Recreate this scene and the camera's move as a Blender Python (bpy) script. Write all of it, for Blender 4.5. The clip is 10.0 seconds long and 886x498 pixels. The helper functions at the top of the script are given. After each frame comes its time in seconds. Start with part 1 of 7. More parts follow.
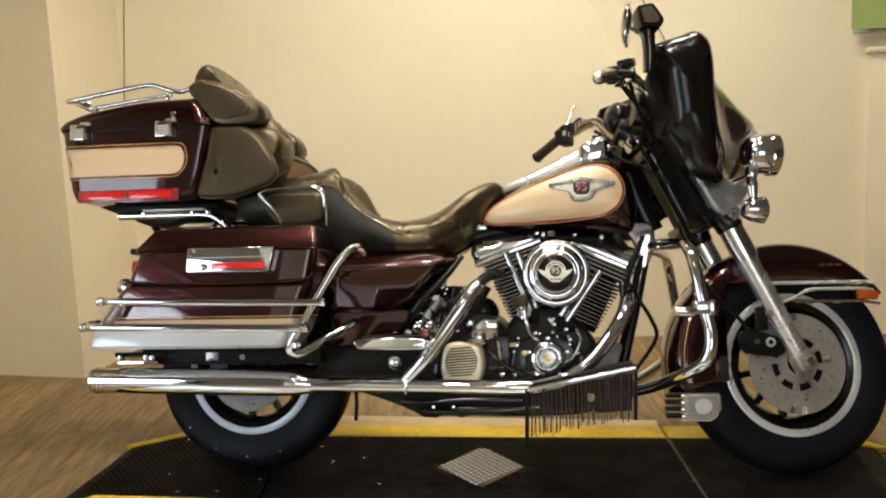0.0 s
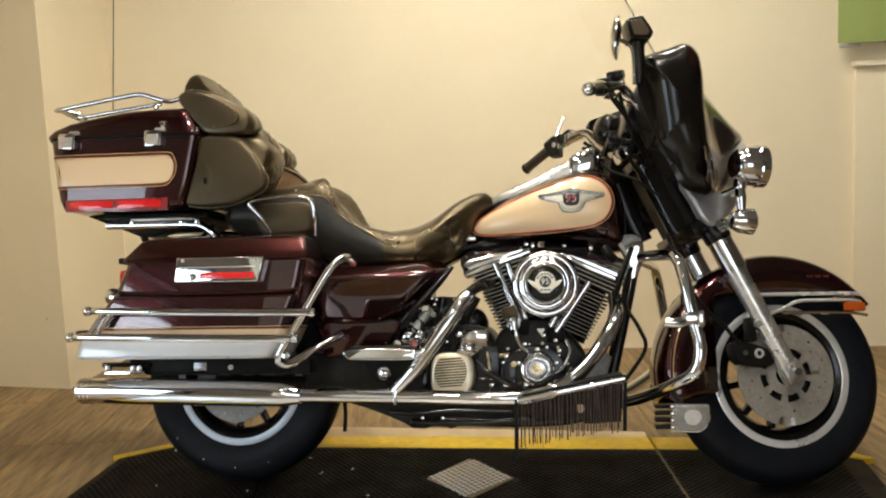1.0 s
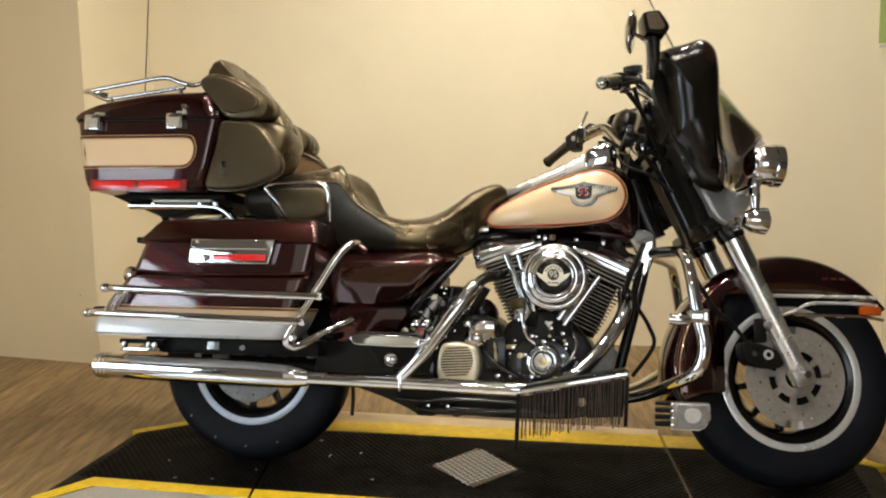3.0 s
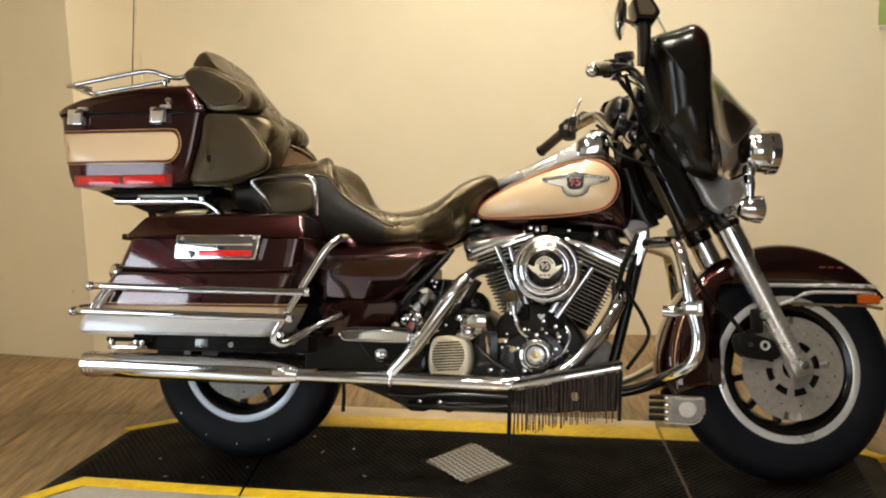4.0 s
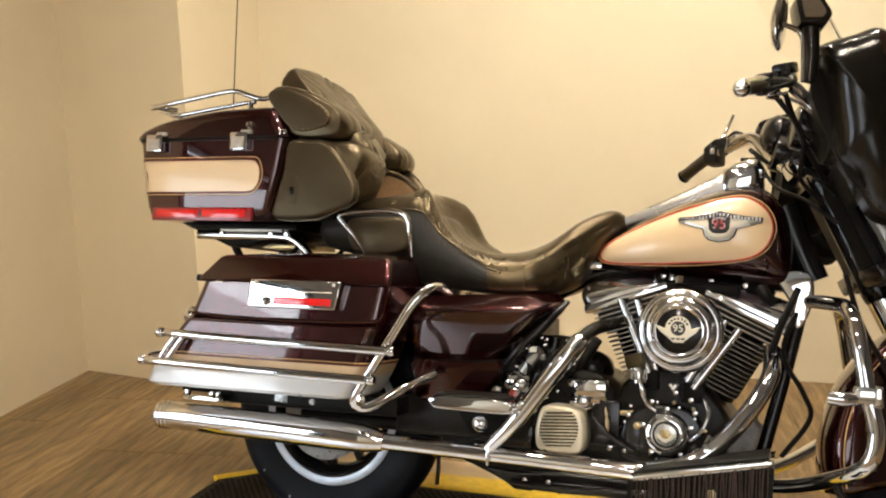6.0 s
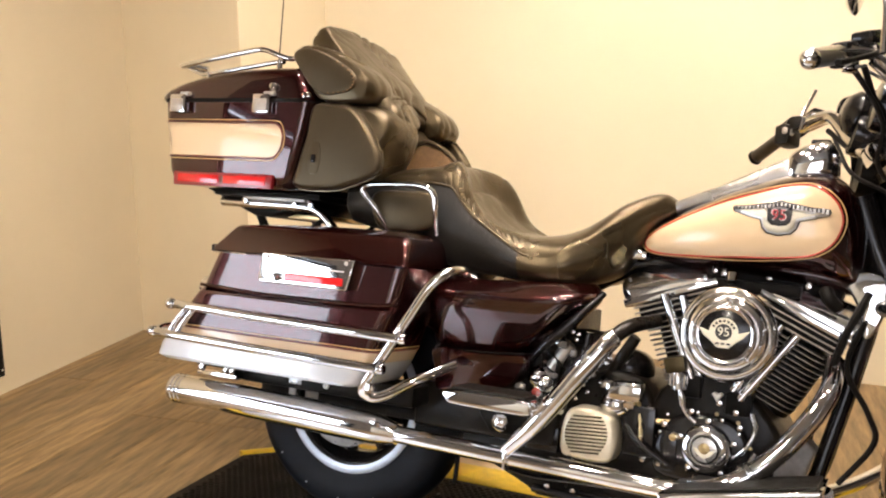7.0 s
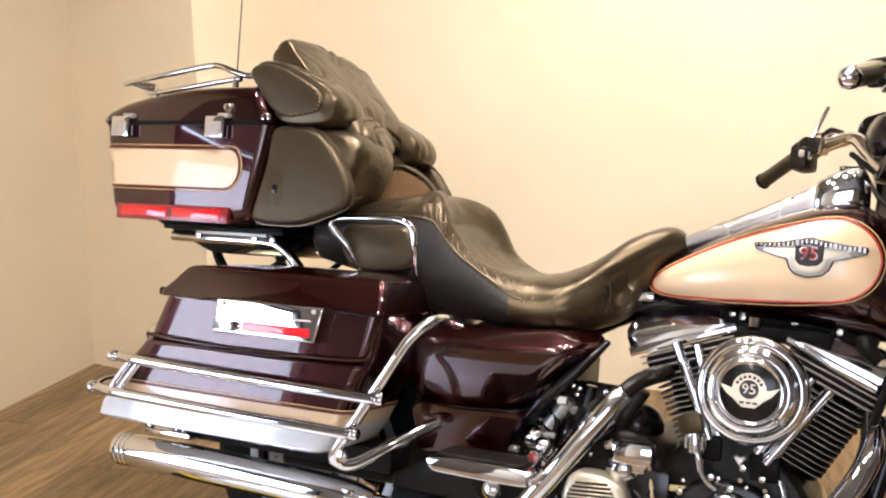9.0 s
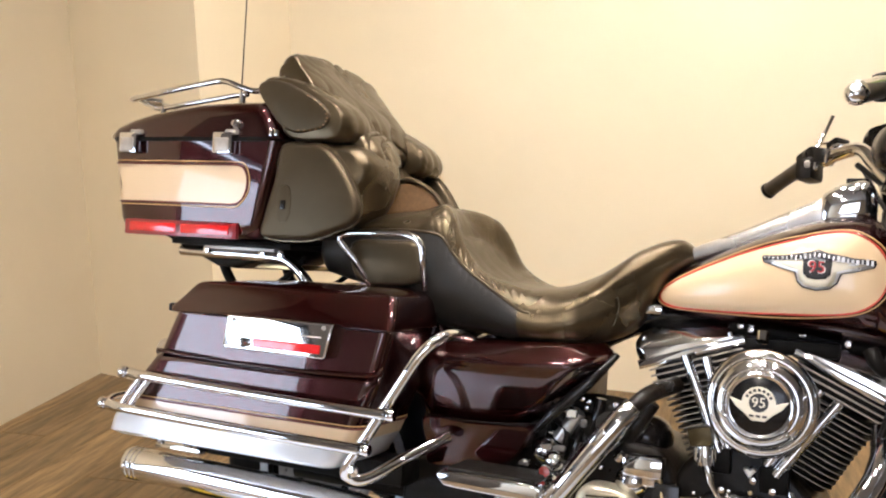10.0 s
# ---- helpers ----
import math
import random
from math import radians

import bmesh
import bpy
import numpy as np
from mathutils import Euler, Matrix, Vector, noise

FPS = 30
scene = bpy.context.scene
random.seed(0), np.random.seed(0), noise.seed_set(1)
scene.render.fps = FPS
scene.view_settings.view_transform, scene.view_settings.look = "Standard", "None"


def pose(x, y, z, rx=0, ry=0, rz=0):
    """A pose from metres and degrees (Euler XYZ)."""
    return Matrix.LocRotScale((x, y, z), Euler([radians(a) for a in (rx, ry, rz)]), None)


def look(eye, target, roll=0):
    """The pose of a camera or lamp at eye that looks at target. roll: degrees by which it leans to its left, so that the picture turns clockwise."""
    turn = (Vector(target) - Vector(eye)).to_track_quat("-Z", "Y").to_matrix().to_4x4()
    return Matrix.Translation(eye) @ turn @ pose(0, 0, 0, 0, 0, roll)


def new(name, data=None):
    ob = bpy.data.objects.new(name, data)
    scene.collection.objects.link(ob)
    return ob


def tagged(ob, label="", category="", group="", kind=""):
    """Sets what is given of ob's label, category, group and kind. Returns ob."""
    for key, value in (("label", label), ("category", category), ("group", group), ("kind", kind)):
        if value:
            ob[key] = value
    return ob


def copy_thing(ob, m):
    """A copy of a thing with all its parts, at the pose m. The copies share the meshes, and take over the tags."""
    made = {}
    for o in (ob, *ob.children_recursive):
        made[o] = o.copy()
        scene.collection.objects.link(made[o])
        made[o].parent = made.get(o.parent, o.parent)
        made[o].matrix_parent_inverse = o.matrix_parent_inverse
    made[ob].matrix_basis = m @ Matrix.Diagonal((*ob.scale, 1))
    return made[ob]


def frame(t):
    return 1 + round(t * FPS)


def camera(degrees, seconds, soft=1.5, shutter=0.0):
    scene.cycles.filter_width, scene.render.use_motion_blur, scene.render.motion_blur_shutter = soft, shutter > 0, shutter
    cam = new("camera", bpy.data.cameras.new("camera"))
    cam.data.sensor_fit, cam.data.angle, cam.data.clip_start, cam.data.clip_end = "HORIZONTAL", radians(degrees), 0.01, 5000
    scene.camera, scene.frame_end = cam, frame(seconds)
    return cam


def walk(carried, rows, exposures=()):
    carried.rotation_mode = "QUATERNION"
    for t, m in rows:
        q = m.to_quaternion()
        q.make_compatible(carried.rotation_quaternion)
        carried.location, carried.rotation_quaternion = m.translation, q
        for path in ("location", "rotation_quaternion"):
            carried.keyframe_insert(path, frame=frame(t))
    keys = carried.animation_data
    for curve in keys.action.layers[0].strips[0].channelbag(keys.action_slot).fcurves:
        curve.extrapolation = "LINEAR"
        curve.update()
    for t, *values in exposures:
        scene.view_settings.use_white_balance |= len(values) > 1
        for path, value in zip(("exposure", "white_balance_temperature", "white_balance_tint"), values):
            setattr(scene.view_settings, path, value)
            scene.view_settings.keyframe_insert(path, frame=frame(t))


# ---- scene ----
cam = camera(50.6, 10.0, soft=2.1)
PATH = [
    (0, (1.0480, -2.7558, 1.0821), (0.7501, -0.7980, 0.8020), -2.65),
    (0.5, (1.0433, -2.7582, 1.0784), (0.7518, -0.7993, 0.7995), -2.45),
    (1, (1.0415, -2.7570, 1.0783), (0.7705, -0.7921, 0.8222), -2.36),
    (1.5, (1.0529, -2.7589, 1.0783), (0.7897, -0.7921, 0.8282), -2.58),
    (2, (1.0927, -2.7563, 1.0722), (0.8153, -0.7877, 0.8542), -2.50),
    (2.5, (1.1614, -2.7578, 1.0626), (0.8111, -0.8015, 0.8381), -0.38),
    (2.7, (1.1623, -2.7615, 1.0649), (0.7923, -0.8110, 0.8225), -0.39),
    (4, (1.1980, -2.6983, 1.0764), (0.8072, -0.7592, 0.7812), -1.63),
    (4.5, (1.2256, -2.6529, 1.0994), (0.7645, -0.7296, 0.8023), -1.53),
    (5, (1.2332, -2.5224, 1.1201), (0.7292, -0.6081, 0.8351), -1.07),
    (5.5, (1.2344, -2.3692, 1.1396), (0.6675, -0.4745, 0.8417), -1.33),
    (6, (1.2261, -2.2467, 1.1447), (0.5108, -0.4021, 0.8519), -2.12),
    (6.2, (1.2380, -2.1870, 1.1489), (0.4527, -0.3708, 0.8581), -1.59),
    (7.3, (1.3108, -1.9257, 1.1390), (0.3778, -0.1958, 0.7688), -0.63),
    (7.5, (1.2765, -1.8887, 1.1457), (0.3234, -0.1670, 0.7887), -0.56),
    (8, (1.1807, -1.8116, 1.1590), (0.2692, -0.0604, 0.8391), -1.28),
    (8.5, (1.1445, -1.7677, 1.1616), (0.2722, -0.0010, 0.8181), -0.73),
    (9, (1.1564, -1.7600, 1.1668), (0.3148, 0.0211, 0.8212), -0.92),
    (9.5, (1.1492, -1.7694, 1.1850), (0.3091, 0.0143, 0.8493), -1.47),
    (10, (1.1431, -1.7693, 1.1980), (0.3009, 0.0115, 0.8524), -1.45),
]
walk(cam, [(t, look(eye, target, roll)) for t, eye, target, roll in PATH],
     exposures=[(0.0, 0.05, 6150, 9), (2.5, 0.05, 6150, 9), (4.5, 0.06, 6450, 11), (6.0, 0.20, 6600, 13), (7.3, 0.68, 6350, 21), (8.2, 0.71, 6120, 23), (9.0, 0.67, 5850, 21), (10.0, 0.53, 5880, 18)])

# ---- world and large lights ----
world = bpy.data.worlds.new("world")
scene.world = world
world.use_nodes = True
sky = world.node_tree.nodes.new("ShaderNodeTexSky")
sky.sky_type, sky.sun_disc = "NISHITA", False
sky.sun_elevation, sky.sun_rotation = radians(40), radians(200)
world.node_tree.links.new(sky.outputs[0], world.node_tree.nodes["Background"].inputs[0])
world.node_tree.nodes["Background"].inputs[1].default_value = 0.12


# ---- materials ----
def mat(name, col, rough=0.5, metal=0.0, coat=0.0, var=0.12, scale=12.0, bump=0.0, bscale=150.0, rvar=0.08, spec=0.5, stretch=(1, 1, 1), obvar=0.0):
    m = bpy.data.materials.new(name)
    m.use_nodes = True
    nt = m.node_tree
    b = nt.nodes["Principled BSDF"]
    b.inputs["Metallic"].default_value = metal
    b.inputs["Coat Weight"].default_value = coat
    b.inputs["Coat Roughness"].default_value = 0.04
    b.inputs["Specular IOR Level"].default_value = spec
    tc = nt.nodes.new("ShaderNodeTexCoord")
    mp = nt.nodes.new("ShaderNodeMapping")
    mp.inputs["Scale"].default_value = stretch
    nt.links.new(tc.outputs["Object"], mp.inputs["Vector"])
    n = nt.nodes.new("ShaderNodeTexNoise")
    n.inputs["Scale"].default_value, n.inputs["Detail"].default_value, n.inputs["Roughness"].default_value = scale, 8, 0.62
    nt.links.new(mp.outputs[0], n.inputs["Vector"])
    ramp = nt.nodes.new("ShaderNodeValToRGB")
    lo = [max(0, c * (1 - var)) for c in col]
    hi = [min(1, c * (1 + var)) for c in col]
    ramp.color_ramp.elements[0].position, ramp.color_ramp.elements[0].color = 0.3, (*lo, 1)
    ramp.color_ramp.elements[1].position, ramp.color_ramp.elements[1].color = 0.7, (*hi, 1)
    nt.links.new(n.outputs["Fac"], ramp.inputs["Fac"])
    out = ramp.outputs[0]
    if obvar:
        oi = nt.nodes.new("ShaderNodeObjectInfo")
        mr0 = nt.nodes.new("ShaderNodeMapRange")
        mr0.inputs["To Min"].default_value, mr0.inputs["To Max"].default_value = 1 - obvar, 1 + obvar
        nt.links.new(oi.outputs["Random"], mr0.inputs["Value"])
        hs = nt.nodes.new("ShaderNodeHueSaturation")
        nt.links.new(mr0.outputs[0], hs.inputs["Value"])
        nt.links.new(out, hs.inputs["Color"])
        out = hs.outputs[0]
    nt.links.new(out, b.inputs["Base Color"])
    n2 = nt.nodes.new("ShaderNodeTexNoise")
    n2.inputs["Scale"].default_value, n2.inputs["Detail"].default_value = scale * 0.35, 5
    nt.links.new(mp.outputs[0], n2.inputs["Vector"])
    mr = nt.nodes.new("ShaderNodeMapRange")
    mr.inputs["From Min"].default_value, mr.inputs["From Max"].default_value = 0.25, 0.75
    mr.inputs["To Min"].default_value, mr.inputs["To Max"].default_value = max(0.0, rough - rvar), min(1, rough + rvar)
    nt.links.new(n2.outputs["Fac"], mr.inputs["Value"])
    nt.links.new(mr.outputs[0], b.inputs["Roughness"])
    if bump:
        n3 = nt.nodes.new("ShaderNodeTexNoise")
        n3.inputs["Scale"].default_value, n3.inputs["Detail"].default_value = bscale, 6
        nt.links.new(mp.outputs[0], n3.inputs["Vector"])
        bp = nt.nodes.new("ShaderNodeBump")
        bp.inputs["Strength"].default_value, bp.inputs["Distance"].default_value = bump, 0.004
        nt.links.new(n3.outputs["Fac"], bp.inputs["Height"])
        nt.links.new(bp.outputs[0], b.inputs["Normal"])
    return m


def glow(name, col, strength):
    m = bpy.data.materials.new(name)
    m.use_nodes = True
    b = m.node_tree.nodes["Principled BSDF"]
    b.inputs["Base Color"].default_value = (0.8, 0.8, 0.8, 1)
    b.inputs["Emission Color"].default_value = (*col, 1)
    b.inputs["Emission Strength"].default_value = strength
    return m


def glass(name, col, rough=0.02, ior=1.45):
    m = bpy.data.materials.new(name)
    m.use_nodes = True
    b = m.node_tree.nodes["Principled BSDF"]
    b.inputs["Base Color"].default_value = (*col, 1)
    b.inputs["Transmission Weight"].default_value = 1
    b.inputs["Roughness"].default_value = rough
    b.inputs["IOR"].default_value = ior
    return m


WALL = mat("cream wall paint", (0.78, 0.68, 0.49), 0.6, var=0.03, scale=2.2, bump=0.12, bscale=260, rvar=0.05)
# darker copy of the cream: the side wall's shade is in the colour
WALL_SHADED = mat("cream wall paint, shade mixed in", (0.60, 0.515, 0.365), 0.6, var=0.035, scale=1.8, bump=0.12, bscale=260, rvar=0.05)
CEIL = mat("ceiling paint", (0.33, 0.32, 0.30), 0.8, var=0.03, scale=2)
OAK = mat("oak laminate", (0.20, 0.13, 0.059), 0.46, spec=0.35, var=0.62, scale=9, bump=0.06, bscale=60, stretch=(3.6, 0.5, 1), obvar=0.2, rvar=0.1)
RUBBER_MAT = mat("black rubber mat", (0.0055, 0.0043, 0.0033), 0.55, spec=0.07, var=0.4, scale=26, bump=0.25, bscale=420, rvar=0.12)
PLATE_PALE = mat("pale tread plate", (0.6, 0.61, 0.64), 0.35, metal=0.6, var=0.12, scale=80, bump=0.5, bscale=120)
YELLOW = mat("yellow rubber", (0.72, 0.47, 0.012), 0.5, var=0.18, scale=30, bump=0.2, bscale=300)
PLATE = mat("tread plate", (0.34, 0.27, 0.19), 0.4, metal=0.7, var=0.15, scale=60, bump=0.15, bscale=200)
MAROON = mat("maroon metallic paint", (0.032, 0.0028, 0.0026), 0.22, metal=0.85, coat=0.9, var=0.1, scale=90, rvar=0.04)
MAROON.node_tree.nodes["Principled BSDF"].inputs["Coat Roughness"].default_value = 0.035
MAROON.node_tree.nodes["Principled BSDF"].inputs["Coat IOR"].default_value = 1.68
CREAM = mat("champagne paint", (0.66, 0.485, 0.295), 0.3, metal=0.0, coat=0.8, var=0.012, scale=8, rvar=0.01)
SILVER = mat("pearl silver paint", (0.58, 0.575, 0.57), 0.3, metal=0.1, coat=0.8, var=0.015, scale=60, rvar=0.05)
RED_LINE = mat("red pinstripe", (0.42, 0.035, 0.015), 0.4, var=0.1)
DARK_LINE = mat("dark wine pinstripe", (0.11, 0.018, 0.012), 0.4, var=0.1)
GOLD_LINE = mat("gold pinstripe", (0.62, 0.4, 0.16), 0.4, var=0.1)
CHROME = mat("chrome", (0.70, 0.70, 0.71), 0.05, metal=1.0, var=0.03, scale=25, rvar=0.035)
CHROME_SOFT = mat("soft polished chrome", (0.76, 0.755, 0.75), 0.12, metal=1.0, var=0.05, scale=30, rvar=0.05)
CHROME_OLD = mat("weathered chrome", (0.68, 0.67, 0.66), 0.07, metal=1.0, var=0.06, scale=30, rvar=0.05)
POLISHED = mat("polished aluminium", (0.80, 0.76, 0.70), 0.34, metal=0.9, var=0.06, scale=40, rvar=0.06)
ALU = mat("cast aluminium", (0.58, 0.55, 0.5), 0.34, metal=0.9, var=0.12, scale=40, bump=0.1, bscale=300)
SATIN = mat("satin chrome", (0.50, 0.48, 0.45), 0.27, metal=0.95, var=0.06, scale=40, rvar=0.05)
ALU_SHADED = mat("shaded cast aluminium", (0.07, 0.058, 0.036), 0.4, metal=0.8, var=0.15, scale=40)
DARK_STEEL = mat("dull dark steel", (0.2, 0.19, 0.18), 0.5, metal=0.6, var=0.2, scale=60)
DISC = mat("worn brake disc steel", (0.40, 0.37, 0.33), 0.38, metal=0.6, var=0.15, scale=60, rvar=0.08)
SLIDER = mat("polished fork slider", (0.72, 0.69, 0.64), 0.27, metal=0.85, var=0.05, scale=30, rvar=0.05)
# ivory glare of reflected lamps is mixed into this aluminium colour
GLARE_ALU = mat("aluminium with ivory glare mixed in", (0.68, 0.61, 0.47), 0.33, metal=0.6, var=0.08, scale=50)
STEEL = mat("brushed steel", (0.45, 0.41, 0.36), 0.42, metal=0.7, var=0.12, scale=70, rvar=0.1)
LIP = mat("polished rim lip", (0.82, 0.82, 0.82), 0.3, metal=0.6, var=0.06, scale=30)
# darker, cooler copy of the lip metal: the rear wheel's shade in colour
LIP_SHADED = mat("rim lip with shade mixed in", (0.42, 0.45, 0.50), 0.38, metal=0.5, var=0.08, scale=30)
BLACK_GLOSS = mat("black enamel", (0.006, 0.0052, 0.005), 0.2, coat=0.2, spec=0.3, var=0.2, scale=50)
BLACK = mat("black wrinkle paint", (0.007, 0.006, 0.005), 0.45, spec=0.1, var=0.3, scale=60, bump=0.15, bscale=500)
# greasy black whose brown tint stands for warm reflections on the engine
GRIME = mat("greasy black paint, warm reflection mixed in", (0.007, 0.0052, 0.0036), 0.33, var=0.4, scale=25, bump=0.3, bscale=90, spec=0.2)
PLASTIC = mat("black fairing plastic", (0.005, 0.004, 0.003), 0.17, spec=0.4, rvar=0.04, var=0.25, scale=40, bump=0.06, bscale=600)
# brown of warm reflections is mixed into the leather and vinyl blacks
LEATHER = mat("black leather", (0.0165, 0.012, 0.0065), 0.27, spec=0.9, var=0.35, scale=9, bump=0.1, bscale=240, rvar=0.09)
_nt = LEATHER.node_tree
_bump = next(n for n in _nt.nodes if n.type == "BUMP")
_fold = _nt.nodes.new("ShaderNodeTexNoise")
_fold.inputs["Scale"].default_value, _fold.inputs["Detail"].default_value, _fold.inputs["Distortion"].default_value = 13, 3, 1.4
_nt.links.new(next(n for n in _nt.nodes if n.type == "MAPPING").outputs[0], _fold.inputs["Vector"])
_b2 = _nt.nodes.new("ShaderNodeBump")
_b2.inputs["Strength"].default_value, _b2.inputs["Distance"].default_value = 0.2, 0.014
_nt.links.new(_fold.outputs["Fac"], _b2.inputs["Height"])
_nt.links.new(_b2.outputs[0], _bump.inputs["Normal"])
VINYL = mat("black vinyl side panel", (0.022, 0.0168, 0.0105), 0.36, spec=0.6, var=0.2, scale=30, bump=0.18, bscale=420, rvar=0.06)
SKIRT = mat("black seat vinyl", (0.0155, 0.0135, 0.0108), 0.42, spec=0.4, var=0.2, scale=30, bump=0.15, bscale=380, rvar=0.06)
GRIP = mat("worn brown black grip rubber", (0.03, 0.022, 0.013), 0.33, spec=0.6, var=0.4, scale=40, bump=0.15, bscale=200)
TAN = mat("brown speaker cloth", (0.2, 0.11, 0.045), 0.75, var=0.2, scale=120, bump=0.2, bscale=500)
# warm glow of lamps and wall is put into the sheen colour
for _m in (LEATHER, VINYL):
    _m.node_tree.nodes["Principled BSDF"].inputs["Specular Tint"].default_value = (1.0, 0.77, 0.46, 1)
# the blue of window daylight is mixed into the rubber colour
TYRE = mat("tyre rubber, cool daylight mixed in", (0.0055, 0.0064, 0.0092), 0.5, spec=0.12, var=0.3, scale=18, bump=0.1, bscale=260, rvar=0.1)
RED_LENS = mat("red lens", (0.62, 0.012, 0.012), 0.18, coat=1.0, var=0.12, scale=60)
AMBER = mat("amber lens", (0.38, 0.07, 0.007), 0.2, coat=1.0, var=0.1, scale=60)
GREEN = mat("green banner vinyl", (0.33, 0.40, 0.12), 0.5, var=0.06, scale=6)
DARK_INK = mat("dark ink", (0.02, 0.02, 0.022), 0.5, var=0.1)
PALE_INK = mat("pale ink", (0.75, 0.74, 0.72), 0.5, var=0.05)
IVORY = mat("ivory enamel", (0.72, 0.66, 0.52), 0.3, coat=0.6, var=0.05)
GREY = mat("grey metal", (0.42, 0.41, 0.4), 0.28, metal=0.8, var=0.1)
BRASS_OLD = mat("tarnished brass", (0.06, 0.045, 0.022), 0.38, metal=0.9, var=0.3, scale=40)
BRASS = mat("brass fitting", (0.55, 0.42, 0.22), 0.3, metal=1.0, var=0.15)
SCREEN = glass("clear acrylic", (0.99, 0.98, 0.95), 0.01, 1.12)
LAMP_GLASS = mat("lamp lens", (0.75, 0.76, 0.76), 0.12, metal=0.6, var=0.1, scale=120)
PANEL_GLOW = glow("lamp diffuser", (1.0, 0.905, 0.73), 345)
DAY_DIM = glow("dim daylight outside", (0.86, 0.93, 1.0), 2.7)
DAY = glow("bright daylight outside", (0.72, 0.87, 1.0), 4.8)
DAY_SKY = glow("open sky outside", (0.78, 0.90, 1.0), 9)


# ---- mesh helpers ----
def link_mesh(name, bm, material, parent=None, label="", sharp=40):
    bmesh.ops.recalc_face_normals(bm, faces=bm.faces)
    me = bpy.data.meshes.new(name)
    for f in bm.faces:
        f.smooth = True
    bm.to_mesh(me)
    bm.free()
    me.set_sharp_from_angle(angle=radians(sharp))
    me.materials.append(material)
    ob = new(name, me)
    if parent:
        ob.parent = parent
    if label:
        ob["label"] = label
    return ob


def part(name, bm, material, parent, label="", sharp=40):
    return link_mesh(name, bm, material, parent, label, sharp)


def thing(name, m, label, category, kind="", group=""):
    e = new(name)
    e.empty_display_size = 0.1
    e.matrix_basis = m
    return tagged(e, label, category, group, kind)


def rings_bm(rings, closed=True, caps=True):
    bm = bmesh.new()
    vs = [[bm.verts.new(p) for p in r] for r in rings]
    n = len(rings[0])
    for a, b in zip(vs, vs[1:]):
        for i in range(n if closed else n - 1):
            j = (i + 1) % n
            bm.faces.new((a[i], a[j], b[j], b[i]))
    if caps:
        bm.faces.new(vs[0])
        bm.faces.new(vs[-1])
    return bm


def smooth_path(pts, per=6, closed=False):
    pts = [Vector(p) for p in pts]
    out = []
    n = len(pts)
    for i in range(n if closed else n - 1):
        p1, p2 = pts[i], pts[(i + 1) % n]
        p0 = pts[(i - 1) % n] if closed or i > 0 else p1 * 2 - p2
        p3 = pts[(i + 2) % n] if closed or i + 2 < n else p2 * 2 - p1
        for k in range(per):
            u = k / per
            out.append(0.5 * ((2 * p1) + (p2 - p0) * u + (2 * p0 - 5 * p1 + 4 * p2 - p3) * u * u + (3 * p1 - p0 - 3 * p2 + p3) * u ** 3))
    if not closed:
        out.append(pts[-1])
    return out


def tube(pts, r, n=12, per=6, closed=False):
    """A round tube along a smooth line; r is one radius or one for each given point."""
    line = smooth_path(pts, per, closed) if per > 1 else [Vector(p) for p in pts]
    m = len(line)
    if isinstance(r, (int, float)):
        rad = [r] * m
    else:
        q = [k / max(1, per) for k in range(m)]
        rad = [float(np.interp(v, range(len(r)), r)) for v in q]
    rings, nrm = [], None
    for i, p in enumerate(line):
        a = line[(i - 1) % m] if closed or i > 0 else p
        b = line[(i + 1) % m] if closed or i < m - 1 else p
        d = (b - a).normalized()
        if nrm is None:
            nrm = d.orthogonal().normalized()
        nrm = (nrm - d * nrm.dot(d)).normalized()
        bi = d.cross(nrm)
        rings.append([p + (nrm * math.cos(2 * math.pi * k / n) + bi * math.sin(2 * math.pi * k / n)) * rad[i] for k in range(n)])
    if closed:
        rings.append(rings[0])
        bm = rings_bm(rings, caps=False)
        bmesh.ops.remove_doubles(bm, verts=bm.verts, dist=1e-6)
        return bm
    return rings_bm(rings)


def lathe(profile, centre, axis=(0, -1, 0), n=48, cap=True):
    """Turns (radius, height along the axis) pairs about an axis through centre."""
    c, d = Vector(centre), Vector(axis).normalized()
    a = d.orthogonal().normalized()
    b = d.cross(a)
    rings = [[c + d * h + (a * math.cos(2 * math.pi * k / n) + b * math.sin(2 * math.pi * k / n)) * max(r, 0.0004) for k in range(n)] for r, h in profile]
    return rings_bm(rings, caps=cap)


def box(c, s, bevel=0.004, rot=None, seg=2):
    bm = bmesh.new()
    bmesh.ops.create_cube(bm, size=1)
    bmesh.ops.scale(bm, vec=s, verts=bm.verts)
    if bevel:
        bmesh.ops.bevel(bm, geom=bm.edges[:], offset=min(bevel, min(s) * 0.45), segments=seg, affect="EDGES", profile=0.6)
    if rot is not None:
        bmesh.ops.transform(bm, matrix=rot, verts=bm.verts)
    bmesh.ops.translate(bm, vec=c, verts=bm.verts)
    return bm


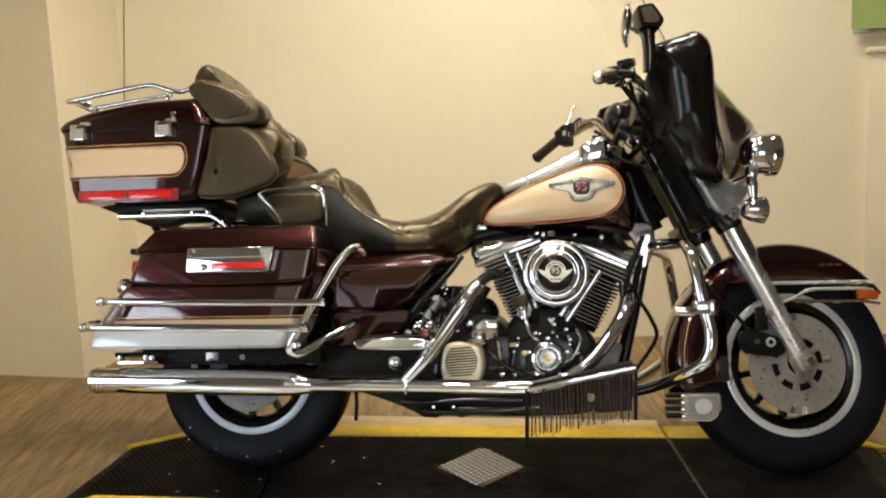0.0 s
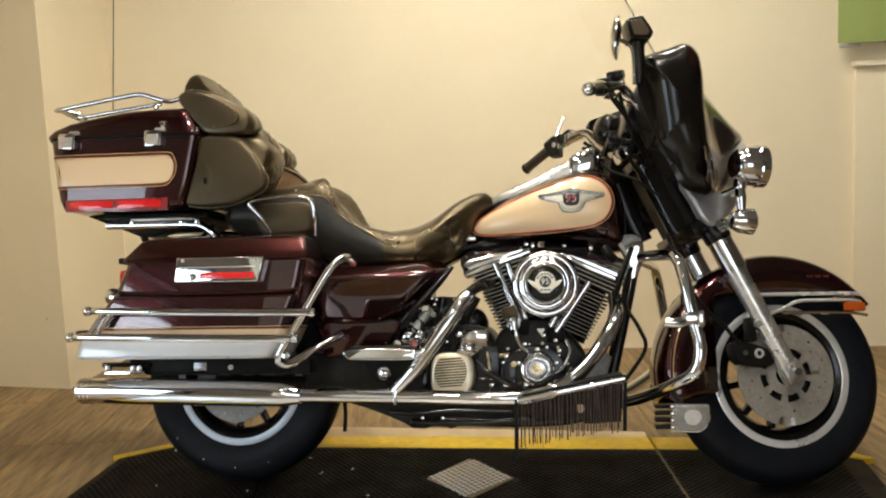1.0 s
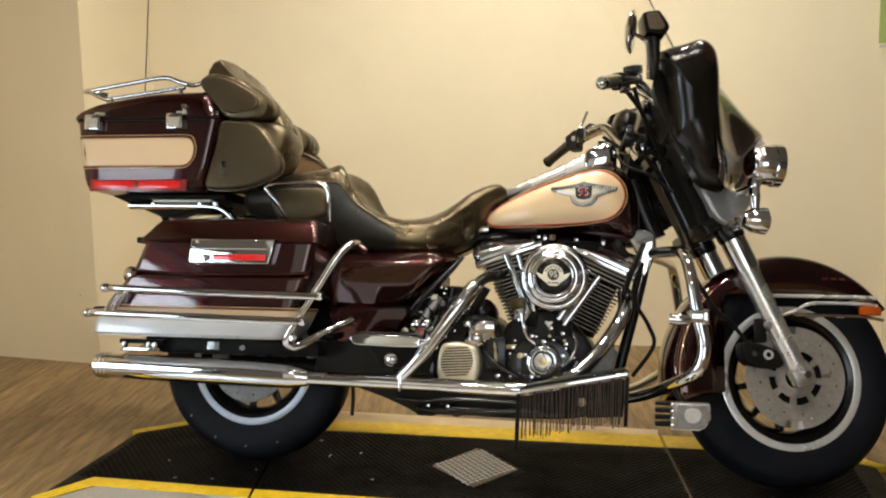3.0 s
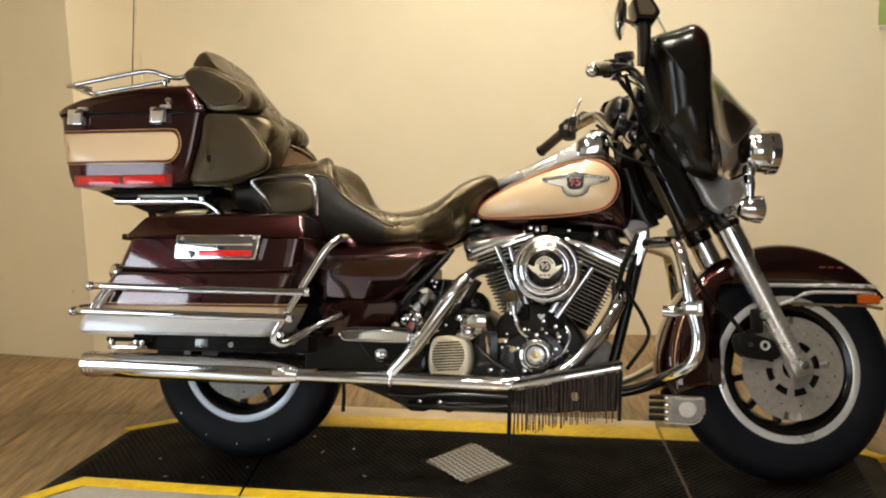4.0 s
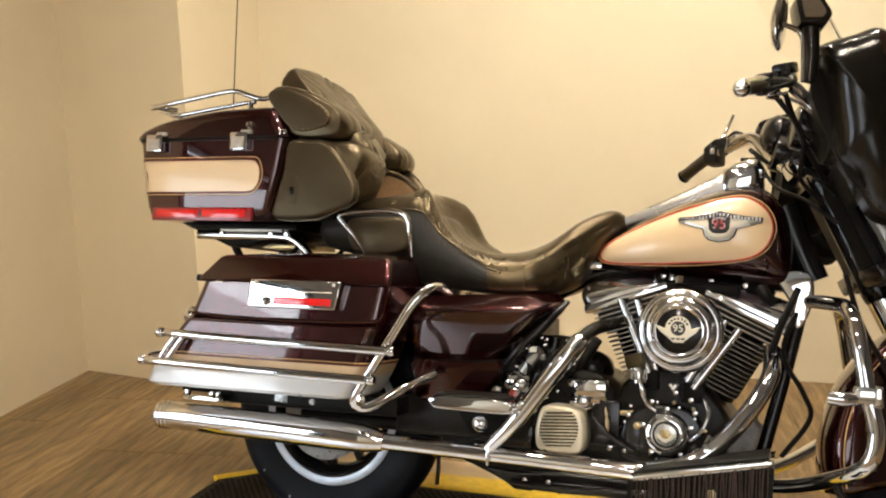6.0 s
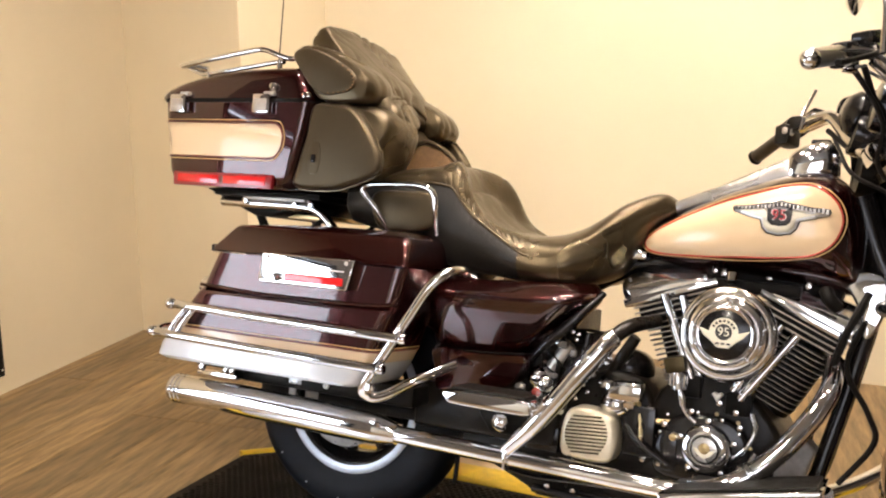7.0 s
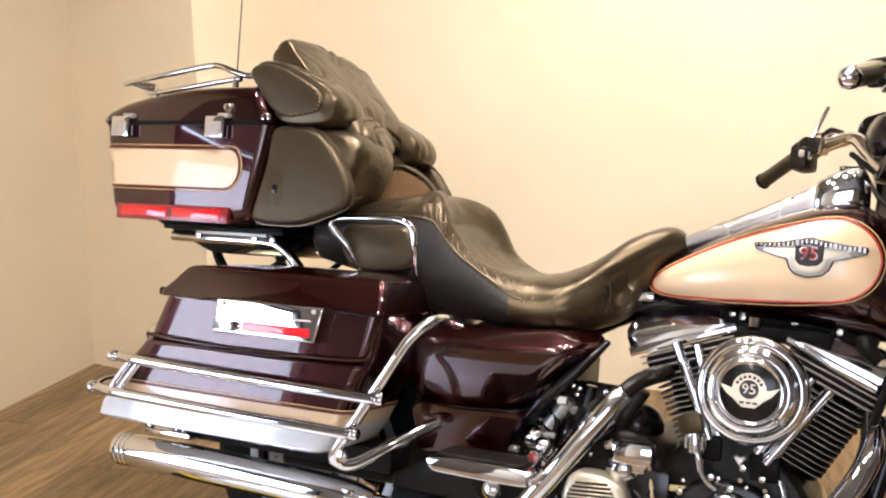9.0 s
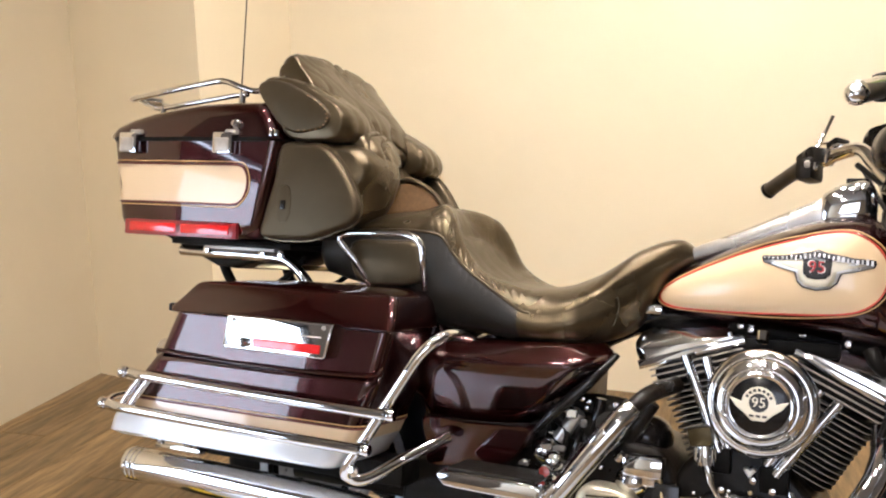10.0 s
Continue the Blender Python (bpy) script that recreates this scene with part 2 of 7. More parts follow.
def prism(outline, y0, y1, bevel=0.006, seg=3):
    """An outline of (x, z) pairs, drawn from y0 to y1, with rounded rims."""
    bm = bmesh.new()
    v = [bm.verts.new((x, y0, z)) for x, z in outline]
    f = bm.faces.new(v)
    ex = bmesh.ops.extrude_face_region(bm, geom=[f])
    bmesh.ops.translate(bm, vec=(0, y1 - y0, 0), verts=[g for g in ex["geom"] if isinstance(g, bmesh.types.BMVert)])
    bmesh.ops.recalc_face_normals(bm, faces=bm.faces)
    if bevel:
        e = [e for e in bm.edges if abs(e.verts[0].co.y - e.verts[1].co.y) < 1e-6]
        bmesh.ops.bevel(bm, geom=e, offset=bevel, segments=seg, affect="EDGES", profile=0.5, clamp_overlap=True)
    return bm


def round_outline(pts, per=5):
    return [(p.x, p.z) for p in smooth_path([(x, 0, z) for x, z in pts], per, closed=True)]


def cushion(pts, y0, y1, shrink=0.72, per=6, lump=0.0, seed=0, fold=0.0, along=(1, 0, -0.4), pitch=0.02):
    """A stuffed pad: a rounded outline in x and z, swelling between y0 and y1."""
    o = round_outline(pts, per)
    cx, cz = sum(p[0] for p in o) / len(o), sum(p[1] for p in o) / len(o)
    rings = []
    steps = (0, 0.04, 0.1, 0.2, 0.35, 0.5, 0.65, 0.8, 0.9, 0.96, 1)
    if fold:
        steps = [float(v) for v in np.interp(np.linspace(0, 10, 56), range(11), steps)]
    for u in steps:
        k = shrink + (1 - shrink) * (1 - abs(2 * u - 1) ** 3.2) ** 0.6
        ring = []
        for x, z in o:
            w = lump * noise.noise(Vector((x * 11, u * 5 + seed, z * 11)))
            q = Vector((cx + (x - cx) * (k + w), y0 + (y1 - y0) * u, cz + (z - cz) * (k + w)))
            if fold:
                d = Vector((q.x - cx, 0, q.z - cz)).normalized()
                s = q.dot(Vector(along)) / pitch + 2.2 * noise.noise(q * 9 + Vector((seed, 0, 0)))
                m = max(0.12, 0.55 + 1.3 * noise.noise(q * 7 + Vector((0, seed, 4))))
                q -= d * fold * m * (1 - abs(math.sin(s * math.pi))) ** 2.0
            ring.append(q)
        rings.append(ring)
    return rings_bm(rings)


def rect_ring(z, xa, xb, ya, yb, r, n=6):
    """A level rectangle with round corners."""
    out = []
    for cx, cy, a0 in ((xb - r, yb - r, 0), (xa + r, yb - r, 90), (xa + r, ya + r, 180), (xb - r, ya + r, 270)):
        for k in range(n + 1):
            a = radians(a0 + 90 * k / n)
            out.append((cx + r * math.cos(a), cy + r * math.sin(a), z))
    return out


def hull_x(stations, power=2.6, n=36, per=4, lump=0.0):
    """Lofts rounded cross-sections (x, top, bottom, half width) along x."""
    pts = smooth_path([(s[0], s[1], s[2]) for s in stations], per)
    wid = smooth_path([(s[3], 0, 0) for s in stations], per)
    rings = []
    for p, w in zip(pts, wid):
        x, zt, zb, hw = p.x, p.y, p.z, max(w.x, 0.004)
        c, h = (zt + zb) / 2, max((zt - zb) / 2, 0.003)
        ring = []
        for k in range(n):
            a = 2 * math.pi * k / n
            ca, sa = math.cos(a), math.sin(a)
            yy = math.copysign(abs(ca) ** (2 / power), ca) * hw
            zz = math.copysign(abs(sa) ** (2 / power), sa) * h
            q = Vector((x, yy, c + zz))
            if lump:
                q.z += lump * noise.noise(Vector((x * 14, yy * 14, 3)))
            ring.append(q)
        rings.append(ring)
    return rings_bm(rings)


def mirrored(pts):
    return [(p[0], -p[1], p[2]) for p in pts]


def words(name, text, size, m, material, parent=None, depth=0.001, label=""):
    c = bpy.data.curves.new(name, "FONT")
    c.body, c.size, c.align_x, c.align_y, c.extrude, c.resolution_u = text, size, "CENTER", "CENTER", depth, 3
    tmp = new(name + "_tmp", c)
    me = bpy.data.meshes.new_from_object(tmp.evaluated_get(bpy.context.evaluated_depsgraph_get()))
    bpy.data.objects.remove(tmp)
    me.materials.clear()
    me.materials.append(material)
    ob = new(name, me)
    ob.matrix_basis = m
    if parent:
        ob.parent = parent
    if label:
        ob["label"] = label
    return ob


# ---- the room ----
def slab(name, c, s, material, label, kind="structure", rz=0.0):
    ob = link_mesh(name, box((0, 0, 0), s, 0), material)
    ob.matrix_basis = pose(*c, 0, 0, rz)
    return tagged(ob, label, "wall", kind=kind)


FLOOR_Z = -0.02
# for the low panel, and for unseen walls that glossy parts reflect as dark
DARK = mat("dark panel and unseen wall paint", (0.1, 0.085, 0.07), 0.6, var=0.2, scale=2)
slab("wall_north", (1.8, 1.92, 1.5), (6.2, 0.25, 3.1), WALL, "cream painted wall behind the motorcycle", rz=1.5)
corner = bmesh.new()
base = corner.faces.new([corner.verts.new((x, y, -0.1)) for x, y in ((-2.02, 1.198), (-1.21, 1.094), (-1.21, 1.72), (-1.41, 1.72), (-1.41, 1.33), (-2.02, 1.41))])
rise = bmesh.ops.extrude_face_region(corner, geom=[base])
bmesh.ops.translate(corner, vec=(0, 0, 3.15), verts=[g for g in rise["geom"] if isinstance(g, bmesh.types.BMVert)])
tagged(link_mesh("wall_return", corner, WALL, sharp=20), "cream painted wall corner standing out beside the alcove", "wall", kind="structure")
WEST = pose(-1.94, 1.18, 0, 0, 0, 12)   # inner corner of the side wall; its -y runs along the wall


def west(name, x, y0, y1, z0, z1, material, label, thick=0.2):
    ob = link_mesh(name, box((x - thick / 2, (y0 + y1) / 2, (z0 + z1) / 2), (thick, y1 - y0, z1 - z0), 0), material)
    ob.matrix_basis = WEST
    return tagged(ob, label, "wall", kind="structure")


# side wall in the darkened cream, which carries its shade
west("wall_west", 0, -2.53, 0.3, -0.1, 3.05, WALL_SHADED, "cream side wall meeting the wood floor, shade in its colour")
# out of view; dark so that the cases reflect no bright wall here
west("wall_west_head", 0, -3.98, -2.53, 1.45, 3.05, DARK, "unseen wall over the low window, kept dark for reflections")
west("wall_west_sill", 0, -3.98, -2.53, -0.1, 0.07, WALL_SHADED, "cream wall under the low window, shade in its colour")
west("wall_west_south", 0, -5.6, -3.98, -0.1, 3.05, DARK, "unseen side wall, kept dark for reflections")
door = thing("window_1", WEST, "black metal framed low window letting daylight in", "window", kind="structure")
# the unseen upper bar and slit are added to reflect a streak on the top case
for y0, y1, z0, z1 in ((-2.58, -2.53, 0.07, 1.45), (-3.98, -3.93, 0.07, 1.45), (-3.93, -2.58, 1.43, 1.45), (-3.93, -2.58, 1.31, 1.39), (-3.93, -2.58, 0.07, 0.13)):
    part("window_frame", box((-0.03, (y0 + y1) / 2, (z0 + z1) / 2), (0.08, y1 - y0, z1 - z0), 0.004), BLACK, door)
pane = part("pane", box((-0.04, -3.255, 0.72), (0.006, 1.35, 1.18), 0), SCREEN, door, "clear window glass")
pane.visible_shadow = False
# low dark panel on the side wall, its end just in view
board_w = thing("wall_board", WEST, "low dark panel fixed above the skirting of the side wall", "panel")
part("panel", box((0.014, -1.6325, 0.26), (0.026, 1.315, 0.37), 0.003), DARK, board_w)
part("end_trim", box((0.016, -0.9625, 0.26), (0.032, 0.025, 0.40), 0.003), BLACK, board_w)
part("end_trim", box((0.016, -2.3025, 0.26), (0.032, 0.025, 0.40), 0.003), BLACK, board_w)
part("top_trim", box((0.016, -1.6325, 0.4535), (0.034, 1.315, 0.013), 0.003), ALU, board_w, "bright metal top edge")
part("screw", lathe([(0.0005, 0.003), (0.004, 0.002), (0.005, 0)], (0.032, -0.9625, 0.085), axis=(1, 0, 0), n=10), ALU, board_w)
day = link_mesh("backdrop", box((-1.6, -4.6, 0.69), (0.05, 9.0, 1.98), 0), DAY)
day.matrix_basis = WEST
tagged(day, "bright daylight beyond the low window", "backdrop", kind="structure")
high = link_mesh("backdrop_sky", box((-1.6, -4.6, 2.45), (0.05, 9.0, 1.5), 0), DAY_SKY)
high.matrix_basis = WEST
tagged(high, "bright open sky beyond the low window", "backdrop", kind="structure")
SOUTH = mat("pale shop wall", (0.46, 0.39, 0.29), 0.6, var=0.1, scale=2)
# unseen dark walls, added so the fairing reflects darkness
slab("wall_north_east", (4.05, 1.62, 1.5), (1.7, 0.1, 3.1), DARK, "unseen dark wall added beyond the banner to darken reflections")
slab("wall_east", (4.9, -1.5, 1.5), (0.2, 7.5, 3.1), DARK, "unseen far side wall, kept dark for reflections")
slab("wall_south", (1.5, -5.3, 0.45), (7.4, 0.2, 1.1), SOUTH, "cream painted wall under the shop windows")
slab("wall_south_head", (1.5, -5.3, 2.85), (7.4, 0.2, 0.5), SOUTH, "cream painted wall over the shop windows")
# unseen wall pieces, added to block daylight at both ends of the window
for wx, ww in ((-0.80, 2.8), (3.85, 2.5)):
    slab("wall_south_pier", (wx, -5.3, 1.8), (ww, 0.2, 1.6), SOUTH, "unseen cream wall added to block daylight beside the shop window")
day2 = link_mesh("backdrop_south", box((1.5, -5.9, 1.8), (8.0, 0.05, 3.0), 0), DAY_DIM)
tagged(day2, "daylight beyond the shop windows", "backdrop", kind="structure")
ceil = link_mesh("ceiling", box((0.8, -1.7, 3.05), (9.4, 7.6, 0.1), 0), CEIL)
tagged(ceil, "taupe painted ceiling", "ceiling", kind="structure")

# lower wall panel with a ledge, and the banner above it
ledge = link_mesh("wall_panel", box((3.54, 1.79, 0.63), (2.4, 0.03, 1.30), 0.003), WALL)
shelf = link_mesh("trim", box((3.54, 1.78, 1.29), (2.42, 0.06, 0.022), 0.004), WALL)
tagged(shelf, "cream painted ledge on the lower wall panel", "trim", kind="structure")
tagged(ledge, "cream boxed-out lower wall panel with a ledge", "wall panel", kind="structure")
banner = thing("banner", pose(2.64, 1.735, 1.742), "green vinyl banner with dark lettering on the wall", "banner")
part("sheet", box((0, 0, 0), (0.78, 0.008, 0.72), 0.003), GREEN, banner)
part("batten", box((-0.34, -0.006, -0.372), (0.09, 0.02, 0.014), 0.003), ALU, banner, "small metal clip under the banner")
for k in range(6):   # a tall and a low row of lettering, as plain bars
    part("letter_bar", box((-0.315 + 0.118 * k, -0.0055, -0.03), (0.106, 0.004, 0.13), 0.002, seg=1), PALE_INK, banner)
    part("letter_face", box((-0.315 + 0.118 * k, -0.0085, -0.03), (0.06, 0.003, 0.105), 0.002, seg=1), DARK_INK, banner)
for k in range(11):
    part("letter_bar", box((-0.345 + 0.0625 * k, -0.0055, -0.13), (0.056, 0.004, 0.052), 0.002, seg=1), PALE_INK, banner)
    part("letter_face", box((-0.345 + 0.0625 * k, -0.0085, -0.13), (0.034, 0.003, 0.04), 0.002, seg=1), DARK_INK, banner)

# ceiling lamps
lamp0 = thing("downlight", pose(0.25, 0.5, 2.98), "round warm white downlight in the ceiling", "downlight", group="ceiling downlights")
part("bezel", lathe([(0.11, 0.0), (0.11, 0.03), (0.085, 0.034), (0.08, 0.0)], (0, 0, 0.02), axis=(0, 0, -1), n=32), ALU, lamp0)
part("diffuser", lathe([(0.0005, 0.026), (0.05, 0.025), (0.08, 0.02)], (0, 0, 0.02), axis=(0, 0, -1), n=32), PANEL_GLOW, lamp0)
for lx, ly in ((0.85, 0.52), (1.5, 0.5), (-0.05, -0.8), (0.7, -0.8), (1.5, -0.8), (0.25, -2.35), (0.45, -3.8)):
    copy_thing(lamp0, pose(lx, ly, 2.98))

# small wall fitting and mark on the stub wall
link = thing("wall_nail", pose(-1.30, 1.107, 0.30, 0, 0, -6.5), "small dark nail in the pale wall", "nail")
part("head", lathe([(0.0005, 0.004), (0.004, 0.003), (0.005, 0), (0.005, -0.004)], (0, 0, 0), n=10), STEEL, link)

# ---- the motorcycle: x ahead, y to its left, leaning on its side stand ----
bike = thing("motorcycle", pose(0, -0.01, 0, -12, 0, 0), "maroon and champagne touring motorcycle with chrome trim on a rubber mat", "motorcycle")
RAKE = radians(26)
AXLE_F = Vector((1.604, 0, 0.312))
STEER = Matrix.Translation((1.62, 0, 0.316)) @ Matrix.Rotation(radians(16), 4, Vector((-math.sin(RAKE), 0, math.cos(RAKE)))) @ Matrix.Translation((-1.60, 0, -0.315))


def front(name, bm, material, label="", sharp=40):
    ob = part(name, bm, material, bike, label, sharp)
    ob.matrix_basis = STEER
    return ob


def wheel_parts(c, make, lip_r, rotor_r, name, label, tyre_r=0.315, disc=None, lip=None):
    c = Vector(c)
    rim = make(name, lathe([(0.165, -0.05), (0.17, -0.055), (lip_r - 0.006, -0.058), (lip_r - 0.004, -0.05), (0.165, -0.035), (0.158, 0), (0.165, 0.035), (lip_r - 0.004, 0.05), (lip_r - 0.006, 0.058), (0.17, 0.055), (0.165, 0.05), (0.15, 0.03), (0.148, 0), (0.15, -0.03), (0.165, -0.05)], c, n=72, cap=False), BLACK_GLOSS, label)
    part("rim_lip", lathe([(lip_r - 0.024, 0.050), (lip_r - 0.021, 0.057), (lip_r - 0.01, 0.061), (lip_r, 0.058), (lip_r + 0.001, 0.05), (lip_r - 0.022, 0.046), (lip_r - 0.024, 0.050)], c, n=72, cap=False), lip or LIP, rim, "polished bare metal rim lip")
    prof = []
    for r, h in ((0.196, 0.052), (0.212, 0.058), (0.24, 0.066), (0.268, 0.067), (0.285, 0.062), (0.298, 0.052), (0.307, 0.036), (0.313, 0.018), (tyre_r, 0)):
        prof.append((r, h))
    prof += [(r, -h) for r, h in reversed(prof[:-1])]
    tyre = part("tyre", lathe(prof, c, n=96, cap=False), TYRE, rim, "black rubber tyre with moulded sidewall")
    part("hub", lathe([(0.0005, 0.07), (0.03, 0.07), (0.045, 0.062), (0.05, 0.045), (0.04, 0.02), (0.04, -0.02), (0.05, -0.045), (0.045, -0.062), (0.0005, -0.065)], c, n=32), BLACK_GLOSS, rim)
    for k in range(10):
        a = 2 * math.pi * k / 10 + 0.2
        d = Vector((math.cos(a), 0, math.sin(a)))
        bm = box((0, 0, 0), (0.125, 0.03, 0.02), 0.006, seg=2)
        bmesh.ops.transform(bm, matrix=Matrix.Translation(c + d * 0.103) @ Matrix.Rotation(-a, 4, "Y"), verts=bm.verts)
        part("spoke", bm, BLACK_GLOSS, rim)
    # added black disc that stands for the shade seen through the slots
    part("slot_backing", lathe([(0.0005, 0.072), (0.086, 0.072), (0.09, 0.066), (0.09, 0.06), (0.0005, 0.058)], c, n=40), BLACK_GLOSS, rim)
    rot = rotor_bm(c, rotor_r)
    part("brake_disc", rot, disc or DISC, rim, "bare steel brake disc with slots")
    return rim


def rotor_bm(c, R):
    """A brake disc: a centre with eight slots and a drilled band."""
    bm = bmesh.new()
    y0, y1 = c.y - 0.088, c.y - 0.082
    N = 96

    def cell(ra, rb, k0, k1):
        q = []
        for y in (y0, y1):
            for r, k in ((ra, k0), (rb, k0), (rb, k1), (ra, k1)):
                a = 2 * math.pi * k / N
                q.append(bm.verts.new((c.x + r * math.cos(a), y, c.z + r * math.sin(a))))
        for f in ((0, 1, 2, 3), (7, 6, 5, 4), (0, 4, 5, 1), (1, 5, 6, 2), (2, 6, 7, 3), (3, 7, 4, 0)):
            bm.faces.new([q[i] for i in f])
    for k in range(N):
        cell(0.03, 0.058, k, k + 1)
        if k % 12 >= 8:
            cell(0.058, 0.078, k, k + 1)
        cell(0.078, 0.102, k, k + 1)
        if not (k % 8 in (2,)):
            cell(0.102, 0.107, k, k + 1)
        cell(0.107, 0.118, k, k + 1)
        if not (k % 8 in (5,)):
            cell(0.118, 0.123, k, k + 1)
        cell(0.123, R, k, k + 1)
    bmesh.ops.remove_doubles(bm, verts=bm.verts, dist=1e-6)
    return bm


def plain(name, bm, material, label="", sharp=40):
    return part(name, bm, material, bike, label, sharp)


# rear disc and lip take darker metals that stand for shade under the bag
rear_rim = wheel_parts((0, 0, 0.312), plain, 0.201, 0.126, "rear_wheel", "black cast rear wheel with polished lip", disc=DARK_STEEL, lip=LIP_SHADED)
wheel_parts(AXLE_F, front, 0.207, 0.144, "front_wheel", "black cast front wheel with polished lip")
for k in range(4):
    a = radians(222 + 23 * k)
    part("sidewall_mark", box((0.268 * math.cos(a), -0.0675, 0.312 + 0.268 * math.sin(a)), (0.003, 0.001, 0.003), 0), LIP, rear_rim)
part("brake_caliper", box((-0.02, -0.1, 0.43), (0.11, 0.06, 0.05), 0.014), BLACK, rear_rim)

# front fender
rings = []
for k in range(41):
    th = radians(37 + (193 - 37) * k / 40)
    ca, sa = math.cos(th), math.sin(th)
    ra = 0.232 / max(0.05, sa)
    rb = 0.205 / max(0.05, abs(ca)) if ca < 0 else 9
    rin = min(0.335, ra, rb)
    ring = []
    for y, r in ((-0.088, rin), (-0.09, max(rin, 0.30) + 0.004), (-0.088, 0.330), (-0.078, 0.348), (-0.055, 0.357), (0, 0.361), (0.055, 0.357), (0.078, 0.348), (0.088, 0.330), (0.09, max(rin, 0.30) + 0.004), (0.088, rin)):
        ring.append((AXLE_F.x + r * ca, y, AXLE_F.z + r * sa))
    rings.append(ring)
fender = front("front_fender", rings_bm(rings, closed=False, caps=False), MAROON, "deep maroon painted front fender")
so = fender.modifiers.new("thick", "SOLIDIFY")
so.thickness = 0.003
for y in (-0.094, 0.094):
    part("fender_trim", tube([(1.515, y, 0.543), (1.60, y, 0.545), (1.70, y, 0.547), (1.80, y, 0.549), (1.855, y * 0.93, 0.549)], 0.0055, 8), LIP, fender, "chrome strip along the fender skirt")
    part("fender_rail", tube([(1.566, y * 1.12, 0.488), (1.60, y * 1.15, 0.50), (1.644, y * 1.17, 0.522), (1.70, y * 1.17, 0.526), (1.80, y * 1.17, 0.527), (1.872, y * 0.8, 0.527)], 0.005, 8), LIP, fender, "chrome fender rail")
    part("fender_rail_low", tube([(1.60, y * 1.12, 0.49), (1.70, y * 1.17, 0.49), (1.80, y * 1.17, 0.49), (1.876, y * 0.8, 0.488)], 0.005, 8), CHROME, fender, "chrome fender rail")
    part("side_marker", box((1.82, y * 1.17, 0.508), (0.062, 0.018, 0.026), 0.005), AMBER, fender, "amber side reflector")
part("fender_lamp", box((1.842, 0, 0.566), (0.05, 0.05, 0.03), 0.012), CHROME, fender, "small chrome fender tip light")
part("edge_stripe", tube([(1.604 + 0.343 * math.cos(radians(a)), -0.087, 0.312 + 0.343 * math.sin(radians(a))) for a in range(135, 196, 8)], 0.0013, 6), DARK_LINE, fender, "red pinstripe")
part("edge_stripe_gold", tube([(1.604 + 0.336 * math.cos(radians(a)), -0.0895, 0.312 + 0.336 * math.sin(radians(a))) for a in range(135, 196, 8)], 0.0011, 6), GOLD_LINE, fender, "gold pinstripe")
for bx in (1.70, 1.725, 1.75):
    part("script_bar", box((bx, -0.0925, 0.60), (0.018, 0.003, 0.006), 0.001, seg=1), DARK_LINE, fender)


# fork legs
def fork_point(y, z, off=0.0):
    return Vector((1.608 - (z - 0.314) * math.tan(RAKE) + off, y, z))


for y in (-0.115, 0.115):
    leg = front("fork_leg", tube([fork_point(y, 0.30), fork_point(y, 0.33), fork_point(y, 0.45), fork_point(y, 0.615)], [0.021, 0.027, 0.0285, 0.031], 24, per=3), SLIDER, "polished aluminium fork slider")
    part("sleeve", tube([fork_point(y, 0.612), fork_point(y, 0.64), fork_point(y, 0.70)], [0.036, 0.037, 0.037], 24, per=2), CHROME, leg, "chrome fork sleeve")
    part("shroud", tube([fork_point(y, 0.698), fork_point(y, 0.72), fork_point(y, 0.85), fork_point(y, 0.985)], [0.038, 0.041, 0.043, 0.041], 24, per=3), BLACK_GLOSS, leg, "black fork shroud")
    part("axle_clamp", box(fork_point(y, 0.315), (0.06, 0.05, 0.055), 0.014, rot=Matrix.Rotation(-RAKE, 4, "Y")), ALU, leg)
    part("axle_nut", lathe([(0.0005, 0.05), (0.01, 0.05), (0.012, 0.046), (0.012, 0.03), (0.02, 0.028), (0.022, 0.0)], (1.612, y * 0.88, 0.317), axis=(0, math.copysign(1, y), 0), n=18), CHROME, leg, "chrome axle nut")
    part("reflector_cup", lathe([(0.0005, 0.02), (0.008, 0.02), (0.009, 0.0)], fork_point(y * 1.27, 0.935), axis=(0, math.copysign(1, y), 0), n=12), CHROME, leg)
caliper = front("front_caliper", prism(round_outline([(1.44, 0.40), (1.48, 0.405), (1.545, 0.385), (1.565, 0.36), (1.55, 0.335), (1.49, 0.335), (1.45, 0.35)], 3), -0.115, -0.06, 0.008), BLACK, "black brake caliper")
part("piston_cap", lathe([(0.008, 0.006), (0.013, 0.006), (0.014, 0.0), (0.008, 0.0), (0.008, 0.006)], (1.515, -0.115, 0.371), n=20, cap=False), LIP, caliper, "bright ring on the caliper")
part("bolt", lathe([(0.0005, 0.008), (0.008, 0.008), (0.009, 0.0)], (1.472, -0.115, 0.372), n=10), CHROME, caliper)
part("brake_hose", tube([(1.46, -0.105, 0.40), (1.42, -0.11, 0.45), (1.36, -0.12, 0.50), (1.30, -0.12, 0.60), (1.27, -0.1, 0.72)], 0.006, 8), BLACK, caliper)
part("bracket", box((1.50, -0.1, 0.44), (0.03, 0.03, 0.07), 0.008), BLACK, caliper)
part("banjo", lathe([(0.0005, 0.016), (0.009, 0.016), (0.01, 0.0)], (1.508, -0.13, 0.453), n=10), ALU, caliper)

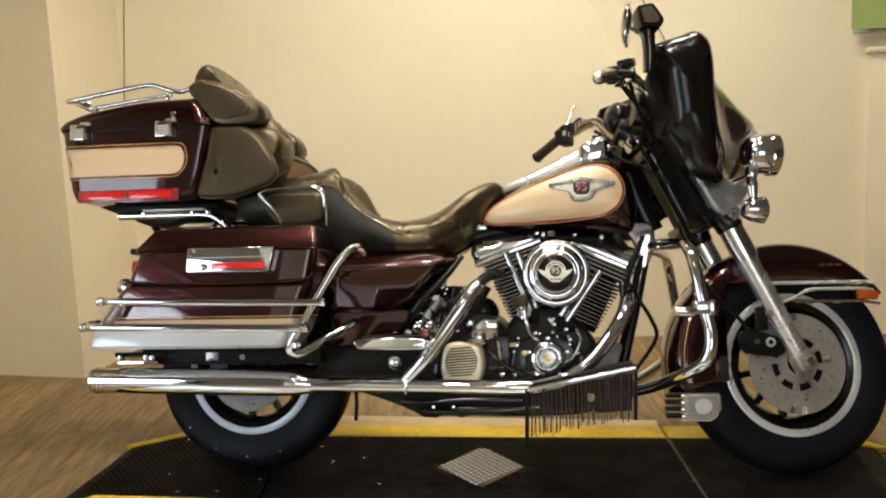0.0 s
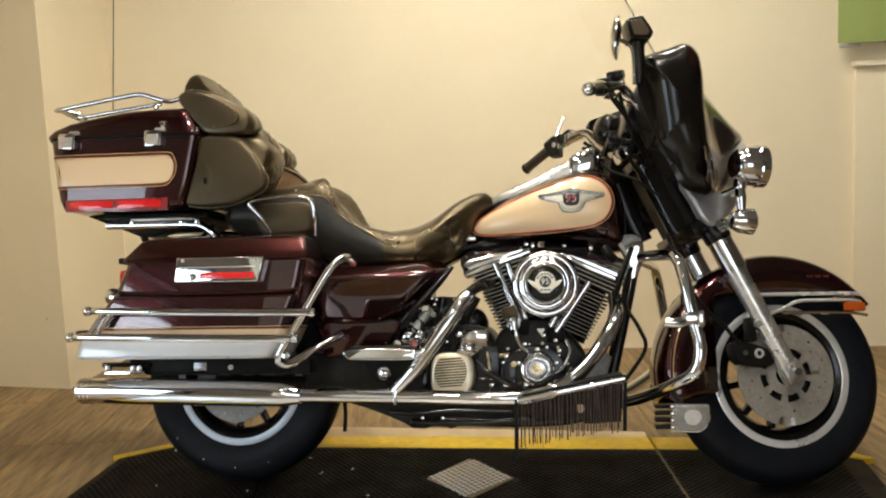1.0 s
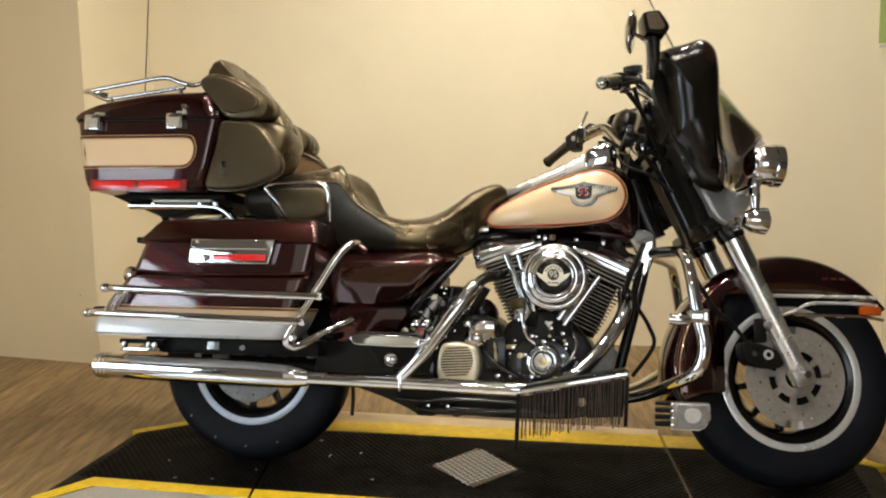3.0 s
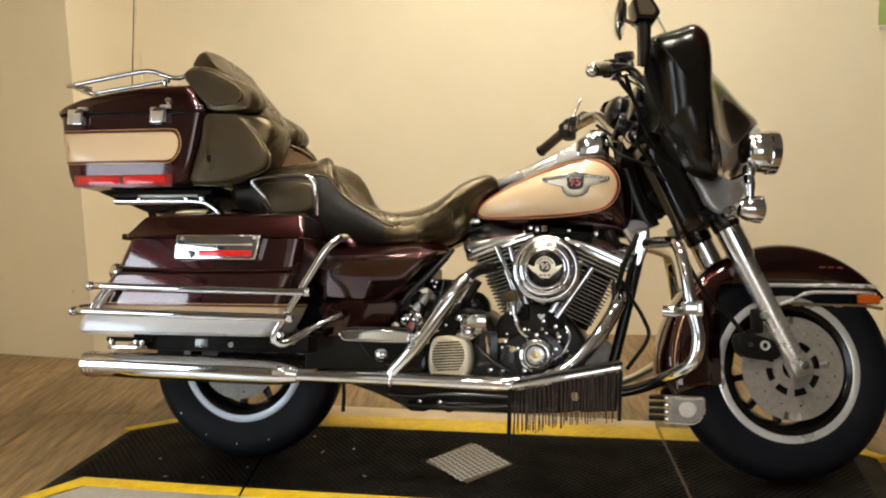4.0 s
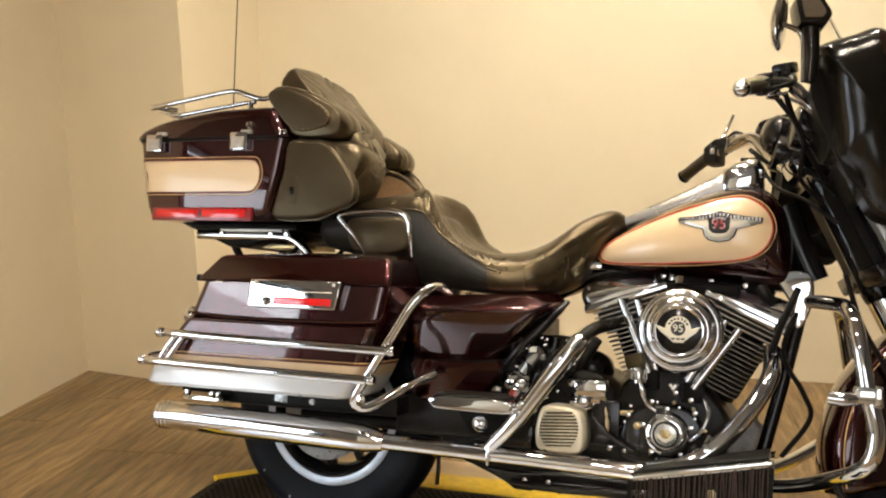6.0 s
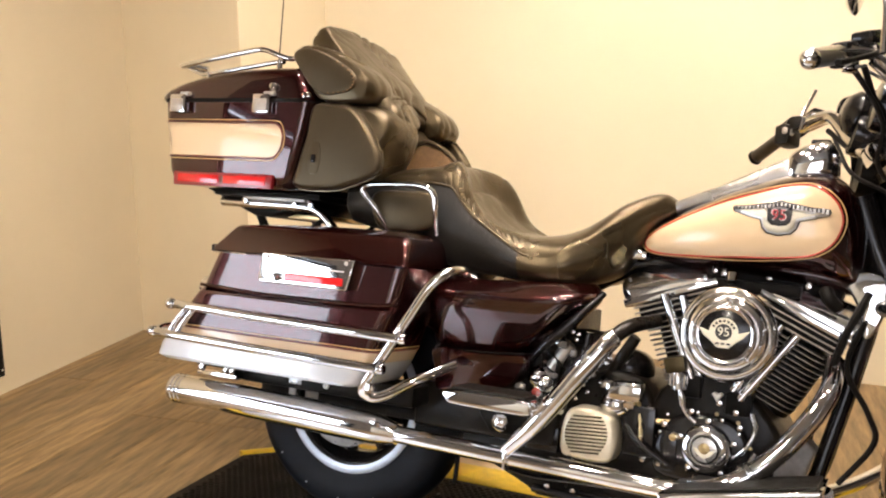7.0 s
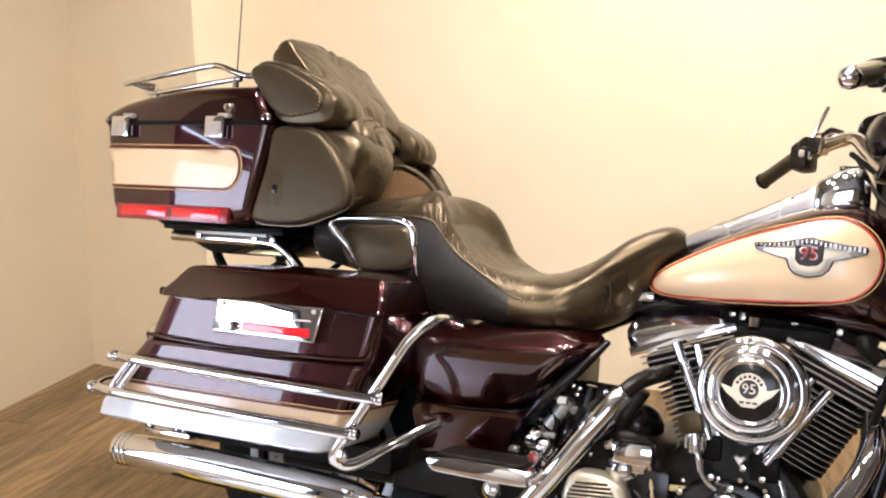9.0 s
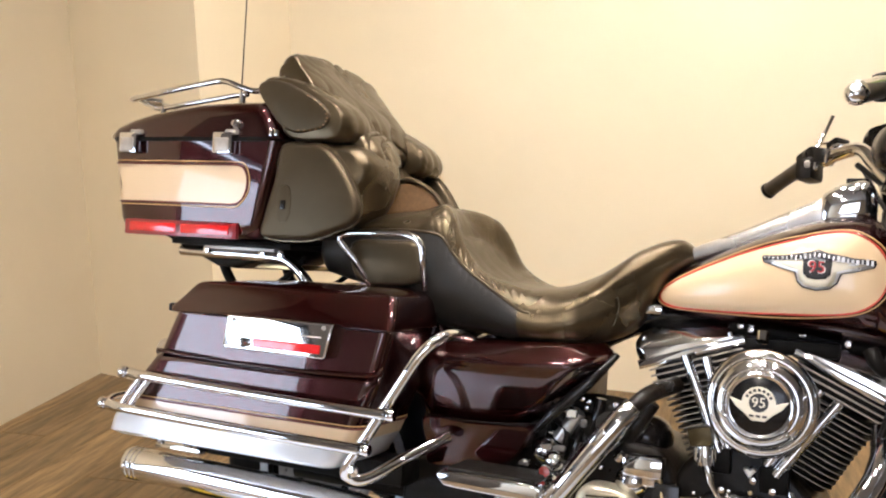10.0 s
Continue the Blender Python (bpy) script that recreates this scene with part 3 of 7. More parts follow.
# fairing, drawn across in y
sec = [
    (0.00, [(1.30, 1.20), (1.38, 1.195), (1.455, 1.15), (1.545, 1.07), (1.562, 1.035), (1.53, 0.96), (1.49, 0.90), (1.44, 0.86)]),
    (0.10, [(1.27, 1.225), (1.355, 1.222), (1.415, 1.15), (1.485, 1.06), (1.50, 1.02), (1.475, 0.95), (1.445, 0.885), (1.41, 0.85)]),
    (0.21, [(1.225, 1.19), (1.285, 1.195), (1.335, 1.155), (1.368, 1.085), (1.378, 1.03), (1.383, 0.95), (1.385, 0.88), (1.38, 0.82)]),
    (0.30, [(1.20, 1.175), (1.255, 1.18), (1.295, 1.14), (1.315, 1.06), (1.325, 1.0), (1.33, 0.92), (1.335, 0.86), (1.33, 0.81)]),
    (0.325, [(1.18, 1.15), (1.235, 1.16), (1.275, 1.12), (1.295, 1.04), (1.30, 0.98), (1.305, 0.92), (1.31, 0.86), (1.305, 0.82)]),
]
full = [(-y, p) for y, p in reversed(sec[1:])] + sec
rings = []
for i in range((len(full) - 1) * 4 + 1):
    u = i / 4
    a = min(int(u), len(full) - 2)
    w = u - a
    p0, p1 = full[max(a - 1, 0)], full[a]
    p2, p3 = full[a + 1], full[min(a + 2, len(full) - 1)]

    def cub(q0, q1, q2, q3):
        return 0.5 * (2 * q1 + (q2 - q0) * w + (2 * q0 - 5 * q1 + 4 * q2 - q3) * w * w + (3 * q1 - q0 - 3 * q2 + q3) * w ** 3)
    y = p1[0] + (p2[0] - p1[0]) * w
    raw = [(cub(p0[1][k][0], p1[1][k][0], p2[1][k][0], p3[1][k][0]), y, cub(p0[1][k][1], p1[1][k][1], p2[1][k][1], p3[1][k][1])) for k in range(8)]
    rings.append(smooth_path(raw, 4))
cut = 9
outer = [r[cut:] for r in rings]
fairing = front("fairing", rings_bm(outer, closed=False, caps=False), MAROON, "maroon batwing fairing shell")
so = fairing.modifiers.new("thick", "SOLIDIFY")
so.thickness, so.offset, so.use_rim = 0.003, -1, False


# inner fairing: the dash facing the rider, and a wing with rounded edges on either side
IN_O = [(1.134, 1.13), (1.172, 1.19), (1.226, 1.21), (1.262, 1.218), (1.296, 1.196), (1.308, 1.146), (1.316, 1.06), (1.325, 0.94), (1.31, 0.88), (1.265, 0.868), (1.225, 0.885), (1.19, 0.925), (1.160, 0.985), (1.125, 1.09)]
IN_W = [(1.150, 1.178), (1.180, 1.196), (1.230, 1.212), (1.274, 1.228), (1.302, 1.218), (1.320, 1.19), (1.327, 1.132), (1.328, 1.06), (1.333, 0.984), (1.342, 0.905), (1.354, 0.845), (1.338, 0.801), (1.300, 0.804), (1.272, 0.816), (1.25, 0.848), (1.224, 0.905), (1.197, 0.938), (1.188, 1.0), (1.178, 1.08), (1.164, 1.14)]
REARWARD = [1, 0.6, 0.2, 0, 0, 0, 0, 0, 0, 0.3, 0.8, 1, 1, 1]
dash = []
for y, push in ((-0.27, 0.02), (-0.15, 0.045), (0, 0.085), (0.15, 0.11), (0.27, 0.06)):
    dash.append([(1.24 + (x - 1.24) * 0.97, y, 1.02 + (z - 1.02) * 0.97) for x, z in round_outline([(x + push * w, z) for (x, z), w in zip(IN_O, REARWARD)], 4)])


def fairing_wing(s, lip):
    """One wing: the black cap, or the painted patch on its upper front edge."""
    rings = []
    outline = round_outline(IN_W, 4)
    for y, k in ((0.3545, 0.06), (0.354, 0.22), (0.353, 0.36), (0.351, 0.48), (0.3475, 0.58), (0.3425, 0.67), (0.336, 0.75), (0.328, 0.82), (0.319, 0.875), (0.308, 0.92), (0.295, 0.955), (0.28, 0.98), (0.265, 0.995), (0.25, 1.0)):
        ring = []
        for x, z in outline:
            x, z = 1.255 + (x - 1.255) * k, 1.03 + (z - 1.03) * k
            tuck = 0.2 * (1.12 - z) * min(1.0, (y - 0.25) / 0.06)
            ring.append((x + 0.27 * tuck, s * (y - tuck), z))
        rings.append(ring)
    bm = rings_bm(rings)
    bmesh.ops.recalc_face_normals(bm, faces=bm.faces)
    drop = []
    for f in bm.faces:
        c = f.calc_center_median()
        painted = 1.268 < c.x < 1.317 and c.z > 1.135 and len(f.verts) == 4
        if painted != lip:
            drop.append(f)
    bmesh.ops.delete(bm, geom=drop, context="FACES")
    return bm


inner = front("inner_fairing", rings_bm(dash), BLACK, "matt black inner fairing and dash", 50)
for s in (-1, 1):
    part("wing", fairing_wing(s, False), PLASTIC, inner, "glossy black fairing wing", 50)
    part("outer_lip", fairing_wing(s, True), MAROON, inner, "maroon painted outer edge of the fairing", 50)
for y in (-0.1, 0.1):
    part("gauge", lathe([(0.045, 0.012), (0.05, 0.01), (0.052, 0.0), (0.052, -0.03)], (1.165, y, 1.06), axis=(-1, 0, 0.2), n=28), BLACK_GLOSS, inner, "black round gauge")
for y in (-0.22, 0.22):
    part("speaker", lathe([(0.0005, 0.004), (0.03, 0.008), (0.05, 0.006), (0.058, 0.008), (0.06, 0.0), (0.06, -0.03)], (1.20, y, 1.0), axis=(-1, 0, 0.1), n=28), BLACK, inner, "round black speaker")
# windshield
rings = []
for k in range(13):
    y = -0.17 + 0.34 * k / 12
    rings.append([(1.325 - 1.9 * y * y - 0.052 * u / 0.11, y * (1 - 0.1 * u), 1.20 + u - 0.4 * y * y) for u in (0, 0.05, 0.1, 0.15, 0.2, 0.25, 0.3, 0.35)])
shield = front("windshield", rings_bm(rings, closed=False, caps=False), SCREEN, "clear acrylic windshield")
so = shield.modifiers.new("thick", "SOLIDIFY")
so.thickness, so.use_rim = 0.0025, False
shield.visible_shadow = False
part("headlamp", lathe([(0.0005, 0.02), (0.05, 0.016), (0.078, 0.0), (0.085, -0.01), (0.085, -0.05)], (1.545, 0, 0.96), axis=(0.95, 0, -0.1), n=40), LAMP_GLASS, fairing, "round headlamp")

# passing lamps, signals and the panels under the fairing
lampbar = front("lamp_bar", tube([(1.40, -0.1, 0.815), (1.44, -0.17, 0.825), (1.455, -0.22, 0.83)], 0.011, 12), CHROME, "chrome passing lamp bar")
lampbar.matrix_basis = STEER @ Matrix.Translation((-0.01, 0, 0))
part("lamp_bar_half", tube([(1.40, 0.1, 0.815), (1.44, 0.17, 0.825), (1.455, 0.22, 0.83)], 0.011, 12), CHROME, lampbar)
for y in (-0.225, 0.225):
    pl = part("passing_lamp", lathe([(0.008, -0.055), (0.03, -0.052), (0.048, -0.035), (0.056, -0.01), (0.058, 0.015), (0.061, 0.018), (0.061, 0.04), (0.056, 0.044)], (1.487, y, 0.892), axis=(1, 0, -0.02), n=40), CHROME, lampbar, "chrome passing lamp")
    part("lens", lathe([(0.0005, 0.052), (0.03, 0.05), (0.056, 0.042)], (1.487, y, 0.892), axis=(1, 0, -0.02), n=40), LAMP_GLASS, pl)
    part("stem", tube([(1.455, y, 0.83), (1.455, y, 0.80), (1.455, y, 0.765)], [0.014, 0.017, 0.012], 12), CHROME, lampbar)
    part("neck_ball", lathe([(0.0005, 0.02), (0.015, 0.015), (0.02, 0), (0.015, -0.015), (0.0005, -0.02)], (1.456, y, 0.838), axis=(0, 0, 1), n=16), CHROME, lampbar)
    ts = part("turn_signal", lathe([(0.006, -0.045), (0.022, -0.04), (0.033, -0.02), (0.037, 0.005), (0.038, 0.02), (0.034, 0.024)], (1.462, y, 0.731), axis=(1, 0, -0.02), n=32), CHROME, lampbar, "chrome turn signal")
    part("signal_lens", lathe([(0.0005, 0.034), (0.02, 0.031), (0.034, 0.022)], (1.462, y, 0.731), axis=(1, 0, -0.02), n=32), AMBER, ts)
nacelle = front("nacelle_panel", prism(round_outline([(1.30, 0.865), (1.36, 0.85), (1.42, 0.83), (1.465, 0.815), (1.45, 0.78), (1.40, 0.735), (1.36, 0.745), (1.33, 0.80)], 3), -0.165, 0.165, 0.01), GREY, "grey metal panel under the fairing")
for y in (-0.15, 0.15):
    part("horn_cup", lathe([(0.0005, 0.02), (0.022, 0.016), (0.026, 0.0), (0.024, -0.03)], (1.412, y, 0.735), axis=(0, math.copysign(1, y), 0.2), n=20), CHROME, nacelle)
tree = front("fork_tree", box((1.36, 0, 0.735), (0.07, 0.30, 0.045), 0.012, rot=Matrix.Rotation(-RAKE, 4, "Y")), BLACK_GLOSS, "black fork bridge")
part("upper_bridge", box((1.245, 0, 0.975), (0.07, 0.28, 0.03), 0.01, rot=Matrix.Rotation(-RAKE, 4, "Y")), BLACK_GLOSS, tree)
part("fork_cover", box(fork_point(0, 0.84, -0.015), (0.10, 0.22, 0.27), 0.02, rot=Matrix.Rotation(-RAKE, 4, "Y")), BLACK, tree, "black cover between the fork legs")
part("stem_cover", tube([(1.37, 0, 0.70), (1.30, 0, 0.85), (1.24, 0, 0.98)], 0.035, 16), BLACK_GLOSS, tree)

# handlebar
half = [(0.972, -0.42, 1.048), (1.03, -0.345, 1.085), (1.10, -0.30, 1.098), (1.144, -0.28, 1.062), (1.205, -0.20, 1.03), (1.245, -0.12, 1.0), (1.225, -0.05, 0.985), (1.20, 0.0, 0.98), (1.185, 0.08, 1.0), (1.165, 0.14, 1.06), (1.145, 0.20, 1.112), (1.12, 0.25, 1.13), (1.08, 0.30, 1.12), (1.03, 0.36, 1.10), (0.972, 0.42, 1.062)]
bars = front("handlebar", tube(half, [0.0125] * 8 + [0.015] * 7, 14), CHROME, "chrome handlebar turned to the left")
bars.matrix_basis = STEER @ Matrix.Translation((0.03, 0.125, 0.042))
for s in (1, -1):
    d = Vector((0.058, 0.085 * s, 0.04)).normalized()
    e = Vector((0.965, -0.43 * s, 1.047 - 0.012 * s))
    part("grip", tube([e, e + d * 0.02, e + d * 0.07, e + d * 0.12], [0.0185, 0.018, 0.0175, 0.018], 20, per=3), GRIP, bars, "black rubber grip")
    part("grip_end", lathe([(0.0005, 0.017), (0.007, 0.016), (0.014, 0.011), (0.0185, 0.003), (0.019, -0.006), (0.018, -0.012)], e, axis=-d, n=28), CHROME, bars, "domed chrome grip end") if s == 1 else part("grip_end", lathe([(0.0005, 0.004), (0.016, 0.004), (0.02, 0.0), (0.02, -0.008)], e, axis=-d, n=20), BLACK, bars)
    sw = e + d * 0.15
    rq = d.to_track_quat("Y", "Z").to_matrix().to_4x4()
    part("switch_box", box(sw, (0.044, 0.058, 0.05), 0.012, rot=rq), BLACK, bars, "black switch housing")
    part("reservoir", box(sw + d * 0.03 + Vector((0.03, 0, 0.035)), (0.045, 0.06, 0.028), 0.009, rot=rq), BLACK_GLOSS, bars, "black master cylinder") if s == 1 else None
    part("perch", box(sw + d * 0.05 + Vector((0.025, 0, 0.01)), (0.048, 0.035, 0.026), 0.008, rot=rq), CHROME if s == 1 else BLACK, bars)
    part("lever", tube([sw + d * 0.045 + Vector((0.04, 0, 0.008)), sw + Vector((0.058, 0, 0.006)), e + d * 0.06 + Vector((0.055, 0, 0.0)), e + d * 0.005 + Vector((0.048, 0, -0.004))], [0.007, 0.006, 0.0055, 0.007], 10), BLACK, bars, "hand lever") if s == 1 else None
    part("cable", tube([sw + Vector((0.02, 0.0, -0.03)), Vector((1.13, -0.27 * s, 1.0)), Vector((1.2, -0.2 * s, 0.93)), Vector((1.26, -0.08 * s, 0.86))], 0.0055, 8), BLACK, bars) if s == 1 else None
    part("cable_thin", tube([sw + Vector((0.03, 0.0, -0.02)), Vector((1.15, -0.29 * s, 1.03)), Vector((1.225, -0.25 * s, 0.94)), Vector((1.24, -0.16 * s, 0.86))], 0.004, 8), CHROME, bars) if s == 1 else part("clamp_ring", lathe([(0.021, -0.006), (0.029, -0.005), (0.029, 0.005), (0.021, 0.006)], sw + d * 0.005, axis=d, n=20), BLACK_GLOSS, bars)
clutch = [(1.055, 0.37, 1.135), (1.08, 0.39, 1.19), (1.105, 0.40, 1.25)]
part("mirror_stub", tube(clutch, [0.0075, 0.0055, 0.005], 10), CHROME_OLD, bars, "bare chrome lever pointing up")
part("mirror_stub_arm", tube([(1.075, 0.385, 1.175), (1.1, 0.36, 1.172), (1.115, 0.34, 1.165)], 0.004, 8), CHROME_OLD, bars)
mir = part("mirror", lathe([(0.0005, -0.014), (0.02, -0.012), (0.036, -0.006), (0.043, 0.002), (0.044, 0.006), (0.04, 0.008)], (0, 0, 0), axis=(1, 0, 0), n=32), CHROME, bars, "oval chrome backed mirror")
mir.matrix_basis = bars.matrix_basis.inverted() @ STEER @ pose(1.05, -0.40, 1.189, 0, 8, -24) @ Matrix.Diagonal((1, 1, 1.4, 1))
stem = part("mirror_stem", tube([(1.056, -0.395, 1.187), (1.08, -0.378, 1.1865), (1.097, -0.368, 1.183), (1.106, -0.365, 1.165), (1.108, -0.362, 1.12), (1.108, -0.36, 1.075)], 0.0055, 10), CHROME, bars, "bent chrome mirror stem")
stem.matrix_basis = bars.matrix_basis.inverted() @ STEER
wedge = part("mirror_housing", prism(round_outline([(1.089, 1.246), (1.097, 1.256), (1.129, 1.263), (1.139, 1.256), (1.160, 1.221), (1.156, 1.205), (1.146, 1.196), (1.105, 1.197), (1.097, 1.203)], 4), -0.385, -0.325, 0.009), PLASTIC, bars, "black plastic mirror housing")
wedge.matrix_basis = bars.matrix_basis.inverted() @ STEER
# the brown that this face reflects is put into its colour
part("housing_face", prism(round_outline([(1.099, 1.243), (1.105, 1.249), (1.127, 1.254), (1.133, 1.249), (1.148, 1.222), (1.144, 1.21), (1.138, 1.206), (1.11, 1.206), (1.105, 1.211)], 4), -0.388, -0.38, 0.002, 1), mat("mirror face, brown reflection mixed in", (0.14, 0.11, 0.08), 0.22, metal=0.6), wedge, "reflective face with the brown reflection in its colour")
part("housing_post", tube([(1.126, -0.352, 1.205), (1.129, -0.35, 1.17), (1.130, -0.348, 1.13), (1.126, -0.345, 1.08)], [0.019, 0.016, 0.013, 0.010], 14), PLASTIC, wedge)

bend = part("bar_bend", tube([(1.068, 0.272, 1.114), (1.092, 0.245, 1.124), (1.124, 0.20, 1.123), (1.142, 0.155, 1.085), (1.155, 0.12, 1.052), (1.180, 0.06, 1.005)], 0.0155, 16), CHROME, bars, "bent chrome handlebar end")
line = part("chrome_line", tube([(1.118, -0.22, 1.108), (1.132, -0.21, 1.101), (1.160, -0.2, 1.081), (1.192, -0.2, 1.037), (1.224, -0.2, 0.992)], 0.0065, 10), CHROME, bars, "chrome control line")
clamp = part("riser_clamp", box((1.192, 0.0, 0.995), (0.05, 0.11, 0.04), 0.01, rot=Matrix.Rotation(-RAKE, 4, "Y")), CHROME, bars, "chrome handlebar clamp")
cup = part("dash_cup", lathe([(0.0005, 0.03), (0.032, 0.026), (0.048, 0.01), (0.05, -0.02), (0.04, -0.05)], (1.16, 0.1, 1.105), axis=(-1, -0.25, 0.25), n=28), BLACK_GLOSS, bars, "black round dash pod")
ball = part("cable_ball", lathe([(0.0005, 0.016), (0.012, 0.011), (0.016, 0), (0.012, -0.011), (0.0005, -0.016)], (1.175, -0.06, 1.075), axis=(0, -1, 0.3), n=16), CHROME, bars)
cluster = [part("switch_box", box((1.045, 0.305, 1.098), (0.04, 0.062, 0.052), 0.012, rot=Matrix.Rotation(radians(-38), 4, "Z")), GRIME, bars, "black switch housing"),
           part("perch", box((1.068, 0.275, 1.122), (0.03, 0.05, 0.034), 0.009, rot=Matrix.Rotation(radians(-38), 4, "Z")), GRIME, bars),
           part("clamp_screw", tube([(1.048, 0.262, 1.09), (1.05, 0.265, 1.105), (1.052, 0.268, 1.125)], 0.004, 8), CHROME, bars),
           part("clamp_screw", tube([(1.066, 0.242, 1.1), (1.068, 0.245, 1.115), (1.07, 0.248, 1.132)], 0.004, 8), CHROME, bars),
           part("switch_lug", box((1.034, 0.275, 1.105), (0.012, 0.01, 0.016), 0.003, seg=1), STEEL, bars),
           part("choke_lever", tube([(1.075, 0.25, 1.135), (1.085, 0.242, 1.142), (1.098, 0.235, 1.14)], 0.0035, 8), CHROME_OLD, bars)]
for o in (bend, line, clamp, cup, ball, *cluster):
    o.matrix_basis = bars.matrix_basis.inverted() @ STEER
for k, pts in enumerate((((1.10, -0.25, 1.09), (1.13, -0.2, 1.05), (1.17, -0.16, 0.99), (1.22, -0.12, 0.93)), ((1.09, -0.24, 1.08), (1.15, -0.2, 1.0), (1.16, -0.14, 0.93), (1.22, -0.1, 0.88)), ((1.12, 0.2, 1.09), (1.16, 0.1, 1.02), (1.20, -0.05, 0.97), (1.25, -0.1, 0.90)), ((1.13, 0.18, 1.07), (1.15, 0.06, 0.96), (1.20, -0.04, 0.90), (1.26, -0.08, 0.84)))):
    o = part("cable", tube(pts, 0.0048 if k % 2 else 0.0062, 8), BLACK, bars)
    o.matrix_basis = bars.matrix_basis.inverted() @ STEER
part("brake_lever", tube([(1.045, -0.335, 1.075), (1.015, -0.37, 1.062), (0.985, -0.40, 1.045), (0.972, -0.42, 1.035)], [0.008, 0.0065, 0.006, 0.007], 10), CHROME, bars, "polished brake lever")
part("lever_perch", box((1.055, -0.325, 1.065), (0.03, 0.03, 0.026), 0.007), CHROME_OLD, bars)

# frame, seen between the engine and the bodywork
frame_b = plain("frame", tube([(1.19, 0, 0.86), (1.13, 0, 0.83), (0.95, 0, 0.76), (0.72, 0, 0.72), (0.55, 0, 0.62), (0.42, 0, 0.45)], 0.026, 14), BLACK_GLOSS, "black tubular steel frame")
part("head_lug", tube([(1.255, 0, 0.72), (1.22, 0, 0.80), (1.185, 0, 0.90)], 0.035, 16), BLACK_GLOSS, frame_b)
for s in (-1, 1):
    part("down_tube", tube([(1.235, 0.05 * s, 0.73), (1.225, 0.07 * s, 0.64), (1.17, 0.10 * s, 0.40), (1.13, 0.115 * s, 0.27), (1.05, 0.12 * s, 0.205), (0.85, 0.12 * s, 0.192), (0.66, 0.12 * s, 0.196)], 0.016, 12), BLACK_GLOSS, frame_b)
    part("swing_arm", tube([(0.44, 0.11 * s, 0.31), (0.25, 0.115 * s, 0.31), (0.0, 0.12 * s, 0.312), (-0.05, 0.12 * s, 0.312)], 0.02, 10), BLACK, frame_b)
    part("shock", tube([(-0.02, 0.13 * s, 0.35), (0.06, 0.13 * s, 0.45), (0.14, 0.13 * s, 0.56)], 0.026, 12), BLACK_GLOSS, frame_b)
    part("rear_rail", tube([(0.42, 0.11 * s, 0.62), (0.2, 0.13 * s, 0.64), (-0.1, 0.13 * s, 0.64), (-0.3, 0.12 * s, 0.6)], 0.014, 10), BLACK, frame_b)
part("cable_loop", tube([(1.225, -0.08, 0.66), (1.19, -0.11, 0.55), (1.235, -0.10, 0.46), (1.25, -0.09, 0.40), (1.19, -0.1, 0.31)], 0.006, 8), BLACK, frame_b)
part("cable_loop_b", tube([(1.22, -0.09, 0.70), (1.18, -0.12, 0.60), (1.14, -0.12, 0.45), (1.12, -0.13, 0.33)], 0.008, 8), BLACK, frame_b)
part("neck_cover", prism(round_outline([(1.17, 0.73), (1.24, 0.74), (1.255, 0.69), (1.24, 0.63), (1.215, 0.60), (1.205, 0.66)], 3), -0.09, 0.09, 0.01), CHROME, frame_b, "chrome neck cover")
part("lower_tray", prism([(0.36, 0.25), (0.40, 0.238), (0.45, 0.222), (0.495, 0.205), (0.535, 0.188), (0.56, 0.172), (0.60, 0.171), (0.62, 0.178), (0.66, 0.177), (0.675, 0.171), (0.70, 0.179), (0.80, 0.184), (0.92, 0.19), (1.0, 0.205), (1.06, 0.235), (1.06, 0.30), (0.36, 0.30)], -0.13, 0.13, 0.012), GRIME, frame_b, "black engine sump")
part("battery_tray", prism([(0.30, 0.36), (0.60, 0.36), (0.60, 0.60), (0.30, 0.64)], -0.14, 0.14, 0.01), GRIME, frame_b)
part("sump_pipe", tube([(0.56, -0.152, 0.195), (0.66, -0.158, 0.192), (0.78, -0.16, 0.195), (0.92, -0.155, 0.205)], 0.010, 10), BLACK_GLOSS, frame_b)
part("oil_line", tube([(0.50, -0.155, 0.225), (0.58, -0.16, 0.222), (0.70, -0.158, 0.23), (0.86, -0.155, 0.226)], 0.006, 8), BLACK_GLOSS, frame_b)
part("oil_tank", prism([(0.24, 0.29), (0.60, 0.29), (0.62, 0.40), (0.24, 0.40)], -0.16, 0.12, 0.015), GRIME, frame_b)
part("pivot_cap", lathe([(0.0005, 0.014), (0.012, 0.012), (0.02, 0.006), (0.021, 0)], (0.497, -0.222, 0.342), n=24), CHROME_OLD, frame_b, "chrome pivot cap")
part("centre_prop", tube([(0.355, -0.14, 0.27), (0.36, -0.14, 0.22), (0.358, -0.14, 0.165)], 0.006, 8), BLACK, frame_b)
part("rear_hugger", tube([(0.335 * math.cos(radians(a)), 0, 0.312 + 0.335 * math.sin(radians(a))) for a in range(20, 171, 10)], 0.07, 12, per=2), MAROON, frame_b, "maroon rear fender")

# engine
case = plain("engine_case", prism(round_outline([(0.80, 0.25), (0.98, 0.235), (1.07, 0.29), (1.08, 0.38), (1.02, 0.46), (0.96, 0.50), (0.88, 0.49), (0.81, 0.43)], 4), -0.12, 0.13, 0.015), GRIME, "black crankcase")
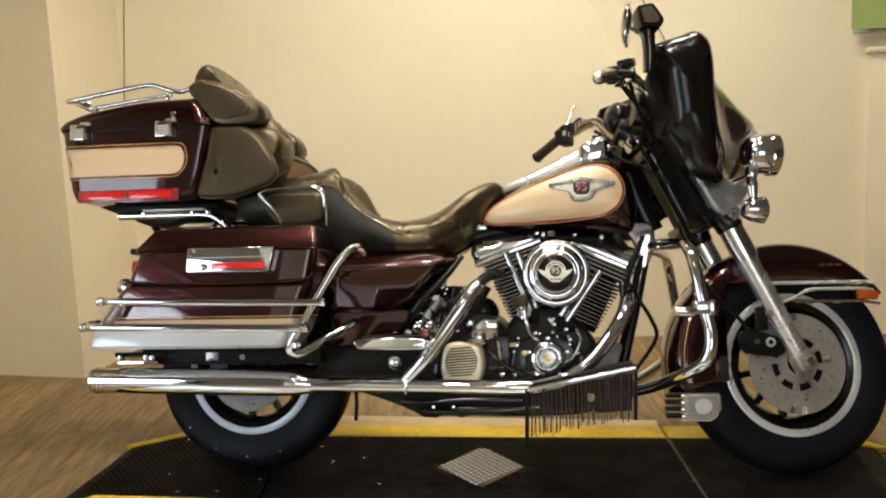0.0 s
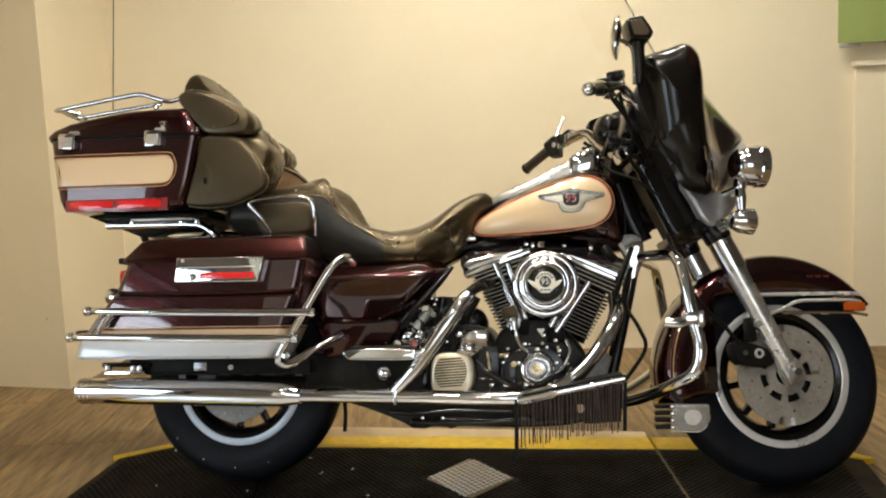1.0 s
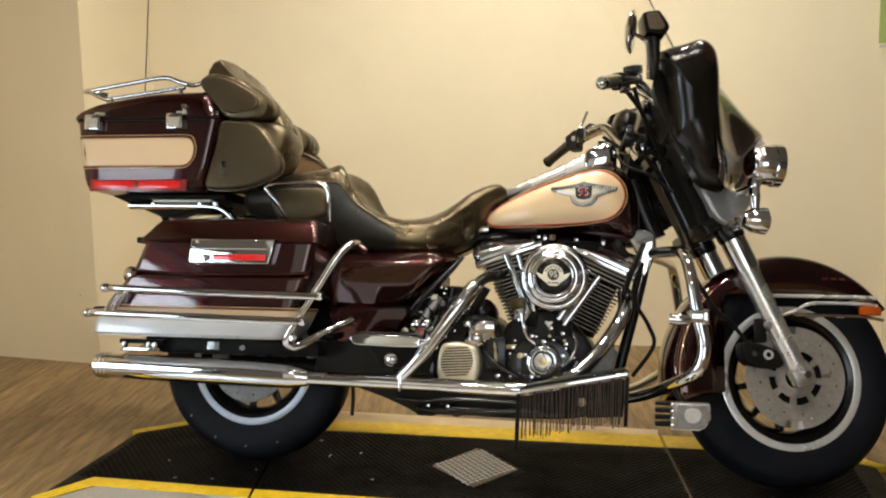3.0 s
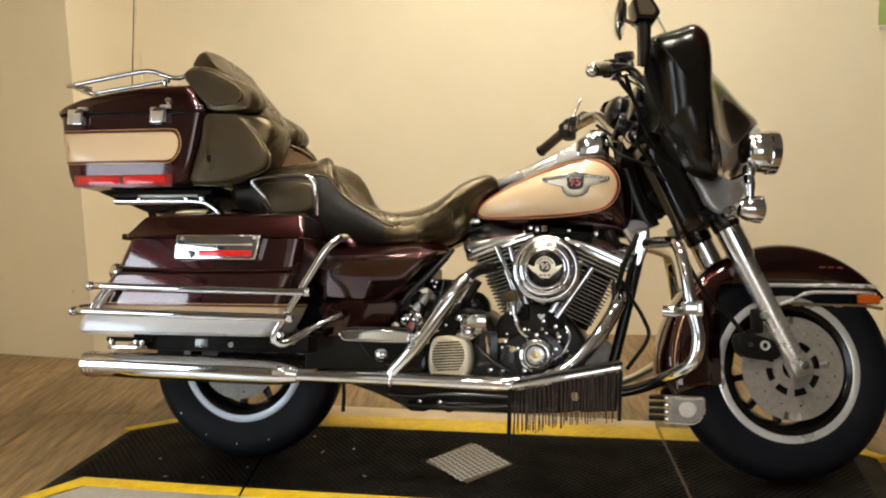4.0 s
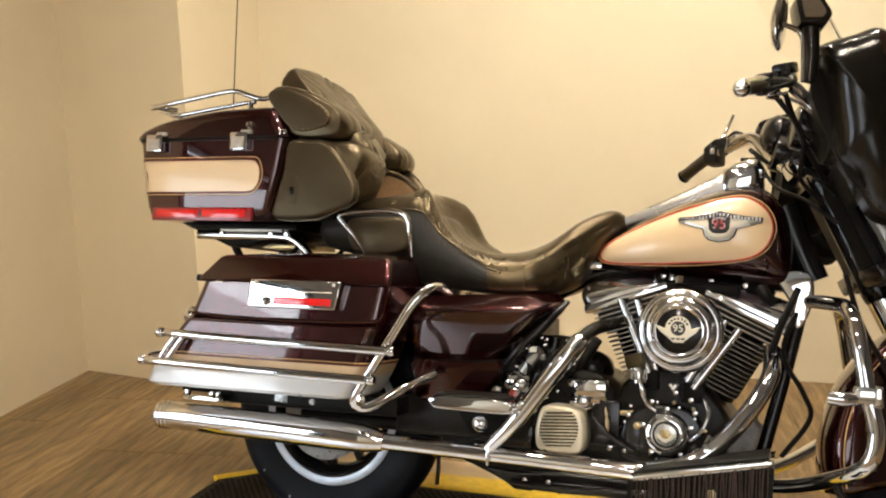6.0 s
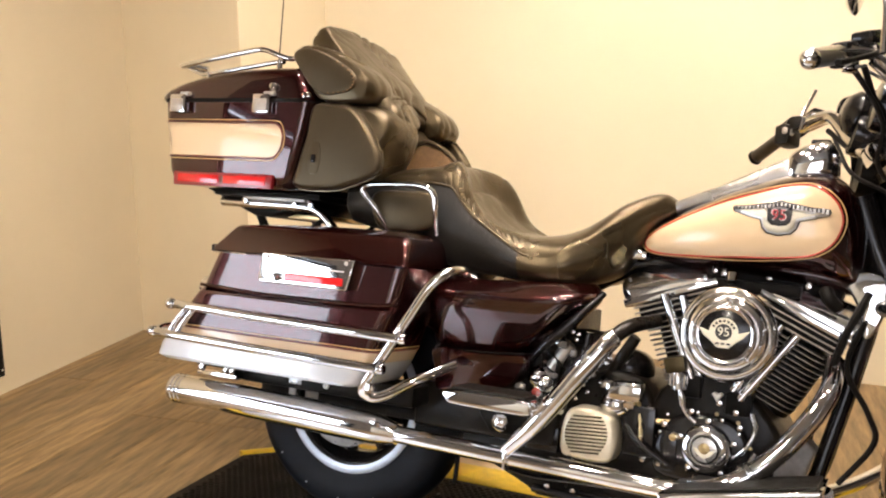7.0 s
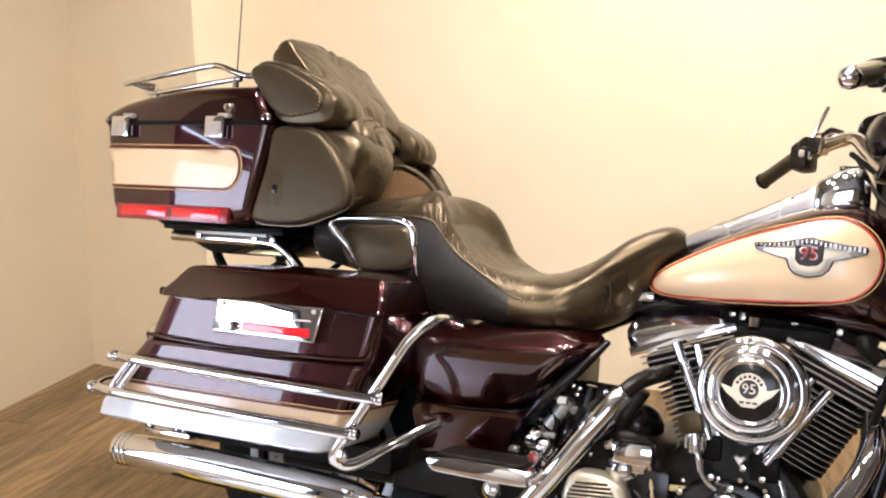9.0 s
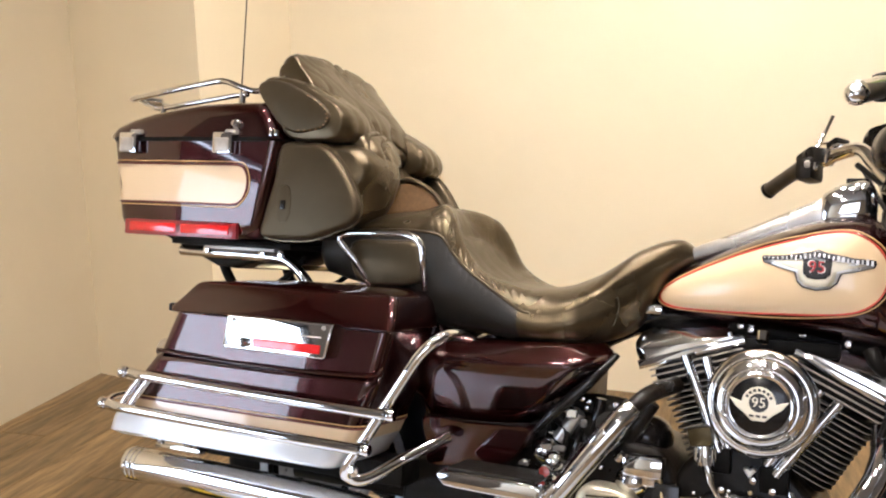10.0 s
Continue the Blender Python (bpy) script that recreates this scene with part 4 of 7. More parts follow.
part("gear_cover", prism(round_outline([(0.83, 0.28), (0.93, 0.27), (1.0, 0.30), (1.02, 0.36), (0.98, 0.41), (0.88, 0.41), (0.83, 0.36)], 4), -0.15, -0.11, 0.01), BLACK_GLOSS, case)
tc = part("timing_cover", lathe([(0.052, 0.0), (0.05, 0.016), (0.044, 0.022), (0.034, 0.023), (0.031, 0.020)], (0.936, -0.15, 0.347), n=40), CHROME, case, "round chrome timing cover")
part("timing_groove", lathe([(0.0305, 0.0195), (0.030, 0.0205), (0.026, 0.0205)], (0.936, -0.15, 0.347), n=40, cap=False), BLACK_GLOSS, tc)
part("timing_plate", lathe([(0.0262, 0.0195), (0.0255, 0.0225), (0.021, 0.0235), (0.0005, 0.0235)], (0.936, -0.15, 0.347), n=40), SATIN, tc, "satin steel timing plate")
part("timing_centre", lathe([(0.012, 0.022), (0.011, 0.0255), (0.0005, 0.026)], (0.936, -0.15, 0.349), n=30), BRASS, tc)
part("emblem", prism([(0.91, 0.352), (0.925, 0.345), (0.947, 0.345), (0.962, 0.352), (0.95, 0.336), (0.936, 0.328), (0.922, 0.336)], -0.1755, -0.171, 0.001, 1), IVORY, tc)
for k in range(5):
    a = radians(72 * k + 18)
    part("cover_screw", lathe([(0.0005, 0.008), (0.006, 0.007), (0.007, 0)], (0.936 + 0.058 * math.cos(a), -0.152, 0.347 + 0.058 * math.sin(a)), n=10), CHROME, case)
for bx, bz in ((0.84, 0.30), (0.845, 0.385), (1.0, 0.40), (1.01, 0.315), (0.90, 0.42), (0.955, 0.445), (0.99, 0.43)):
    part("case_bolt", lathe([(0.0005, 0.008), (0.006, 0.007), (0.007, 0)], (bx, -0.15, bz), n=10), CHROME_OLD, case)
random.seed(17)
for k in range(16):
    a = radians(20 * k + random.uniform(-6, 6))
    r = random.uniform(0.068, 0.10)
    bx, bz = 0.93 + r * math.cos(a), 0.36 + 0.8 * r * math.sin(a)
    part("case_screw", lathe([(0.0005, 0.005), (0.0035, 0.0045), (0.0045, 0)], (bx, -0.150, bz), n=8), CHROME if k % 2 else BRASS, case)
part("oil_pipe", tube([(0.99, -0.15, 0.335), (1.015, -0.155, 0.36), (1.03, -0.15, 0.40), (1.02, -0.14, 0.43)], 0.0055, 10), CHROME_OLD, case, "thin chrome oil pipe")
part("cable_guide", tube([(1.0, -0.15, 0.30), (1.02, -0.158, 0.322), (1.035, -0.15, 0.35)], 0.0075, 10), CHROME, case)
part("sender", lathe([(0.0005, 0.018), (0.008, 0.017), (0.009, 0.0)], (0.868, -0.152, 0.362), n=8), BRASS, case, "brass sender")
for ax, axz in ((0.885, 0.47), (0.99, 0.445)):
    part("tappet_block", box((ax, -0.11, axz), (0.055, 0.05, 0.05), 0.008), BLACK, case)
fin_mesh = None


def cylinder(base, ang, name, out):
    global fin_mesh
    d = Vector((math.sin(ang), 0, math.cos(ang)))
    rot = Matrix.Rotation(ang, 4, "Y")
    b = Vector(base)
    cyl = plain(name, tube([b + d * 0.13, b + d * 0.2, b + d * 0.33], [0.066, 0.066, 0.066], 28, per=2), BLACK, "black engine cylinder with bright cooling fins")
    if fin_mesh is None:
        bm = bmesh.new()
        rr = []
        for h, k in ((-0.0021, 0.965), (-0.0009, 1.0), (0.0009, 1.0), (0.0021, 0.965)):
            rr.append([(x * k, y * k, h) for x, y, z in rect_ring(0, -0.083, 0.083, -0.083, 0.083, 0.03, 3)])
        bm = rings_bm(rr)
        fin_mesh = bpy.data.meshes.new("fin")
        bm.to_mesh(fin_mesh)
        bm.free()
        fin_mesh.materials.append(BLACK)
        fin_mesh.materials.append(FIN)
        for f in fin_mesh.polygons:
            f.material_index = 1 if abs(f.normal.z) < 0.2 else 0
    for k in range(13):
        o = new("fin", fin_mesh)
        o.parent = cyl
        w = 1.0 if k > 8 else 0.86 + 0.012 * k
        o.matrix_basis = Matrix.Translation(b + d * (0.15 + 0.0115 * k)) @ rot @ Matrix.Diagonal((w, 1.0, 1, 1))
    hd = part("cylinder_head", box(b + d * 0.318, (0.172, 0.17, 0.034), 0.012, rot=rot), BLACK, cyl, "black cylinder head with fin edges")
    for k in range(3):
        part("head_fin", box(b + d * (0.306 + 0.0125 * k), (0.186, 0.182, 0.0036), 0.001, rot=rot, seg=1), FIN, hd)
    lid = rings_bm([rect_ring(z, xa, xb, -yh, yh, r, 5) for z, xa, xb, yh, r in (
        (-0.02, -0.100, 0.104, 0.090, 0.022), (-0.004, -0.101, 0.108, 0.091, 0.022), (0.004, -0.101, 0.110, 0.090, 0.022), (0.010, -0.097, 0.108, 0.086, 0.022), (0.013, -0.092, 0.104, 0.082, 0.02),
        (0.026, -0.082, 0.094, 0.073, 0.02), (0.036, -0.070, 0.080, 0.060, 0.018), (0.0405, -0.056, 0.064, 0.044, 0.016), (0.043, -0.036, 0.042, 0.022, 0.012))])
    for v in lid.verts:
        v.co.z += 0.2 * v.co.x * min(1.0, max(0.0, (v.co.z + 0.004) / 0.017))
        v.co.x *= out
    rk = part("rocker_cover", lid, CHROME_SOFT, cyl, "chrome rocker cover", 32)
    for bx, by in ((-0.085, -0.075), (0.08, -0.075)):
        part("cover_bolt", lathe([(0.0005, 0.011), (0.006, 0.010), (0.0075, 0.0)], (bx, by, 0.012 + 0.2 * bx * out), axis=(0, 0, 1), n=10), CHROME, rk)
    rk.matrix_basis = Matrix.Translation(b + d * 0.358 + Vector((0.004 * out, 0, 0.002))) @ rot
    part("rocker_base", prism([(-0.108, -0.024), (-0.108, -0.006), (0.105, -0.006), (0.105, -0.024)], -0.094, 0.094, 0.004, 2), CHROME, rk)
    return cyl


FIN = mat("machined fin edges", (0.32, 0.29, 0.25), 0.45, metal=0.7, var=0.2, scale=80)
cyl_r = cylinder((0.936, 0, 0.338), radians(-19), "rear_cylinder", -1)
cyl_f = cylinder((0.958, 0, 0.325), radians(25), "front_cylinder", 1)
for p0, p1, cy in (((0.888, -0.125, 0.485), (0.815, -0.12, 0.66), cyl_r), ((0.905, -0.115, 0.485), (0.853, -0.11, 0.66), cyl_r), ((0.992, -0.125, 0.455), (1.092, -0.12, 0.60), cyl_f), ((0.975, -0.115, 0.47), (1.06, -0.11, 0.62), cyl_f)):
    part("pushrod_tube", tube([p0, [(a * 0.55 + b * 0.45) for a, b in zip(p0, p1)], p1], [0.0125, 0.0105, 0.0105], 14, per=2), CHROME, cy, "chrome pushrod tube")
clean = plain("air_cleaner", lathe([(0.092, -0.06), (0.097, -0.012), (0.0985, -0.004), (0.0982, 0.003), (0.0955, 0.010), (0.091, 0.0145), (0.0865, 0.0155), (0.0858, 0.0135), (0.084, 0.0135), (0.0825, 0.018), (0.078, 0.025), (0.072, 0.030), (0.0665, 0.032), (0.0655, 0.030), (0.0635, 0.030), (0.0625, 0.034), (0.060, 0.0385), (0.056, 0.0405), (0.053, 0.039)], (0.966, -0.19, 0.592), n=96), CHROME_SOFT, "round chrome air cleaner cover with a black centre")
disc = part("centre_disc", lathe([(0.0535, 0.038), (0.05, 0.0395), (0.0005, 0.0405)], (0.966, -0.19, 0.592), n=48), BLACK_GLOSS, clean, "black centre disc")
part("badge_wing", prism([(0.966 + (x - 0.966) * 0.93, z) for x, z in ((0.912, 0.604), (0.94, 0.596), (0.966, 0.594), (0.992, 0.596), (1.02, 0.604), (1.008, 0.589), (0.992, 0.578), (0.978, 0.566), (0.954, 0.566), (0.94, 0.578), (0.924, 0.589))], -0.2335, -0.2295, 0.0008, 1), IVORY, disc, "ivory winged badge")
part("badge_ring", lathe([(0.028, 0.0), (0.0285, 0.004), (0.0165, 0.0042), (0.0165, 0.0)], (0.966, -0.2305, 0.598), n=36), IVORY, disc)
part("badge_centre", lathe([(0.0165, 0.0045), (0.0005, 0.0048)], (0.966, -0.2305, 0.598), n=30), DARK_INK, disc)
words("number", "95", 0.025, pose(0.966, -0.236, 0.598, 90, 0, 0), IVORY, disc, 0.0006)
for k in range(7):
    a = radians(28 + 124 * k / 6)
    part("script_bar", box((0.966 + 0.0225 * math.cos(a), -0.235, 0.598 + 0.0225 * math.sin(a)), (0.005, 0.001, 0.005), 0, rot=Matrix.Rotation(-a, 4, "Y")), DARK_INK, disc)
for k in range(3):
    part("script_bar", box((0.955 + 0.011 * k, -0.2345, 0.5745), (0.008, 0.001, 0.004), 0), DARK_INK, disc)
for bx, bz in ((-0.047, -0.02), (0.04, -0.038), (0.005, 0.058)):
    part("cover_screw", lathe([(0.0005, 0.006), (0.004, 0.005), (0.005, 0)], (0.966 + bx * 1.2, -0.226, 0.592 + bz * 1.2), n=10), CHROME, clean)
part("backing_plate", lathe([(0.086, 0.0), (0.086, 0.055)], (0.966, -0.1, 0.592), n=40), BLACK, clean)
part("lifter_block", box((0.857, -0.14, 0.513), (0.046, 0.04, 0.036), 0.008, rot=Matrix.Rotation(radians(-14), 4, "Y")), BRASS_OLD, case, "tarnished brass block")
canister = part("oil_canister", tube([(0.867, -0.163, 0.499), (0.8695, -0.163, 0.482), (0.871, -0.163, 0.464)], [0.0165, 0.0185, 0.0175], 20, per=2), CHROME, case, "ribbed chrome canister")
for k in range(10):
    a = math.tau * k / 10
    part("ridge", box((0.8695 + 0.018 * math.cos(a), -0.163 + 0.018 * math.sin(a), 0.483), (0.004, 0.004, 0.026), 0.001, seg=1), CHROME_OLD, canister)
part("canister_neck", tube([(0.873, -0.161, 0.464), (0.878, -0.16, 0.45), (0.882, -0.158, 0.43)], [0.006, 0.008, 0.008], 10, per=2), CHROME_OLD, canister)
part("breather_line", tube([(0.882, -0.158, 0.43), (0.892, -0.155, 0.412), (0.91, -0.152, 0.398)], 0.0055, 10), CHROME_OLD, case)
part("oil_line", tube([(0.75, -0.13, 0.39), (0.80, -0.14, 0.385), (0.87, -0.14, 0.39)], 0.006, 8), BRASS, case)
part("heart_bolt", prism([(0.936, 0.462), (0.942, 0.466), (0.948, 0.462), (0.954, 0.466), (0.96, 0.462), (0.948, 0.446)], -0.145, -0.13, 0.002, 1), POLISHED, case, "small heart shaped bright bolt")

# gearbox side with ribbed cover
gear = plain("gearbox", prism(round_outline([(0.58, 0.27), (0.80, 0.26), (0.82, 0.36), (0.80, 0.45), (0.74, 0.48), (0.62, 0.47), (0.57, 0.40)], 4), -0.13, 0.13, 0.015), GRIME, "black gearbox housing")
for k, (p0, p1, r, m) in enumerate((
        ((0.56, -0.12, 0.50), (0.67, -0.13, 0.50), 0.03, GRIME), ((0.64, -0.14, 0.43), (0.66, -0.14, 0.56), 0.012, BLACK_GLOSS),
        ((0.58, -0.145, 0.47), (0.62, -0.15, 0.53), 0.016, ALU), ((0.70, -0.11, 0.46), (0.76, -0.12, 0.56), 0.014, GRIME), ((0.60, -0.10, 0.535), (0.70, -0.10, 0.535), 0.03, GRIME), ((0.54, -0.15, 0.42), (0.60, -0.15, 0.39), 0.012, BLACK_GLOSS))):
    q0, q1 = Vector(p0), Vector(p1)
    part("fitting", tube([q0, (q0 + q1) / 2, q1], [r * 0.9, r, r * 0.9], 14, per=2), m, gear)
random.seed(21)
for k in range(6):
    x0 = 0.53 + 0.02 * k
    part("hose", tube([(x0, -0.13, 0.40 + 0.03 * random.random()), (x0 + 0.03, -0.165 + 0.02 * random.random(), 0.46 + 0.04 * random.random()), (x0 + 0.04 * random.random(), -0.14, 0.51), (x0 + 0.05, -0.10, 0.54)], 0.004 + 0.003 * random.random(), 8, per=4), BLACK_GLOSS if k % 2 else GRIME, gear)
for k in range(7):
    part("small_bracket", box((0.545 + 0.022 * k, -0.15 - 0.02 * random.random(), 0.43 + 0.11 * random.random()), (0.012 + 0.016 * random.random(), 0.012, 0.008 + 0.016 * random.random()), 0.003, seg=1, rot=None), CHROME_OLD if k % 2 else DARK_STEEL, gear)
for k in range(18):
    part("small_bolt", lathe([(0.0005, 0.006), (0.0045, 0.005), (0.0055, 0)], (0.56 + 0.2 * random.random(), -0.15 - 0.01 * random.random(), 0.40 + 0.16 * random.random()), n=8), CHROME_OLD, gear)
gc = part("gearbox_cover", prism(round_outline([(0.626, 0.345), (0.630, 0.294), (0.66, 0.284), (0.727, 0.284), (0.748, 0.303), (0.752, 0.345), (0.738, 0.382), (0.69, 0.397), (0.643, 0.391)], 4), -0.19, -0.12, 0.012), GLARE_ALU, gear, "ribbed aluminium gearbox cover, ivory glare in its colour")
# the dark strips paint the shade in the gaps between the ribs
for k in range(11):
    part("groove", box((0.686, -0.1905, 0.302 + 0.0078 * k), (0.096 - 0.0013 * abs(k - 5) ** 2.0, 0.003, 0.0044), 0, rot=Matrix.Rotation(radians(-4), 4, "Y")), ALU_SHADED, gc)
    part("rib", box((0.686, -0.191, 0.3058 + 0.0078 * k), (0.096 - 0.0013 * abs(k - 5) ** 2.0, 0.008, 0.0035), 0.0014, seg=1, rot=Matrix.Rotation(radians(-4), 4, "Y")), GLARE_ALU, gc)
part("cap", lathe([(0.0005, 0.028), (0.02, 0.025), (0.034, 0.012), (0.038, 0.0), (0.038, -0.05)], (0.735, -0.14, 0.415), axis=(0.1, -1, 0.5), n=32), CHROME, gear, "domed chrome starter cover")
part("oil_dome", lathe([(0.0005, 0.045), (0.022, 0.042), (0.036, 0.028), (0.043, 0.005), (0.044, -0.05)], (0.742, -0.075, 0.487), axis=(0, -1, 0.15), n=32), BLACK_GLOSS, gear, "domed black cover")
part("starter_block", box((0.755, -0.15, 0.443), (0.08, 0.05, 0.044), 0.013), CHROME_OLD, gear, "chrome starter cover")
part("cap_bracket", box((0.765, -0.15, 0.43), (0.03, 0.03, 0.05), 0.008), CHROME_OLD, gear)
part("dome", lathe([(0.0005, 0.022), (0.014, 0.019), (0.024, 0.01), (0.028, 0.0), (0.028, -0.05)], (0.557, -0.16, 0.447), axis=(0, -1, 0.3), n=28), CHROME, gear, "domed chrome cover")
part("cylinder_body", lathe([(0.03, 0.0), (0.034, 0.01), (0.034, 0.05), (0.02, 0.055)], (0.66, -0.12, 0.48), axis=(0.5, -0.6, 0.5), n=22), BLACK, gear)
for bx, bz in ((0.60, 0.30), (0.80, 0.30), (0.79, 0.40), (0.605, 0.43), (0.77, 0.345)):
    part("case_bolt", lathe([(0.0005, 0.01), (0.007, 0.009), (0.008, 0)], (bx, -0.13, bz), n=10), CHROME_OLD, gear)
for k, (bx, bz) in enumerate(((0.595, 0.205), (0.655, 0.205), (0.56, 0.36), (0.535, 0.345))):
    part("low_bolt", lathe([(0.0005, 0.009), (0.006, 0.008), (0.007, 0)], (bx, -0.15, bz), n=12), CHROME_OLD, gear)
part("bright_knob", lathe([(0.0005, 0.016), (0.016, 0.013), (0.019, 0.0)], (0.49, -0.2, 0.345), n=20), LIP, gear)

random.seed(8)
for k in range(14):
    bx, bz = random.uniform(0.55, 0.93), random.uniform(0.29, 0.47)
    if 0.63 < bx < 0.76 and bz < 0.45:
        continue
    part("case_boss", lathe([(0.0005, 0.01), (0.009, 0.009), (0.013, 0.0)], (bx, -0.148, bz), n=12), GRIME if k % 3 else CHROME_OLD, gear)
for p0, p1, p2, r in (((0.76, -0.15, 0.37), (0.80, -0.165, 0.335), (0.86, -0.16, 0.30), 0.007), ((0.55, -0.17, 0.37), (0.60, -0.18, 0.41), (0.63, -0.16, 0.47), 0.006), ((0.77, -0.14, 0.46), (0.79, -0.15, 0.40), (0.80, -0.16, 0.33), 0.005)):
    part("line", tube([p0, p1, p2], r, 10), BRASS if r < 0.006 else BLACK_GLOSS, gear)
for bx, bz, w, h in ((0.79, 0.36, 0.07, 0.11), (0.57, 0.31, 0.08, 0.06), (0.855, 0.33, 0.04, 0.09)):
    part("rib_plate", box((bx, -0.14, bz), (w, 0.03, h), 0.007), BLACK_GLOSS, gear)

# exhaust
muffler = plain("muffler", tube([(-0.412, -0.262, 0.296), (-0.40, -0.262, 0.296), (-0.2, -0.262, 0.294), (0.1, -0.262, 0.288), (0.20, -0.262, 0.285), (0.26, -0.262, 0.281)], [0.0355, 0.037, 0.039, 0.039, 0.036, 0.024], 32), CHROME, "chrome muffler")
for k in range(3):
    part("tip_ring", lathe([(0.036, 0.0), (0.0385, 0.002), (0.0385, 0.006), (0.036, 0.008)], (-0.412 + 0.013 * k, -0.262, 0.296), axis=(1, 0, 0), n=32, cap=False), CHROME, muffler)
part("clamp", lathe([(0.024, -0.02), (0.027, -0.018), (0.027, 0.018), (0.024, 0.02)], (0.225, -0.262, 0.284), axis=(1, 0, -0.02), n=24), CHROME_OLD, muffler)
part("clamp_bolt", box((0.21, -0.285, 0.30), (0.03, 0.015, 0.014), 0.004), CHROME_OLD, muffler)
pipe = plain("exhaust_pipe", tube([(0.24, -0.262, 0.282), (0.35, -0.265, 0.281), (0.6, -0.265, 0.277), (0.86, -0.265, 0.272), (0.93, -0.255, 0.275), (1.0, -0.24, 0.297), (1.07, -0.22, 0.352), (1.13, -0.19, 0.43), (1.165, -0.15, 0.50), (1.165, -0.09, 0.555)], 0.0205, 20), CHROME, "chrome exhaust pipe with heat shields")
part("heat_shield_rear", tube([(0.535, -0.275, 0.292), (0.60, -0.285, 0.36), (0.68, -0.28, 0.47), (0.732, -0.265, 0.542), (0.748, -0.25, 0.562)], [0.015, 0.02, 0.0225, 0.0225, 0.02], 20), CHROME, pipe, "chrome heat shield")
part("rear_header", tube([(0.735, -0.255, 0.55), (0.765, -0.2, 0.585), (0.80, -0.11, 0.60)], 0.016, 14), GRIME, pipe, "dark rear exhaust bend")
for a in ((0.615, -0.305, 0.40), (0.70, -0.295, 0.51)):
    part("shield_clamp", box(a, (0.012, 0.01, 0.035), 0.003, rot=Matrix.Rotation(radians(40), 4, "Y")), CHROME_OLD, pipe)
part("shield_seam", box((0.54, -0.268, 0.278), (0.008, 0.05, 0.046), 0.003), CHROME_OLD, pipe)
part("header_clamp", lathe([(0.021, -0.006), (0.024, -0.004), (0.024, 0.004), (0.021, 0.006)], (1.04, -0.23, 0.327), axis=(0.75, 0.15, 0.6), n=24), CHROME_OLD, pipe)
part("regulator", prism([(1.07, 0.29), (1.12, 0.28), (1.15, 0.38), (1.11, 0.42), (1.08, 0.36)], -0.17, -0.10, 0.008), DARK_STEEL, pipe, "ribbed grey regulator")
plain("muffler", tube([(-0.412, 0.262, 0.296), (-0.2, 0.262, 0.294), (0.1, 0.262, 0.288), (0.26, 0.262, 0.281)], [0.037, 0.039, 0.039, 0.024], 24), CHROME, "chrome muffler")
hanger = plain("muffler_bracket", box((-0.28, -0.255, 0.348), (0.13, 0.03, 0.012), 0.004), CHROME_OLD, "steel muffler bracket with bolts")
for bx in (-0.33, -0.25, -0.23):
    part("bolt", lathe([(0.0005, 0.012), (0.009, 0.01), (0.01, 0)], (bx, -0.265, 0.362), n=10), CHROME_OLD, hanger)
part("strap", box((-0.28, -0.25, 0.372), (0.15, 0.02, 0.014), 0.004), BLACK, hanger)
part("fitting", box((-0.055, -0.22, 0.365), (0.05, 0.04, 0.035), 0.006), GREY, hanger, "pale plastic clip under the case")
part("fitting_bolt", lathe([(0.003, 0.006), (0.007, 0.006), (0.008, 0), (0.003, 0.0), (0.003, 0.006)], (0.04, -0.242, 0.362), n=14, cap=False), STEEL, hanger)
part("under_tray", box((0.0, -0.19, 0.365), (0.56, 0.10, 0.05), 0.01), BLACK, hanger)

# footboards
STRAND = mat("brown black leather strand", (0.034, 0.02, 0.013), 0.5, spec=0.3, var=0.5, scale=30)
board = plain("footboard", prism([(0.885, 0.262), (1.178, 0.322), (1.180, 0.338), (0.886, 0.279)], -0.345, -0.20, 0.005), CHROME, "chrome edged rider footboard with leather fringe")
part("pad", prism([(0.90, 0.282), (1.17, 0.337), (1.17, 0.343), (0.90, 0.288)], -0.335, -0.21, 0.002, 1), BLACK, board, "black rubber footboard pad")
part("flap", prism([(0.915, 0.262), (0.925, 0.222), (1.02, 0.208), (1.05, 0.225), (1.07, 0.205), (1.165, 0.212), (1.172, 0.315)], -0.30, -0.295, 0.002, 1), BLACK, board, "black leather flap under the footboard")
for k in range(58):
    u = k / 57
    x = 0.884 + 0.292 * u
    zt = 0.266 + 0.060 * u
    ln = 0.118 + 0.022 * random.random() - 0.012 * math.sin(u * 3.1)
    if u < 0.03:
        ln = 0.142
    dx = 0.006 * (random.random() - 0.5)
    part("strand", box((0, 0, 0), (0.0018 + 0.0012 * random.random(), 0.0015, ln), 0, rot=Matrix.Translation((x + dx, -0.346 + 0.006 * random.random(), zt - ln / 2)) @ Matrix.Rotation(radians(random.uniform(-3.0, 3.0)), 4, "Y")), STRAND, board)
part("end_strap", box((0, 0, 0), (0.011, 0.004, 0.15), 0.001, rot=Matrix.Translation((0.884, -0.348, 0.192)) @ Matrix.Rotation(radians(1.0), 4, "Y")), BLACK, board, "flat leather strap")
part("end_strap", box((0, 0, 0), (0.010, 0.004, 0.13), 0.001, rot=Matrix.Translation((1.174, -0.348, 0.257)) @ Matrix.Rotation(radians(2.0), 4, "Y")), BLACK, board, "flat leather strap")
part("stud", lathe([(0.0005, 0.008), (0.01, 0.006), (0.012, 0)], (1.055, -0.33, 0.25), n=12), BRASS, board)
